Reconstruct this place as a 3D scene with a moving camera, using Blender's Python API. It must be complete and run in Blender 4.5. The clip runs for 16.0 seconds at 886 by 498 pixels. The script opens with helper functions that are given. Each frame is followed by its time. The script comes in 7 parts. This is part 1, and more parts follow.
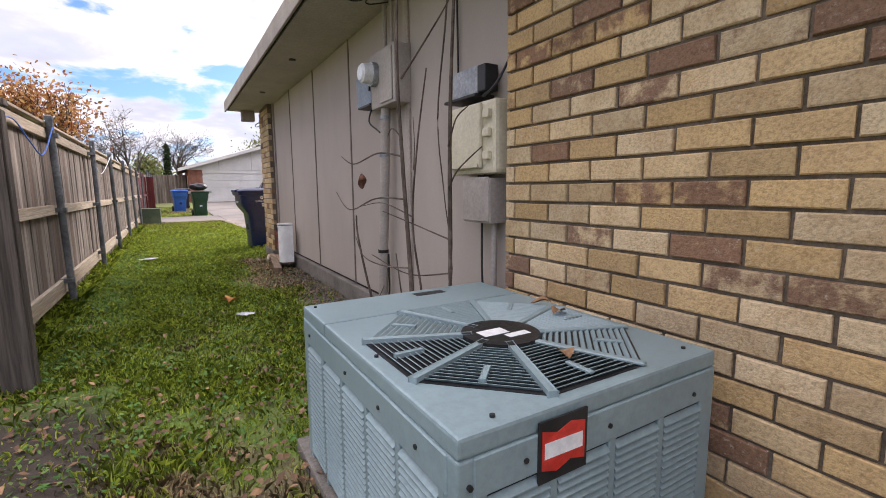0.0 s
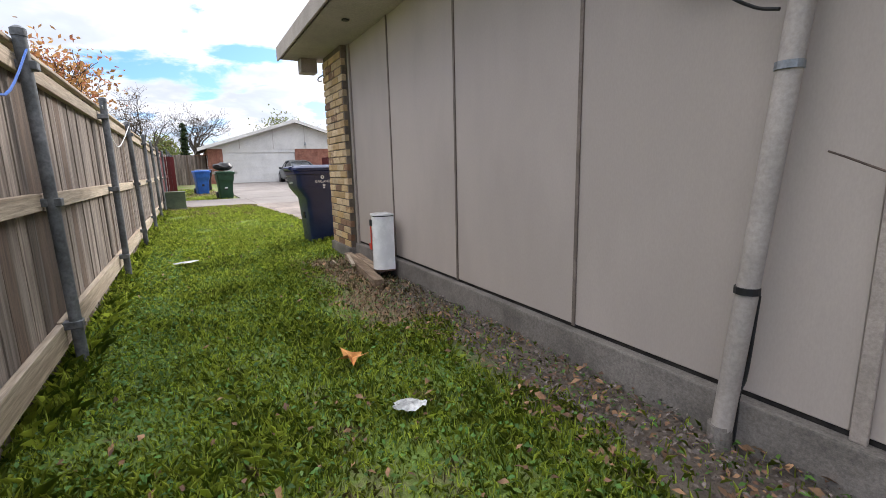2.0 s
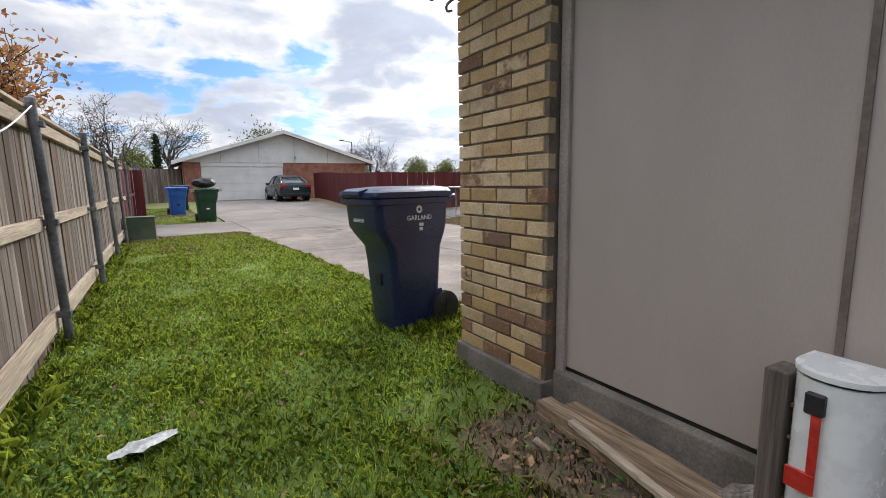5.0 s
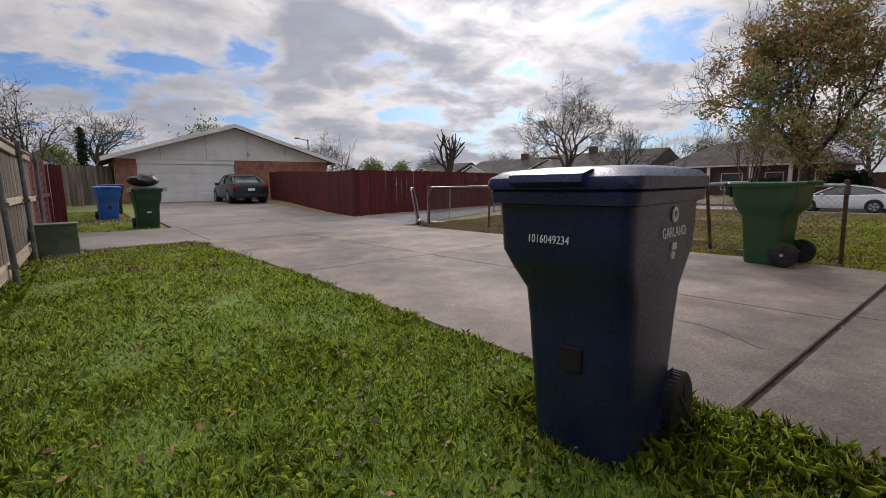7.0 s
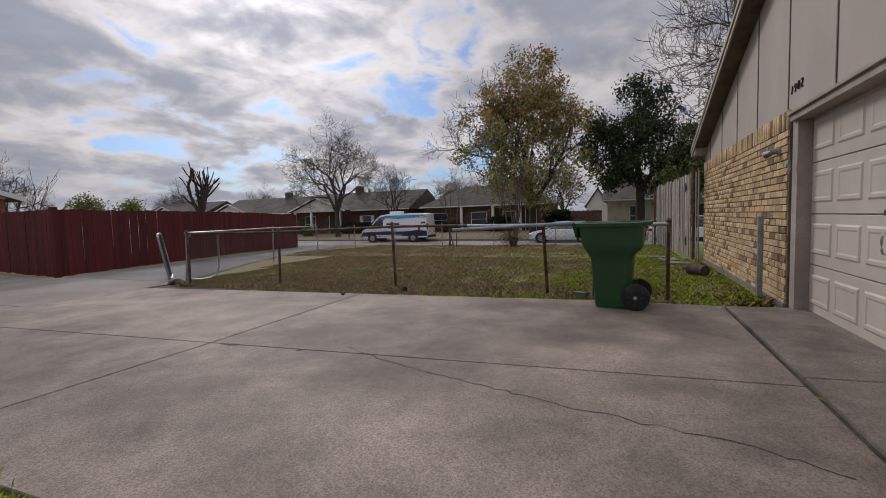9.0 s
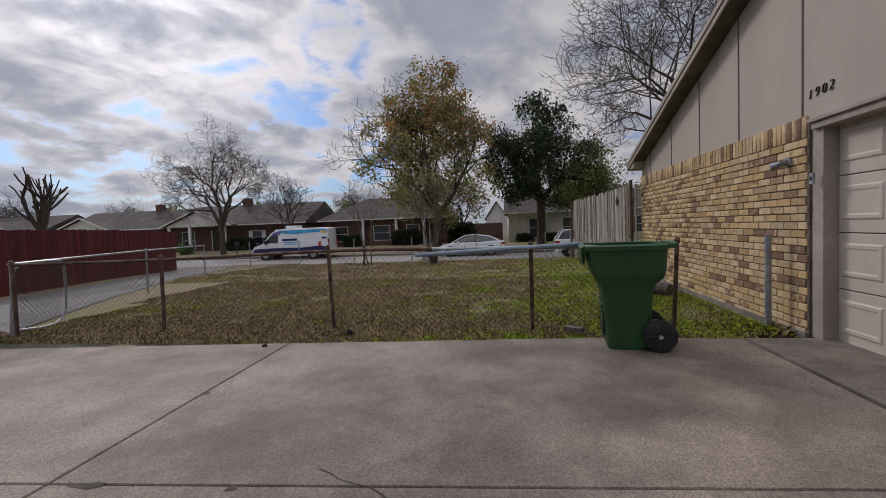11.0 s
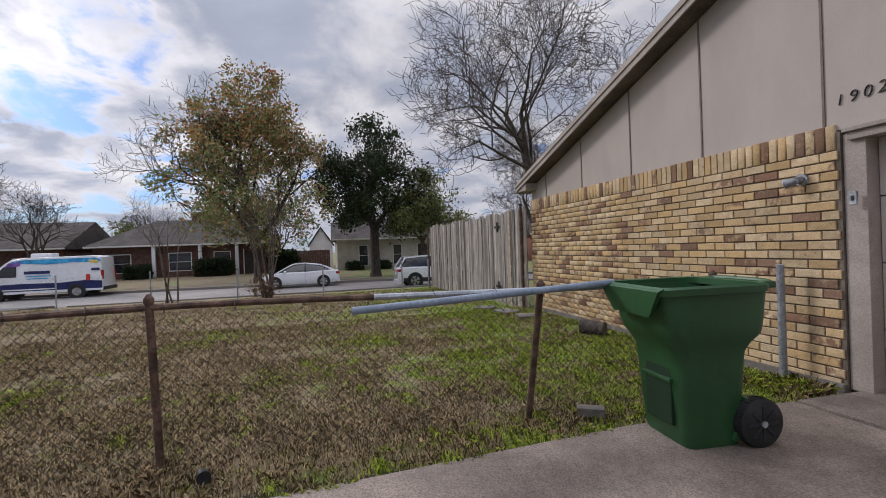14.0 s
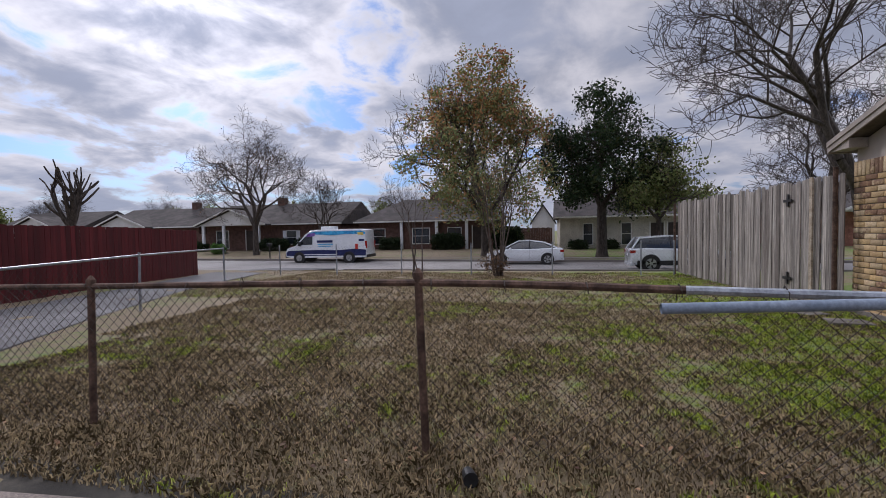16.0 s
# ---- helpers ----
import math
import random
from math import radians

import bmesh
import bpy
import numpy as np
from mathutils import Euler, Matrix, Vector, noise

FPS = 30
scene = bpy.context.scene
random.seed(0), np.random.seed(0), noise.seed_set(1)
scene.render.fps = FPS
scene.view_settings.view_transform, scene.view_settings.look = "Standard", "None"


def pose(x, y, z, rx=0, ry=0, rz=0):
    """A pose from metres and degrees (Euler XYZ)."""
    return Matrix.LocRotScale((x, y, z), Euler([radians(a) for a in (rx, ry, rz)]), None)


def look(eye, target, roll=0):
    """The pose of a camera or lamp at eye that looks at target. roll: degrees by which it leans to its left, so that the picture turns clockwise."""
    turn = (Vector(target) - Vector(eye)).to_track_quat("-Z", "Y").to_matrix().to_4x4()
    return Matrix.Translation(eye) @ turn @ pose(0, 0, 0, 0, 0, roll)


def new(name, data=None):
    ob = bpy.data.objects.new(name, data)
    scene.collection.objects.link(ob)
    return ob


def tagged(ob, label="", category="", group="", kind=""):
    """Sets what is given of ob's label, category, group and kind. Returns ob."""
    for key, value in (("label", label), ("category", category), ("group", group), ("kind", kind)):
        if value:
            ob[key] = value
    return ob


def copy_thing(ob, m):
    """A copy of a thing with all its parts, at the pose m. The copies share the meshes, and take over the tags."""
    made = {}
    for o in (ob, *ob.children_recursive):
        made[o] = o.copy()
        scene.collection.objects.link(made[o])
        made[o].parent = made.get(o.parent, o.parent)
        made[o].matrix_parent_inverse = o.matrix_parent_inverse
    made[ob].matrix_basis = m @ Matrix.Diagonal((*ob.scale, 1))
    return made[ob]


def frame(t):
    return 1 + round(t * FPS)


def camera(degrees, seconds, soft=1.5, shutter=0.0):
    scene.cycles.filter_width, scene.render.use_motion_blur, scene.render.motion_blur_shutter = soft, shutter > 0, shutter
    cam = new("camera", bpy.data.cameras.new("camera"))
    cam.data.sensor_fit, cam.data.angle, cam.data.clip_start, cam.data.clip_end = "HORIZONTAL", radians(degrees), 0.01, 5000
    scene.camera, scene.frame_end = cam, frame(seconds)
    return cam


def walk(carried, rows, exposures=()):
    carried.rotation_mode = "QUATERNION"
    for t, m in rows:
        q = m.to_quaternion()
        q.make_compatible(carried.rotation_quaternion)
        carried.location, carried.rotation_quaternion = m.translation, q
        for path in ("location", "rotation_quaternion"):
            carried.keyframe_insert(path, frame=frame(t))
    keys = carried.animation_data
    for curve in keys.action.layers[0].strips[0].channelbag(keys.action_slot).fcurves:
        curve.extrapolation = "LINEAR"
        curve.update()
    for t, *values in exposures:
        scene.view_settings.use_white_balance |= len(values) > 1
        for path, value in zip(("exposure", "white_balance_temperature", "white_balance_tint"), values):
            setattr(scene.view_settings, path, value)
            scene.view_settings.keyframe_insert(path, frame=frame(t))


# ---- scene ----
cam = camera(89.4, 16.0, soft=0.9)
PATH = [
    (0, (-1.474, -8.355, 1.097), (-0.454, -6.655, 0.831), -0.5),
    (0.5, (-1.689, -7.795, 1.067), (-0.83, -6.016, 0.756), -0.6),
    (1, (-1.726, -7.194, 1.031), (-0.838, -5.435, 0.689), -0.9),
    (1.5, (-1.766, -6.525, 1.053), (-0.823, -4.799, 0.69), -1.0),
    (2, (-1.743, -5.941, 1.067), (-0.783, -4.224, 0.706), -1.4),
    (2.5, (-1.764, -5.382, 1.12), (-0.807, -3.656, 0.796), -1.2),
    (3, (-1.737, -4.823, 1.129), (-0.802, -3.077, 0.848), -1.0),
    (3.5, (-1.735, -4.208, 1.141), (-0.796, -2.463, 0.87), -0.5),
    (4, (-1.751, -3.632, 1.137), (-0.796, -1.891, 0.898), 0.0),
    (4.5, (-1.761, -2.976, 1.141), (-0.752, -1.265, 0.905), 0.4),
    (4.7, (-1.708, -2.712, 1.169), (-0.691, -1.012, 0.895), -0.4),
    (7, (-1.676, -0.065, 1.083), (-0.451, 1.49, 0.796), -0.8),
    (7.5, (-1.517, 0.471, 1.1), (-0.218, 1.967, 0.83), -1.4),
    (8, (-1.333, 0.949, 1.15), (0.165, 2.257, 0.93), -1.1),
    (8.5, (-1.027, 1.34, 1.185), (0.669, 2.387, 1.015), -1.5),
    (9, (-0.706, 1.709, 1.152), (1.141, 2.463, 1.015), -1.6),
    (9.5, (-0.428, 2.029, 1.174), (1.503, 2.533, 1.041), -1.7),
    (9.7, (-0.295, 2.128, 1.195), (1.659, 2.535, 1.065), -1.9),
    (12, (1.09, 3.635, 1.299), (3.079, 3.835, 1.234), -2.5),
    (12.5, (1.522, 3.875, 1.318), (3.519, 3.775, 1.293), -1.9),
    (13, (1.928, 4.01, 1.376), (3.895, 3.649, 1.373), -1.6),
    (13.5, (2.304, 4.125, 1.371), (4.241, 3.627, 1.359), -1.7),
    (14, (2.671, 4.202, 1.342), (4.605, 3.693, 1.335), -2.1),
    (14.5, (2.96, 4.287, 1.348), (4.883, 3.737, 1.348), -2.5),
    (15, (3.242, 4.339, 1.358), (5.199, 3.929, 1.354), -2.6),
    (15.5, (3.408, 4.416, 1.358), (5.407, 4.4, 1.325), -2.1),
    (16, (3.333, 4.559, 1.329), (5.282, 4.998, 1.251), -1.0),
]
EXPOSURES = [(0, 0.95, 6500, 20), (0.5, 0.33, 6500, 18), (1.5, 0.85, 6400, 14), (2.5, 1.1, 6200, 12), (4.7, 0.66, 6200, 11), (6.9, -0.2, 6500, 15), (8.0, -0.3, 6450, 17),
             (9.5, -0.56, 6400, 16), (12.0, -0.47, 6200, 16), (13.0, -0.38, 6150, 15), (14.5, -0.03, 6050, 16), (15.2, -0.03, 6050, 16), (16.0, -0.34, 5850, 19)]
walk(cam, [(t, look(eye, target, roll)) for t, eye, target, roll in PATH], EXPOSURES)

# ---- world, sun, exposure ----
SUN_BEARING, SUN_HEIGHT = 47.0, 29.0
world = bpy.data.worlds.new("sky")
scene.world = world
world.use_nodes = True
wt = world.node_tree
wt.nodes.clear()


def node(tree, kind, **inputs):
    n = tree.nodes.new(kind)
    for k, v in inputs.items():
        if k in n.inputs:
            if isinstance(v, bpy.types.NodeSocket):
                tree.links.new(v, n.inputs[k])
            else:
                n.inputs[k].default_value = v
    return n


def plug(tree, n, *values):
    for i, v in enumerate(values):
        if v is None:
            continue
        if isinstance(v, bpy.types.NodeSocket):
            tree.links.new(v, n.inputs[i])
        else:
            n.inputs[i].default_value = v
    return n


def calc(tree, op, a, b=None, c=None):
    n = tree.nodes.new("ShaderNodeMath")
    n.operation = op
    return plug(tree, n, a, b, c).outputs[0]


def vcalc(tree, op, a, b=None):
    n = tree.nodes.new("ShaderNodeVectorMath")
    n.operation = op
    plug(tree, n, a, b)
    return n.outputs["Value"] if op in ("DOT_PRODUCT", "LENGTH") else n.outputs[0]


def ramp(tree, fac, lo, hi, a=0.0, b=1.0):
    n = tree.nodes.new("ShaderNodeMapRange")
    n.interpolation_type = "SMOOTHSTEP"
    return plug(tree, n, fac, lo, hi, a, b).outputs[0]


def blend(tree, fac, a, b, kind="MIX"):
    n = tree.nodes.new("ShaderNodeMix")
    n.data_type, n.blend_type = "RGBA", kind
    for k, v in ((0, fac), (6, a), (7, b)):
        if isinstance(v, bpy.types.NodeSocket):
            tree.links.new(v, n.inputs[k])
        else:
            n.inputs[k].default_value = v if k == 0 else (*v, 1)[:4]
    return n.outputs[2]


def fbm(tree, vec, scale, detail=4.0, rough=0.55, warp=0.0):
    n = tree.nodes.new("ShaderNodeTexNoise")
    tree.links.new(vec, n.inputs["Vector"])
    n.inputs["Scale"].default_value, n.inputs["Detail"].default_value = scale, detail
    n.inputs["Roughness"].default_value, n.inputs["Distortion"].default_value = rough, warp
    return n.outputs[0]


sun_way = Vector((math.sin(radians(SUN_BEARING)) * math.cos(radians(SUN_HEIGHT)),
                  math.cos(radians(SUN_BEARING)) * math.cos(radians(SUN_HEIGHT)), math.sin(radians(SUN_HEIGHT))))
sky = wt.nodes.new("ShaderNodeTexSky")
sky.sky_type, sky.sun_disc = "NISHITA", False
sky.sun_elevation, sky.sun_rotation = radians(SUN_HEIGHT), radians(SUN_BEARING)
way = wt.nodes.new("ShaderNodeTexCoord").outputs["Generated"]
axes = wt.nodes.new("ShaderNodeSeparateXYZ")
wt.links.new(way, axes.inputs[0])
height = calc(wt, "MAXIMUM", axes.outputs[2], 0.0)
flat = calc(wt, "ADD", height, 0.22)
dome = wt.nodes.new("ShaderNodeCombineXYZ")
plug(wt, dome, calc(wt, "DIVIDE", axes.outputs[0], flat), calc(wt, "DIVIDE", axes.outputs[1], flat), 0.37)
big = fbm(wt, dome.outputs[0], 0.9, 2.0, 0.5)
fine = fbm(wt, dome.outputs[0], 3.0, 10.0, 0.56, 0.3)
shade = fbm(wt, dome.outputs[0], 1.8, 5.0, 0.5)
cover = calc(wt, "ADD", calc(wt, "MULTIPLY", big, 0.55), calc(wt, "MULTIPLY", fine, 0.6))
clear = calc(wt, "SUBTRACT", 0.466, calc(wt, "MULTIPLY", ramp(wt, height, 0.4, 0.8), 0.1))
mask = ramp(wt, calc(wt, "SUBTRACT", cover, clear), 0.0, 0.09)
toward = vcalc(wt, "DOT_PRODUCT", way, tuple(sun_way))
glow = calc(wt, "POWER", calc(wt, "MAXIMUM", toward, 0.0), 6.0)
core = calc(wt, "POWER", calc(wt, "MAXIMUM", toward, 0.0), 60.0)
thick = ramp(wt, calc(wt, "ADD", calc(wt, "MULTIPLY", shade, 0.6), calc(wt, "MULTIPLY", fine, 0.6)), 0.5, 0.71)
zenith = ramp(wt, height, 0.42, 0.85, 1.0, 2.6)
lit = calc(wt, "ADD", 0.72, calc(wt, "ADD", calc(wt, "MULTIPLY", glow, 0.5), calc(wt, "MULTIPLY", core, 1.1)))
dark = calc(wt, "ADD", 0.42, calc(wt, "ADD", calc(wt, "MULTIPLY", glow, 0.12), calc(wt, "MULTIPLY", core, 0.15)))
white = blend(wt, 1.0, (1.0, 0.972, 0.945), lit, "MULTIPLY")
dark = calc(wt, "ADD", dark, calc(wt, "MULTIPLY", calc(wt, "SUBTRACT", fine, 0.5), 0.4))
grey = blend(wt, 1.0, (0.9, 0.965, 1.1), dark, "MULTIPLY")
cloud = blend(wt, thick, white, grey)
haze = ramp(wt, height, 0.0, 0.16, 0.55, 0.0)
blue = blend(wt, 1.0, sky.outputs[0], (0.047, 0.07, 0.106), "MULTIPLY")
above = blend(wt, haze, blend(wt, mask, blue, cloud), (0.43, 0.47, 0.54))
above = blend(wt, 1.0, above, zenith, "MULTIPLY")
back = node(wt, "ShaderNodeBackground", Color=above, Strength=1.0)
wt.links.new(back.outputs[0], node(wt, "ShaderNodeOutputWorld").inputs[0])

sun = new("sun", bpy.data.lights.new("sun", "SUN"))
sun.data.energy, sun.data.angle, sun.data.color = 1.5, radians(10), (1.0, 0.94, 0.85)
sun.matrix_world = look(sun_way * 60, (0, 0, 0))

# ---- materials ----


def surface(name, a, b, size=1.0, grain=60.0, rough=0.8, bump=0.15, metal=0.0, vary="", spread=0.25, third=None, stain=0.25, squash=(1, 1, 1), spec=0.4, coat=0.0):
    """Two colours mixed at two scales, with grain, stains and relief; vary: 'piece' by object or 'island' by loose part."""
    m = bpy.data.materials.new(name)
    m.use_nodes = True
    t = m.node_tree
    p = t.nodes["Principled BSDF"]
    place = t.nodes.new("ShaderNodeTexCoord").outputs["Object"]
    vec = vcalc(t, "MULTIPLY", place, squash)
    rnd = None
    if vary == "piece":
        rnd = t.nodes.new("ShaderNodeObjectInfo").outputs["Random"]
    elif vary == "island":
        rnd = t.nodes.new("ShaderNodeNewGeometry").outputs["Random Per Island"]
    if rnd is not None:
        shift = t.nodes.new("ShaderNodeCombineXYZ")
        plug(t, shift, calc(t, "MULTIPLY", rnd, 37.0), calc(t, "MULTIPLY", rnd, 91.0), calc(t, "MULTIPLY", rnd, 53.0))
        vec = vcalc(t, "ADD", vec, shift.outputs[0])
    coarse = fbm(t, vec, 1.0 / size, 4.0, 0.6)
    small = fbm(t, vec, grain, 5.0, 0.65)
    col = blend(t, ramp(t, coarse, 0.35, 0.65), a, b)
    if third:
        pick = calc(t, "FRACT", calc(t, "MULTIPLY", rnd, 7.31)) if rnd is not None else fbm(t, vec, 0.6 / size, 3.0)
        col = blend(t, ramp(t, pick, 0.68, 0.84), col, third)
    if rnd is not None:
        val = ramp(t, calc(t, "FRACT", calc(t, "MULTIPLY", rnd, 13.7)), 0.0, 1.0, 1.0 - spread, 1.0 + spread)
        col = blend(t, 1.0, col, val, "MULTIPLY")
    dirt = ramp(t, fbm(t, vec, 0.35 / size, 6.0, 0.7), 0.3, 0.7, 1.0 - stain, 1.0 + stain * 0.4)
    speck = ramp(t, small, 0.25, 0.75, 1.0 - stain, 1.0 + stain)
    col = blend(t, 1.0, blend(t, 1.0, col, dirt, "MULTIPLY"), speck, "MULTIPLY")
    t.links.new(col, p.inputs["Base Color"])
    t.links.new(ramp(t, small, 0.2, 0.8, max(rough - 0.12, 0.02), min(rough + 0.1, 1.0)), p.inputs["Roughness"])
    p.inputs["Metallic"].default_value = metal
    p.inputs["Specular IOR Level"].default_value = spec
    p.inputs["Coat Weight"].default_value = coat
    if bump:
        b_node = node(t, "ShaderNodeBump", Strength=min(bump, 1.0), Distance=0.01, Height=calc(t, "ADD", small, calc(t, "MULTIPLY", coarse, 0.6)))
        t.links.new(b_node.outputs[0], p.inputs["Normal"])
    return m


def glass(name, tint=(0.02, 0.025, 0.03), rough=0.05):
    m = surface(name, tint, tint, 1.0, 3.0, rough + 0.12, 0.0, stain=0.1, spec=0.8)
    return m


def ground_material(name, base_on_blades):
    """Soil, thatch and green, by patches of the plan."""
    m = bpy.data.materials.new(name)
    m.use_nodes = True
    t = m.node_tree
    p = t.nodes["Principled BSDF"]
    geo = t.nodes.new("ShaderNodeNewGeometry")
    pos = geo.outputs["Position"]
    ax = t.nodes.new("ShaderNodeSeparateXYZ")
    t.links.new(pos, ax.inputs[0])
    x, y = ax.outputs[0], ax.outputs[1]
    patch = fbm(t, pos, 0.45, 5.0, 0.6)
    tuft = fbm(t, pos, 5.0, 5.0, 0.65)
    # the front lawn is dormant in the middle and green towards the house; the side yard is lush
    lawn = ramp(t, x, 4.6, 5.6)
    near_house = ramp(t, y, 0.2, 6.5, 0.055, -0.06)
    side = ramp(t, y, -7.6, -5.4, 0.0, 0.18)
    lush = calc(t, "ADD", calc(t, "MULTIPLY", lawn, near_house), calc(t, "MULTIPLY", calc(t, "SUBTRACT", 1.0, lawn), side))
    far = ramp(t, y, 3.0, 9.5, 0.0, -0.12)
    lush = calc(t, "ADD", lush, calc(t, "MULTIPLY", calc(t, "SUBTRACT", 1.0, lawn), far))
    edge = calc(t, "ADD", x, calc(t, "MULTIPLY", calc(t, "SUBTRACT", fbm(t, pos, 1.3, 5.0, 0.65), 0.5), 0.9))
    worn = calc(t, "MULTIPLY", ramp(t, edge, -0.8, -0.5), calc(t, "MULTIPLY", ramp(t, y, -3.3, -2.8), ramp(t, y, -0.9, -0.5, 1.0, 0.0)))
    worn = calc(t, "MULTIPLY", worn, ramp(t, x, 0.3, 0.5, 1.0, 0.0))
    lush = calc(t, "SUBTRACT", lush, calc(t, "MULTIPLY", worn, 0.4))
    street = ramp(t, x, 14.0, 18.0, 0.0, -0.02)
    value = calc(t, "ADD", calc(t, "ADD", calc(t, "MULTIPLY", patch, 0.55), calc(t, "MULTIPLY", tuft, 0.6)), calc(t, "ADD", lush, street))
    green = ramp(t, value, 0.5, 0.72)
    if base_on_blades:
        rnd = geo.outputs["Random Per Island"]
        fresh = blend(t, ramp(t, rnd, 0.15, 1.0), (0.1, 0.155, 0.012), (0.6, 0.7, 0.1))
        dry = blend(t, ramp(t, rnd, 0.2, 1.0), (0.1, 0.07, 0.035), (0.68, 0.54, 0.33))
        fac = ramp(t, calc(t, "ADD", green, calc(t, "MULTIPLY", calc(t, "SUBTRACT", rnd, 0.5), 0.5)), 0.3, 0.7)
        col = blend(t, fac, dry, fresh)
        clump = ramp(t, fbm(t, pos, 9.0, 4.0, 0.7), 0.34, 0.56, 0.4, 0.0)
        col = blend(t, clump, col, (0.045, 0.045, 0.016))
        p.inputs["Roughness"].default_value = 0.6
        p.inputs["Specular IOR Level"].default_value = 0.25
        thin = node(t, "ShaderNodeBsdfTranslucent", Color=col)
        mixed = t.nodes.new("ShaderNodeMixShader")
        plug(t, mixed, 0.45, p.outputs[0], thin.outputs[0])
        t.links.new(mixed.outputs[0], t.nodes["Material Output"].inputs[0])
    else:
        crumb = fbm(t, pos, 40.0, 6.0, 0.7)
        soil = blend(t, crumb, (0.07, 0.055, 0.042), (0.2, 0.16, 0.13))
        thatch = blend(t, crumb, (0.07, 0.054, 0.03), (0.35, 0.265, 0.165))
        turf = blend(t, crumb, (0.04, 0.065, 0.01), (0.22, 0.33, 0.05))
        col = blend(t, green, thatch, turf)
        strip = calc(t, "MULTIPLY", ramp(t, edge, -0.55, -0.3), ramp(t, x, 0.3, 0.5, 1.0, 0.0))
        strip = calc(t, "MULTIPLY", strip, ramp(t, y, -0.9, -0.5, 1.0, 0.0))
        col = blend(t, strip, col, soil)
        bare = calc(t, "MULTIPLY", ramp(t, calc(t, "ADD", edge, 0.5), -1.45, -1.15, 1.0, 0.0), ramp(t, y, -5.7, -5.2, 1.0, 0.0))
        bare = calc(t, "MULTIPLY", bare, ramp(t, edge, -3.6, -2.6))
        col = blend(t, bare, col, blend(t, crumb, (0.03, 0.022, 0.016), (0.08, 0.06, 0.045)))
        p.inputs["Roughness"].default_value = 0.95
        bmp = node(t, "ShaderNodeBump", Strength=0.8, Distance=0.02, Height=crumb)
        t.links.new(bmp.outputs[0], p.inputs["Normal"])
    t.links.new(col, p.inputs["Base Color"])
    return m


M_GROUND = ground_material("ground_soil_and_turf", False)
M_BLADE = ground_material("grass_blades", True)
M_CONCRETE = surface("drive_concrete", (0.185, 0.148, 0.122), (0.275, 0.225, 0.187), 0.9, 90.0, 0.75, 0.55, third=(0.13, 0.104, 0.086), stain=0.55)
M_ALLEY = surface("alley_concrete", (0.18, 0.157, 0.14), (0.24, 0.215, 0.195), 2.2, 70.0, 0.85, 0.25, third=(0.16, 0.14, 0.125), stain=0.25)
M_LANE = surface("lane_asphalt", (0.13, 0.125, 0.125), (0.18, 0.175, 0.175), 1.5, 60.0, 0.9, 0.3, stain=0.35)
M_STREET = surface("street_concrete", (0.27, 0.25, 0.235), (0.33, 0.31, 0.29), 3.0, 40.0, 0.9, 0.2, stain=0.25)
M_JOINT = surface("joint_dirt", (0.03, 0.026, 0.02), (0.07, 0.06, 0.045), 0.2, 80.0, 0.95, 0.3)
M_FOUND = surface("foundation_concrete", (0.15, 0.135, 0.118), (0.22, 0.198, 0.175), 0.3, 90.0, 0.9, 0.35, third=(0.15, 0.138, 0.11), stain=0.3)


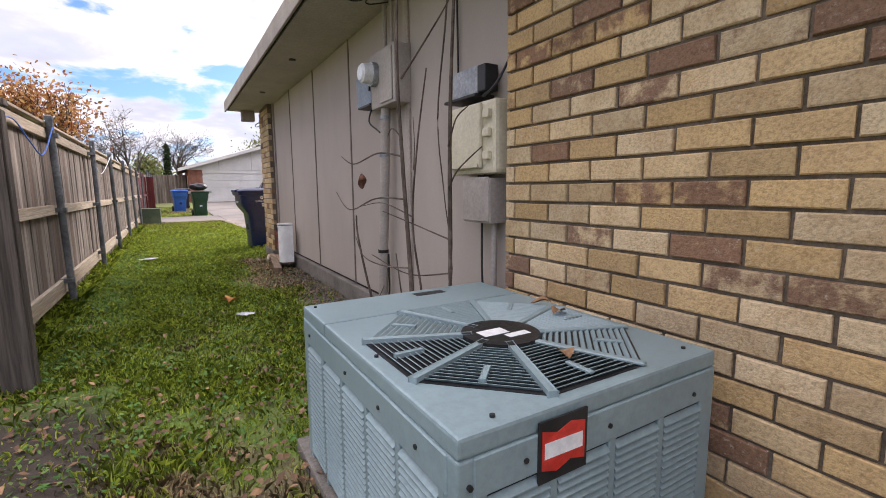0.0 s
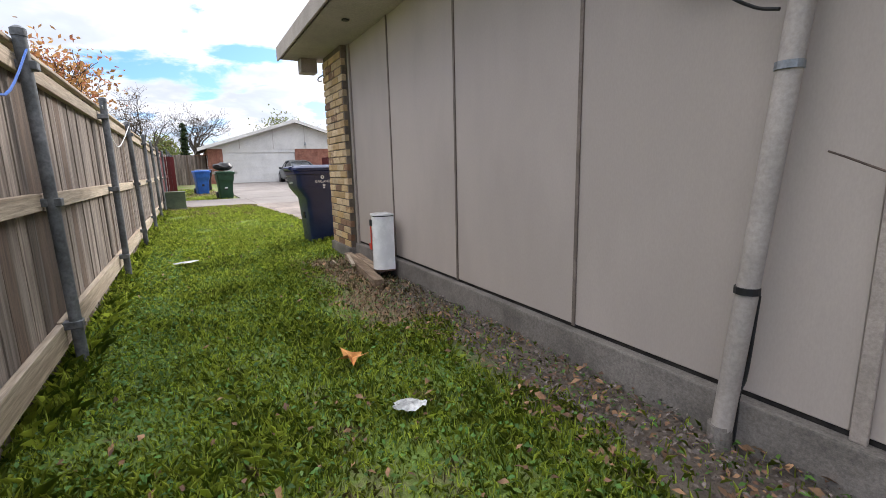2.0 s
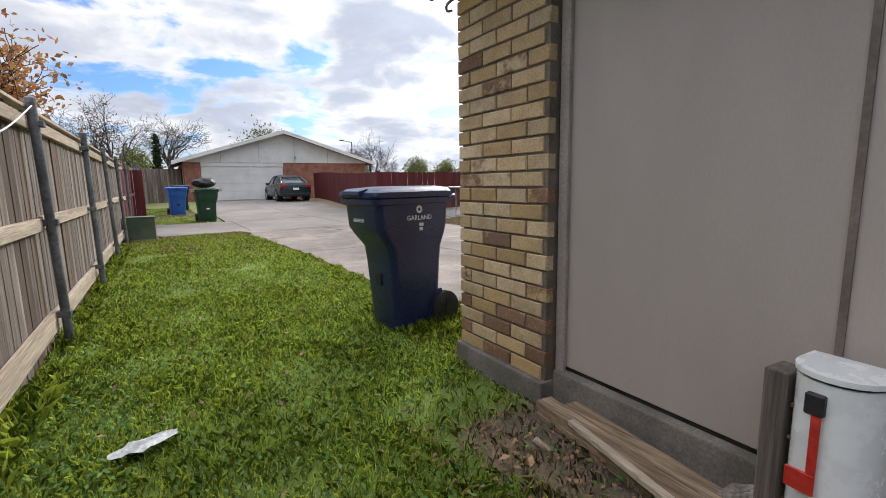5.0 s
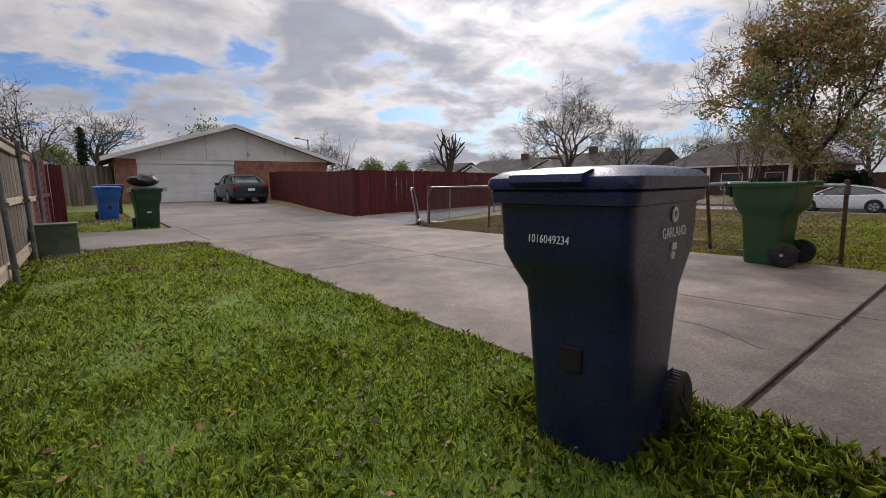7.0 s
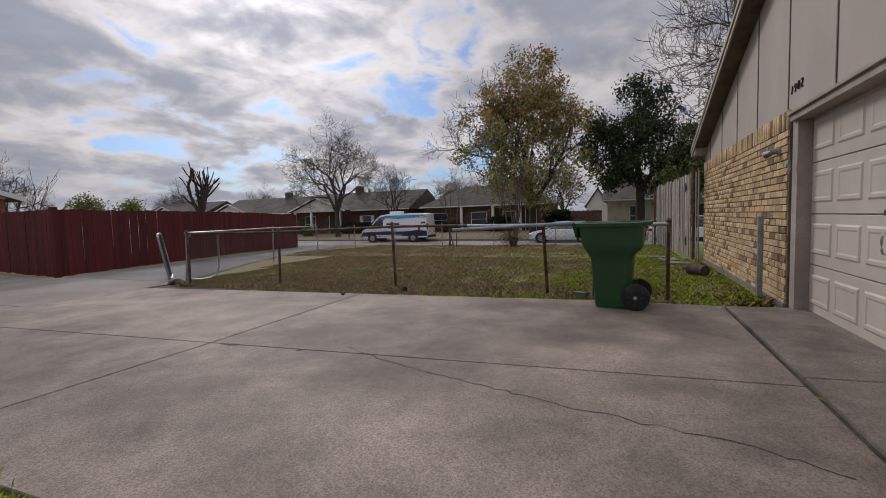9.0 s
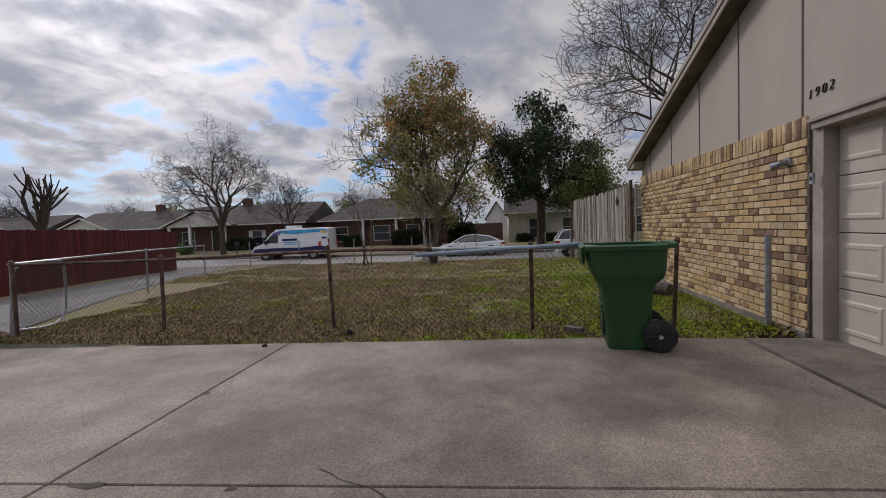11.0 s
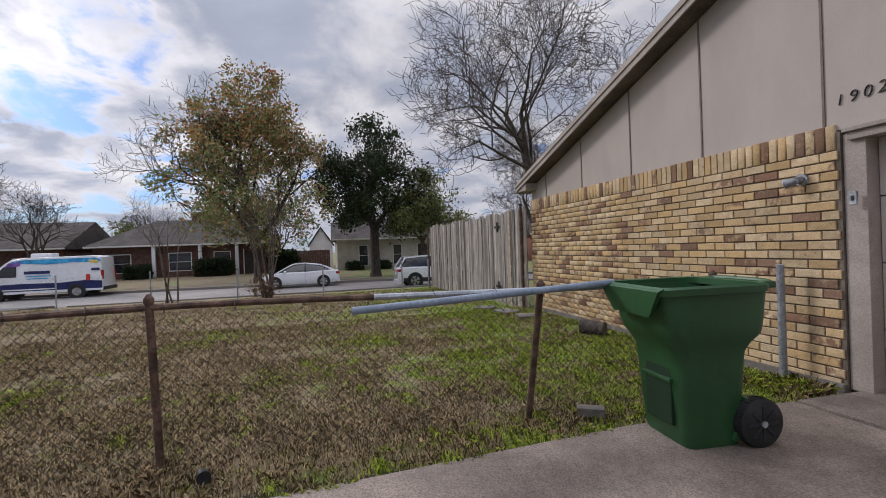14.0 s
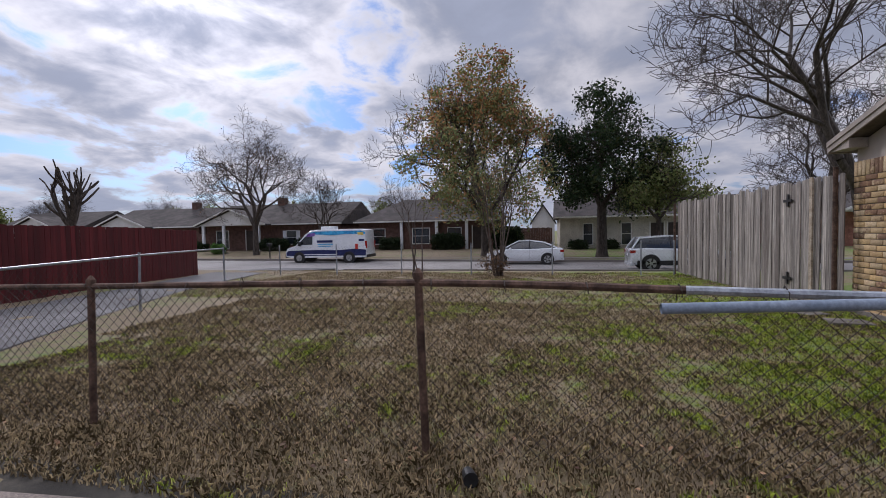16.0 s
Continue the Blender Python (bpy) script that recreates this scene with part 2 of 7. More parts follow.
def brick_material(name, per_piece):
    """Cream to gold bricks, some smeared with dark red-brown, frosted with pale sand."""
    m = bpy.data.materials.new(name)
    m.use_nodes = True
    t = m.node_tree
    p = t.nodes["Principled BSDF"]
    if per_piece:
        rnd = t.nodes.new("ShaderNodeObjectInfo").outputs["Random"]
    else:
        rnd = t.nodes.new("ShaderNodeNewGeometry").outputs["Random Per Island"]
    shift = t.nodes.new("ShaderNodeCombineXYZ")
    plug(t, shift, calc(t, "MULTIPLY", rnd, 37.0), calc(t, "MULTIPLY", rnd, 91.0), calc(t, "MULTIPLY", rnd, 53.0))
    vec = vcalc(t, "ADD", t.nodes.new("ShaderNodeTexCoord").outputs["Object"], shift.outputs[0])
    draw = lambda k: calc(t, "FRACT", calc(t, "MULTIPLY", rnd, k))
    cloudy = fbm(t, vec, 9.0, 4.0, 0.6)
    pits = fbm(t, vec, 95.0, 4.0, 0.7)
    col = blend(t, ramp(t, draw(7.31), 0.1, 0.9), (0.60, 0.47, 0.30), (0.53, 0.365, 0.175))
    col = blend(t, ramp(t, cloudy, 0.35, 0.68, 0.0, 0.6), col, (0.42, 0.28, 0.145))
    # the dark smear covers part of some bricks and the whole of a few
    reach = ramp(t, draw(17.9), 0.58, 1.0, 0.0, 0.44)
    smear = ramp(t, calc(t, "ADD", fbm(t, vec, 11.0, 5.0, 0.65), reach), 0.68, 0.86)
    col = blend(t, calc(t, "MULTIPLY", smear, 0.85), col, (0.185, 0.098, 0.068))
    sand = calc(t, "MULTIPLY", ramp(t, fbm(t, vec, 60.0, 5.0, 0.75), 0.54, 0.7, 0.0, 0.5), ramp(t, cloudy, 0.42, 0.6))
    col = blend(t, sand, col, (0.62, 0.54, 0.44))
    col = blend(t, 1.0, col, ramp(t, pits, 0.3, 0.6, 0.72, 1.06), "MULTIPLY")
    col = blend(t, 1.0, col, ramp(t, draw(13.7), 0.0, 1.0, 0.84, 1.14), "MULTIPLY")
    t.links.new(col, p.inputs["Base Color"])
    p.inputs["Roughness"].default_value = 0.92
    p.inputs["Specular IOR Level"].default_value = 0.25
    bmp = node(t, "ShaderNodeBump", Strength=0.7, Distance=0.008, Height=calc(t, "ADD", pits, cloudy))
    t.links.new(bmp.outputs[0], p.inputs["Normal"])
    return m


M_BRICK = brick_material("buff_brick", True)
M_BRICKS = brick_material("buff_brick_run", False)
# mortar tone lowered to carry the shade of the recessed joints
M_MORTAR = surface("mortar", (0.13, 0.104, 0.078), (0.19, 0.155, 0.12), 0.2, 90.0, 0.95, 0.5)
M_SIDING = surface("taupe_siding_paint", (0.405, 0.352, 0.312), (0.45, 0.392, 0.348), 0.7, 160.0, 0.75, 0.06, vary="piece", spread=0.025, stain=0.045, squash=(1, 1, 0.35))
M_STRIP = surface("brown_joint_strip", (0.15, 0.12, 0.1), (0.21, 0.17, 0.145), 0.2, 60.0, 0.8, 0.2, stain=0.2)
M_TRIM = surface("taupe_trim_paint", (0.33, 0.285, 0.25), (0.40, 0.345, 0.305), 0.3, 70.0, 0.7, 0.2, stain=0.2)
M_SOFFIT = surface("soffit_paint", (0.42, 0.375, 0.34), (0.48, 0.43, 0.39), 0.6, 60.0, 0.8, 0.15, stain=0.15)
M_GAP = surface("dark_gap", (0.02, 0.018, 0.016), (0.05, 0.045, 0.04), 0.2, 60.0, 0.95, 0.1)
M_ROOF = surface("asphalt_shingle", (0.075, 0.06, 0.052), (0.13, 0.105, 0.09), 0.5, 30.0, 0.95, 0.5, vary="piece", spread=0.15)
M_DOORPAINT = surface("garage_door_paint", (0.50, 0.44, 0.385), (0.56, 0.5, 0.44), 0.9, 80.0, 0.5, 0.08, stain=0.08)
M_WOOD = surface("weathered_fence_wood", (0.155, 0.122, 0.098), (0.29, 0.245, 0.21), 0.22, 26.0, 0.9, 0.6, vary="piece", spread=0.28, third=(0.14, 0.10, 0.075), stain=0.4, squash=(3.0, 3.0, 0.16))
M_RAIL = surface("pine_rail_wood", (0.38, 0.30, 0.215), (0.50, 0.42, 0.32), 0.25, 30.0, 0.85, 0.45, vary="piece", spread=0.14, stain=0.35, squash=(3.0, 0.14, 3.0))
M_GREYWOOD = surface("grey_weathered_wood", (0.22, 0.19, 0.165), (0.42, 0.38, 0.34), 0.12, 26.0, 0.92, 0.6, vary="piece", spread=0.22, third=(0.2, 0.17, 0.15), stain=0.45, squash=(3.0, 3.0, 0.12))
M_DARKWOOD = surface("dark_weathered_wood", (0.085, 0.07, 0.06), (0.15, 0.125, 0.11), 0.22, 26.0, 0.92, 0.6, vary="piece", spread=0.22, third=(0.07, 0.055, 0.045), stain=0.45, squash=(3.0, 3.0, 0.12))
M_REDWOOD = surface("red_painted_wood", (0.08, 0.009, 0.01), (0.118, 0.014, 0.015), 0.4, 30.0, 0.75, 0.3, vary="piece", spread=0.18, stain=0.2, squash=(3.0, 3.0, 0.2))
M_GALV = surface("galvanised_steel", (0.30, 0.32, 0.34), (0.42, 0.44, 0.47), 0.2, 50.0, 0.5, 0.15, metal=0.6, stain=0.3)
M_POST = surface("grey_painted_post", (0.10, 0.108, 0.115), (0.19, 0.2, 0.215), 0.3, 40.0, 0.6, 0.2, metal=0.3, stain=0.35)
M_RUST = surface("rusty_steel", (0.075, 0.045, 0.032), (0.17, 0.105, 0.075), 0.12, 50.0, 0.85, 0.4, metal=0.2, stain=0.4)
M_WIRE = surface("chain_link_wire", (0.045, 0.034, 0.028), (0.1, 0.08, 0.068), 0.4, 20.0, 0.7, 0.0, metal=0.2, stain=0.3)
M_AC = surface("grey_green_sheet_metal", (0.20, 0.275, 0.295), (0.235, 0.315, 0.335), 0.6, 50.0, 0.42, 0.06, stain=0.12, spec=0.5)
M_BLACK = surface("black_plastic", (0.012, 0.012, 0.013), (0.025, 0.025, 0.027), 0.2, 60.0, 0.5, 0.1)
M_NAVY = surface("navy_bin_plastic", (0.009, 0.017, 0.068), (0.014, 0.025, 0.092), 0.5, 90.0, 0.33, 0.1, stain=0.2, spec=0.6)
M_GREEN = surface("green_bin_plastic", (0.016, 0.068, 0.022), (0.024, 0.09, 0.03), 0.5, 90.0, 0.45, 0.12, stain=0.2, spec=0.5)
M_BLUE = surface("bright_blue_plastic", (0.02, 0.1, 0.42), (0.03, 0.13, 0.5), 0.4, 60.0, 0.45, 0.1)
# the bin's green darkened by half, for the shade in its lift pocket
M_POCKET_SHADE = surface("shaded_pocket_green", (0.008, 0.03, 0.012), (0.012, 0.04, 0.016), 0.4, 60.0, 0.6, 0.1)
M_DKGREEN = surface("dark_green_plastic", (0.012, 0.05, 0.025), (0.02, 0.07, 0.035), 0.4, 60.0, 0.5, 0.1)
M_WHITE = surface("white_enamel", (0.74, 0.76, 0.78), (0.82, 0.83, 0.84), 0.3, 50.0, 0.4, 0.08, stain=0.12)
M_FILM = surface("dull_plastic_film", (0.42, 0.43, 0.42), (0.56, 0.57, 0.56), 0.05, 40.0, 0.4, 0.2, stain=0.3)
M_ENAMEL = surface("glossy_white_enamel", (0.8, 0.81, 0.82), (0.85, 0.86, 0.86), 0.5, 8.0, 0.28, 0.02, stain=0.06, coat=0.3)
M_RED = surface("red_enamel", (0.5, 0.03, 0.02), (0.6, 0.05, 0.035), 0.1, 50.0, 0.5, 0.1)
M_BEIGE = surface("beige_plastic", (0.55, 0.50, 0.37), (0.62, 0.57, 0.43), 0.3, 60.0, 0.5, 0.06, stain=0.12)
M_PAINTBOX = surface("taupe_painted_metal", (0.36, 0.32, 0.29), (0.42, 0.375, 0.34), 0.3, 60.0, 0.6, 0.1, stain=0.15)
M_BLUEGREY = surface("blue_grey_metal", (0.2, 0.25, 0.32), (0.26, 0.31, 0.38), 0.3, 50.0, 0.5, 0.1)
M_BARK = surface("bark", (0.05, 0.04, 0.033), (0.105, 0.085, 0.07), 0.15, 30.0, 0.95, 0.7, stain=0.35, squash=(2, 2, 0.6))
M_TWIG = surface("young_bark", (0.07, 0.05, 0.04), (0.14, 0.11, 0.088), 0.1, 50.0, 0.85, 0.4, stain=0.35)
M_GLASS = glass("dark_window_glass")
M_CHROME = surface("chrome", (0.6, 0.6, 0.6), (0.7, 0.7, 0.7), 0.3, 20.0, 0.25, 0.0, metal=1.0, stain=0.05)
M_CARWHITE = surface("white_car_paint", (0.72, 0.74, 0.76), (0.76, 0.78, 0.8), 1.0, 10.0, 0.25, 0.0, stain=0.05, coat=0.5)
M_CARDARK = surface("dark_green_car_paint", (0.014, 0.022, 0.024), (0.02, 0.03, 0.032), 1.0, 10.0, 0.3, 0.0, stain=0.05, coat=0.15)
M_TAIL = surface("tail_lamp_red", (0.3, 0.012, 0.01), (0.36, 0.02, 0.015), 0.2, 20.0, 0.25, 0.0, stain=0.05)
M_TYRE = surface("tyre_rubber", (0.015, 0.015, 0.015), (0.03, 0.03, 0.03), 0.1, 50.0, 0.8, 0.2)
M_ALLOY = surface("alloy_rim", (0.35, 0.36, 0.37), (0.45, 0.46, 0.47), 0.1, 20.0, 0.35, 0.0, metal=0.8)
M_LEAF = surface("fallen_leaf", (0.19, 0.105, 0.055), (0.3, 0.18, 0.095), 0.05, 60.0, 0.8, 0.2, vary="island", spread=0.45, third=(0.16, 0.085, 0.055))


def foliage(name, a, b, c):
    m = surface(name, a, b, 0.8, 6.0, 0.6, 0.0, vary="island", spread=0.4, third=c, stain=0.1, spec=0.25)
    t = m.node_tree
    p = t.nodes["Principled BSDF"]
    thin = t.nodes.new("ShaderNodeBsdfTranslucent")
    t.links.new(p.inputs["Base Color"].links[0].from_socket, thin.inputs[0])
    mixed = t.nodes.new("ShaderNodeMixShader")
    plug(t, mixed, 0.35, p.outputs[0], thin.outputs[0])
    t.links.new(mixed.outputs[0], t.nodes["Material Output"].inputs[0])
    return m


M_FOL_AUTUMN = foliage("autumn_green_orange_leaves", (0.2, 0.25, 0.1), (0.28, 0.28, 0.11), (0.42, 0.25, 0.11))
M_FOL_OAK = foliage("dark_live_oak_leaves", (0.018, 0.035, 0.014), (0.032, 0.055, 0.02), (0.05, 0.06, 0.02))
M_FOL_OLIVE = foliage("olive_leaves", (0.14, 0.18, 0.06), (0.2, 0.23, 0.075), (0.22, 0.2, 0.08))
M_FOL_ORANGE = foliage("orange_autumn_leaves", (0.42, 0.2, 0.085), (0.46, 0.28, 0.1), (0.34, 0.13, 0.07))
M_FOL_HEDGE = foliage("hedge_leaves", (0.015, 0.03, 0.012), (0.03, 0.05, 0.018), (0.045, 0.055, 0.02))
M_FOL_BROWN = foliage("dry_brown_leaves", (0.14, 0.085, 0.045), (0.2, 0.125, 0.07), (0.1, 0.06, 0.04))
M_FOL_WEED = foliage("weed_leaves", (0.07, 0.16, 0.035), (0.12, 0.24, 0.05), (0.16, 0.25, 0.06))

# ---- helpers for building ----


def shape():
    return bmesh.new()


def box(bm, x0, x1, y0, y1, z0, z1, bevel=0.0, turn=None):
    made = bmesh.ops.create_cube(bm, size=1.0)["verts"]
    for v in made:
        v.co = Vector((x0 + (v.co.x + 0.5) * (x1 - x0), y0 + (v.co.y + 0.5) * (y1 - y0), z0 + (v.co.z + 0.5) * (z1 - z0)))
    if turn is not None:
        for v in made:
            v.co = turn @ v.co
    if bevel > 0:
        edges = {e for v in made for e in v.link_edges}
        bmesh.ops.bevel(bm, geom=list(edges), offset=bevel, segments=1 if bevel < 0.006 else 2, affect="EDGES", profile=0.6)
    return bm


def rod(bm, a, b, r, r2=None, seg=10, caps=True):
    a, b = Vector(a), Vector(b)
    q = (b - a).to_track_quat("Z", "Y").to_matrix()
    rings = []
    for p, rr in ((a, r), (b, r if r2 is None else r2)):
        rings.append([bm.verts.new(p + q @ Vector((rr * math.cos(2 * math.pi * i / seg), rr * math.sin(2 * math.pi * i / seg), 0))) for i in range(seg)])
    for i in range(seg):
        bm.faces.new((rings[0][i], rings[0][(i + 1) % seg], rings[1][(i + 1) % seg], rings[1][i]))
    if caps:
        bm.faces.new(list(reversed(rings[0])))
        bm.faces.new(rings[1])
    return bm


def sweep(bm, pts, r, seg=8, taper=1.0):
    pts = [Vector(p) for p in pts]
    rings = []
    for i, p in enumerate(pts):
        d = (pts[min(i + 1, len(pts) - 1)] - pts[max(i - 1, 0)]).normalized()
        q = d.to_track_quat("Z", "Y").to_matrix()
        rr = r * (1 + (taper - 1) * i / max(len(pts) - 1, 1))
        rings.append([bm.verts.new(p + q @ Vector((rr * math.cos(2 * math.pi * k / seg), rr * math.sin(2 * math.pi * k / seg), 0))) for k in range(seg)])
    for a, b in zip(rings, rings[1:]):
        for k in range(seg):
            try:
                bm.faces.new((a[k], a[(k + 1) % seg], b[(k + 1) % seg], b[k]))
            except ValueError:
                pass
    bm.faces.new(list(reversed(rings[0])))
    bm.faces.new(rings[-1])
    return bm


def curve(pts, n=8):
    """A smooth run of points through pts."""
    pts = [Vector(p) for p in pts]
    out = []
    for i in range(len(pts) - 1):
        p0, p1, p2, p3 = pts[max(i - 1, 0)], pts[i], pts[i + 1], pts[min(i + 2, len(pts) - 1)]
        for k in range(n):
            t = k / n
            out.append(0.5 * ((2 * p1) + (p2 - p0) * t + (2 * p0 - 5 * p1 + 4 * p2 - p3) * t * t + (3 * p1 - p0 - 3 * p2 + p3) * t ** 3))
    return out + [pts[-1]]


def prism(bm, outline, axis, lo, hi):
    """An outline in the two other axes (in order), drawn out along an axis."""
    def at(u, v, w):
        return {"x": (w, u, v), "y": (u, w, v), "z": (u, v, w)}[axis]
    a = [bm.verts.new(at(u, v, lo)) for u, v in outline]
    b = [bm.verts.new(at(u, v, hi)) for u, v in outline]
    n = len(outline)
    for i in range(n):
        bm.faces.new((a[i], a[(i + 1) % n], b[(i + 1) % n], b[i]))
    bm.faces.new(list(reversed(a)))
    bm.faces.new(b)
    return bm


def part(name, bm, material, parent=None, label="", smooth=False):
    bmesh.ops.recalc_face_normals(bm, faces=bm.faces)
    me = bpy.data.meshes.new(name)
    bm.to_mesh(me)
    bm.free()
    me.materials.append(material)
    if smooth:
        for p in me.polygons:
            p.use_smooth = True
        me.set_sharp_from_angle(angle=radians(40))
    ob = new(name, me)
    if parent is not None:
        ob.parent = parent
    if label:
        ob["label"] = label
    return ob


def thing(name, label, category, place=(0, 0, 0), turn=0.0, group="", kind=""):
    ob = new(name)
    ob.matrix_basis = pose(*place, 0, 0, turn)
    return tagged(ob, label, category, group, kind)


def setting(name, bm, material, label="", category="", smooth=False):
    return tagged(part(name, bm, material, smooth=smooth), label, category, "", "structure")


def piece(name, me, m, parent):
    ob = new(name, me)
    ob.matrix_basis = m
    ob.parent = parent
    return ob


def raw_mesh(name, verts, faces, material):
    """A mesh from arrays of corners and of faces with one number of corners."""
    me = bpy.data.meshes.new(name)
    k = faces.shape[1]
    me.vertices.add(len(verts))
    me.vertices.foreach_set("co", verts.astype(np.float32).ravel())
    me.loops.add(faces.size)
    me.loops.foreach_set("vertex_index", faces.astype(np.int32).ravel())
    me.polygons.add(len(faces))
    me.polygons.foreach_set("loop_start", np.arange(0, faces.size, k, dtype=np.int32))
    me.update(calc_edges=True)
    me.validate()
    me.materials.append(material)
    return me


def smooth_step(v, lo, hi):
    t = np.clip((np.asarray(v, float) - lo) / (hi - lo), 0, 1)
    return t * t * (3 - 2 * t)


STREET_Z = -0.72


def land(x, y):
    """The height of the ground."""
    x, y = np.asarray(x, float), np.asarray(y, float)
    z = -0.1 * smooth_step(x, 12, 18) - 0.48 * smooth_step(x, 18, 25) + 0.3 * smooth_step(x, 34, 44)
    z = z + 0.3 * smooth_step(y, 15, 27) * (1 - smooth_step(x, 9, 16))
    return z


# ---- ground, drive, alley, street ----


def make_ground():
    def ticks(lo, hi, step, reach):
        inner = np.arange(lo, hi + 1e-6, step)
        outer = np.array([5, 15, 40, 100, 250, 600.0])
        return np.concatenate([lo - outer[::-1], inner, hi + outer]) if reach else inner
    xs, ys = ticks(-6, 50, 0.5, True), ticks(-14, 60, 0.5, True)
    gx, gy = np.meshgrid(xs, ys)
    gz = land(gx, gy)
    rng = np.random.default_rng(3)
    rough = rng.normal(0, 0.008, gz.shape)
    gz = gz + rough
    gz = np.where((gx > 24.9) & (gx < 35.5), gz - 0.35, gz)  # the street lies in a trough
    onto = (gx > -0.2) & (gx < 6.2) & (gy > -0.3) & (gy < 30)
    gz = np.where(onto, gz - 0.016, gz)
    v = np.stack([gx.ravel(), gy.ravel(), gz.ravel()], 1)
    nx = len(xs)
    i, j = np.meshgrid(np.arange(nx - 1), np.arange(len(ys) - 1))
    k = (j * nx + i).ravel()
    ob = new("ground", raw_mesh("ground", v, np.stack([k, k + 1, k + nx + 1, k + nx], 1), M_GROUND))
    return tagged(ob, "patchy winter turf and bare soil", "ground", "", "structure")


ground = make_ground()


def slab(name, outline, top, material, parent=None, thick=0.12, lift=None):
    """A paving slab with eased edges; top: a height, or a function of the plan."""
    bm = shape()
    n = len(outline)
    cx, cy = sum(p[0] for p in outline) / n, sum(p[1] for p in outline) / n
    rings = []
    for inset, dz in ((0.0, -thick), (0.0, -0.008), (0.008, 0.0)):
        ring = []
        for x, y in outline:
            d = math.hypot(x - cx, y - cy) or 1
            px, py = x - (x - cx) / d * inset, y - (y - cy) / d * inset
            ring.append(bm.verts.new((px, py, (top(px, py) if callable(top) else top) + dz)))
        rings.append(ring)
    for a, b in zip(rings, rings[1:]):
        for i in range(n):
            bm.faces.new((a[i], a[(i + 1) % n], b[(i + 1) % n], b[i]))
    bm.faces.new(rings[-1])
    return part(name, bm, material, parent)


def drive_z(x, y):
    return float(land(x, y)) + 0.018


M_APRON = surface("apron_concrete", (0.15, 0.125, 0.105), (0.22, 0.185, 0.155), 0.4, 70.0, 0.8, 0.4, third=(0.11, 0.09, 0.075), stain=0.45)
drive = setting("driveway", box(shape(), 0.4, 5.38, 0.1, 9.9, -0.12, -0.004), M_JOINT, "tan brushed concrete driveway with joints and cracks", "driveway")
JX = lambda y: 2.78 - 0.075 * y
slab("concrete_slab", [(0.5, -0.195), (2.9, -0.195), (2.9, 0.6), (0.42, 0.6)], lambda x, y: 0.022 + 0.03 * (0.6 - y), M_APRON, drive)
slab("concrete_slab", [(2.915, -0.195), (5.34, -0.195), (5.42, 0.6), (2.915, 0.6)], lambda x, y: 0.022 + 0.03 * (0.6 - y), M_APRON, drive)
slab("concrete_slab", [(0.38, 0.64), (JX(0.64) - 0.008, 0.64), (JX(5.4) - 0.008, 5.4), (0.3, 5.4)], 0.018, M_CONCRETE, drive)
slab("concrete_slab", [(JX(0.64) + 0.008, 0.64), (5.42, 0.64), (5.45, 2.2), (5.2, 5.52), (JX(5.4) + 0.008, 5.4)], 0.018, M_CONCRETE, drive)
slab("concrete_slab", [(0.3, 5.415), (JX(5.4) - 0.008, 5.415), (JX(10) - 0.008, 9.98), (-0.1, 9.98), (0.1, 8.4)], 0.018, M_CONCRETE, drive)
slab("concrete_slab", [(JX(5.4) + 0.008, 5.415), (5.2, 5.535), (4.95, 8.6), (4.85, 9.98), (JX(10) + 0.008, 9.98)], 0.018, M_CONCRETE, drive)

alley = setting("alley", box(shape(), -2.3, 5.0, 10.02, 13.9, -0.12, -0.006), M_JOINT, "grey concrete alley between two driveways", "alley")
for x0, x1 in ((-2.4, 0.2), (0.215, 3.0), (3.015, 5.6)):
    slab("concrete_slab", [(x0, 10.0), (x1, 10.0), (x1, 13.95), (x0, 13.95)], 0.016, M_ALLEY, alley)
run = [(5.615, 10.0), (9.0, 11.7), (13.0, 13.3), (18.0, 14.7), (25.7, 15.6)]
top_run = [(5.615, 13.9), (9.0, 14.3), (13.0, 15.2), (18.0, 17.0), (25.7, 19.6)]
for (a, b), (c, d) in zip(zip(run, run[1:]), zip(top_run, top_run[1:])):
    slab("concrete_slab", [a, (b[0] - 0.012, b[1]), (d[0] - 0.012, d[1]), c], drive_z, M_LANE, alley)
nb_drive = setting("neighbour_driveway", box(shape(), 0.15, 5.4, 14.1, 20, -0.12, -0.006), M_JOINT, "pale concrete driveway before a white garage", "driveway")
for y0, y1 in ((13.97, 17.2), (17.22, 21.0), (21.02, 24.6), (24.62, 28.3)):
    for x0, x1 in ((0.05, 2.72), (2.735, 5.45)):
        slab("concrete_slab", [(x0, y0), (x1, y0), (x1, y1), (x0, y1)], drive_z, M_ALLEY, nb_drive)

# the street, with a kerb on both sides
FAR = lambda y: 32.6 + 0.09 * (y - 5)
street = setting("street", prism(shape(), [(25.7, -60), (FAR(-60), -60), (FAR(90), 90), (25.7, 90)], "z", STREET_Z - 0.2, STREET_Z), M_STREET, "pale worn concrete residential street", "street")
kerb_near = setting("kerb_near", prism(shape(), [(25.4, -60), (25.7, -60), (25.7, 15.0), (25.4, 15.0)], "z", STREET_Z - 0.2, STREET_Z + 0.13), M_ALLEY, "concrete kerb", "kerb")
kerb_far = setting("kerb_far", prism(shape(), [(FAR(-60), -60), (FAR(-60) + 0.3, -60), (FAR(90) + 0.3, 90), (FAR(90), 90)], "z", STREET_Z - 0.2, STREET_Z + 0.14), M_ALLEY, "concrete kerb", "kerb")
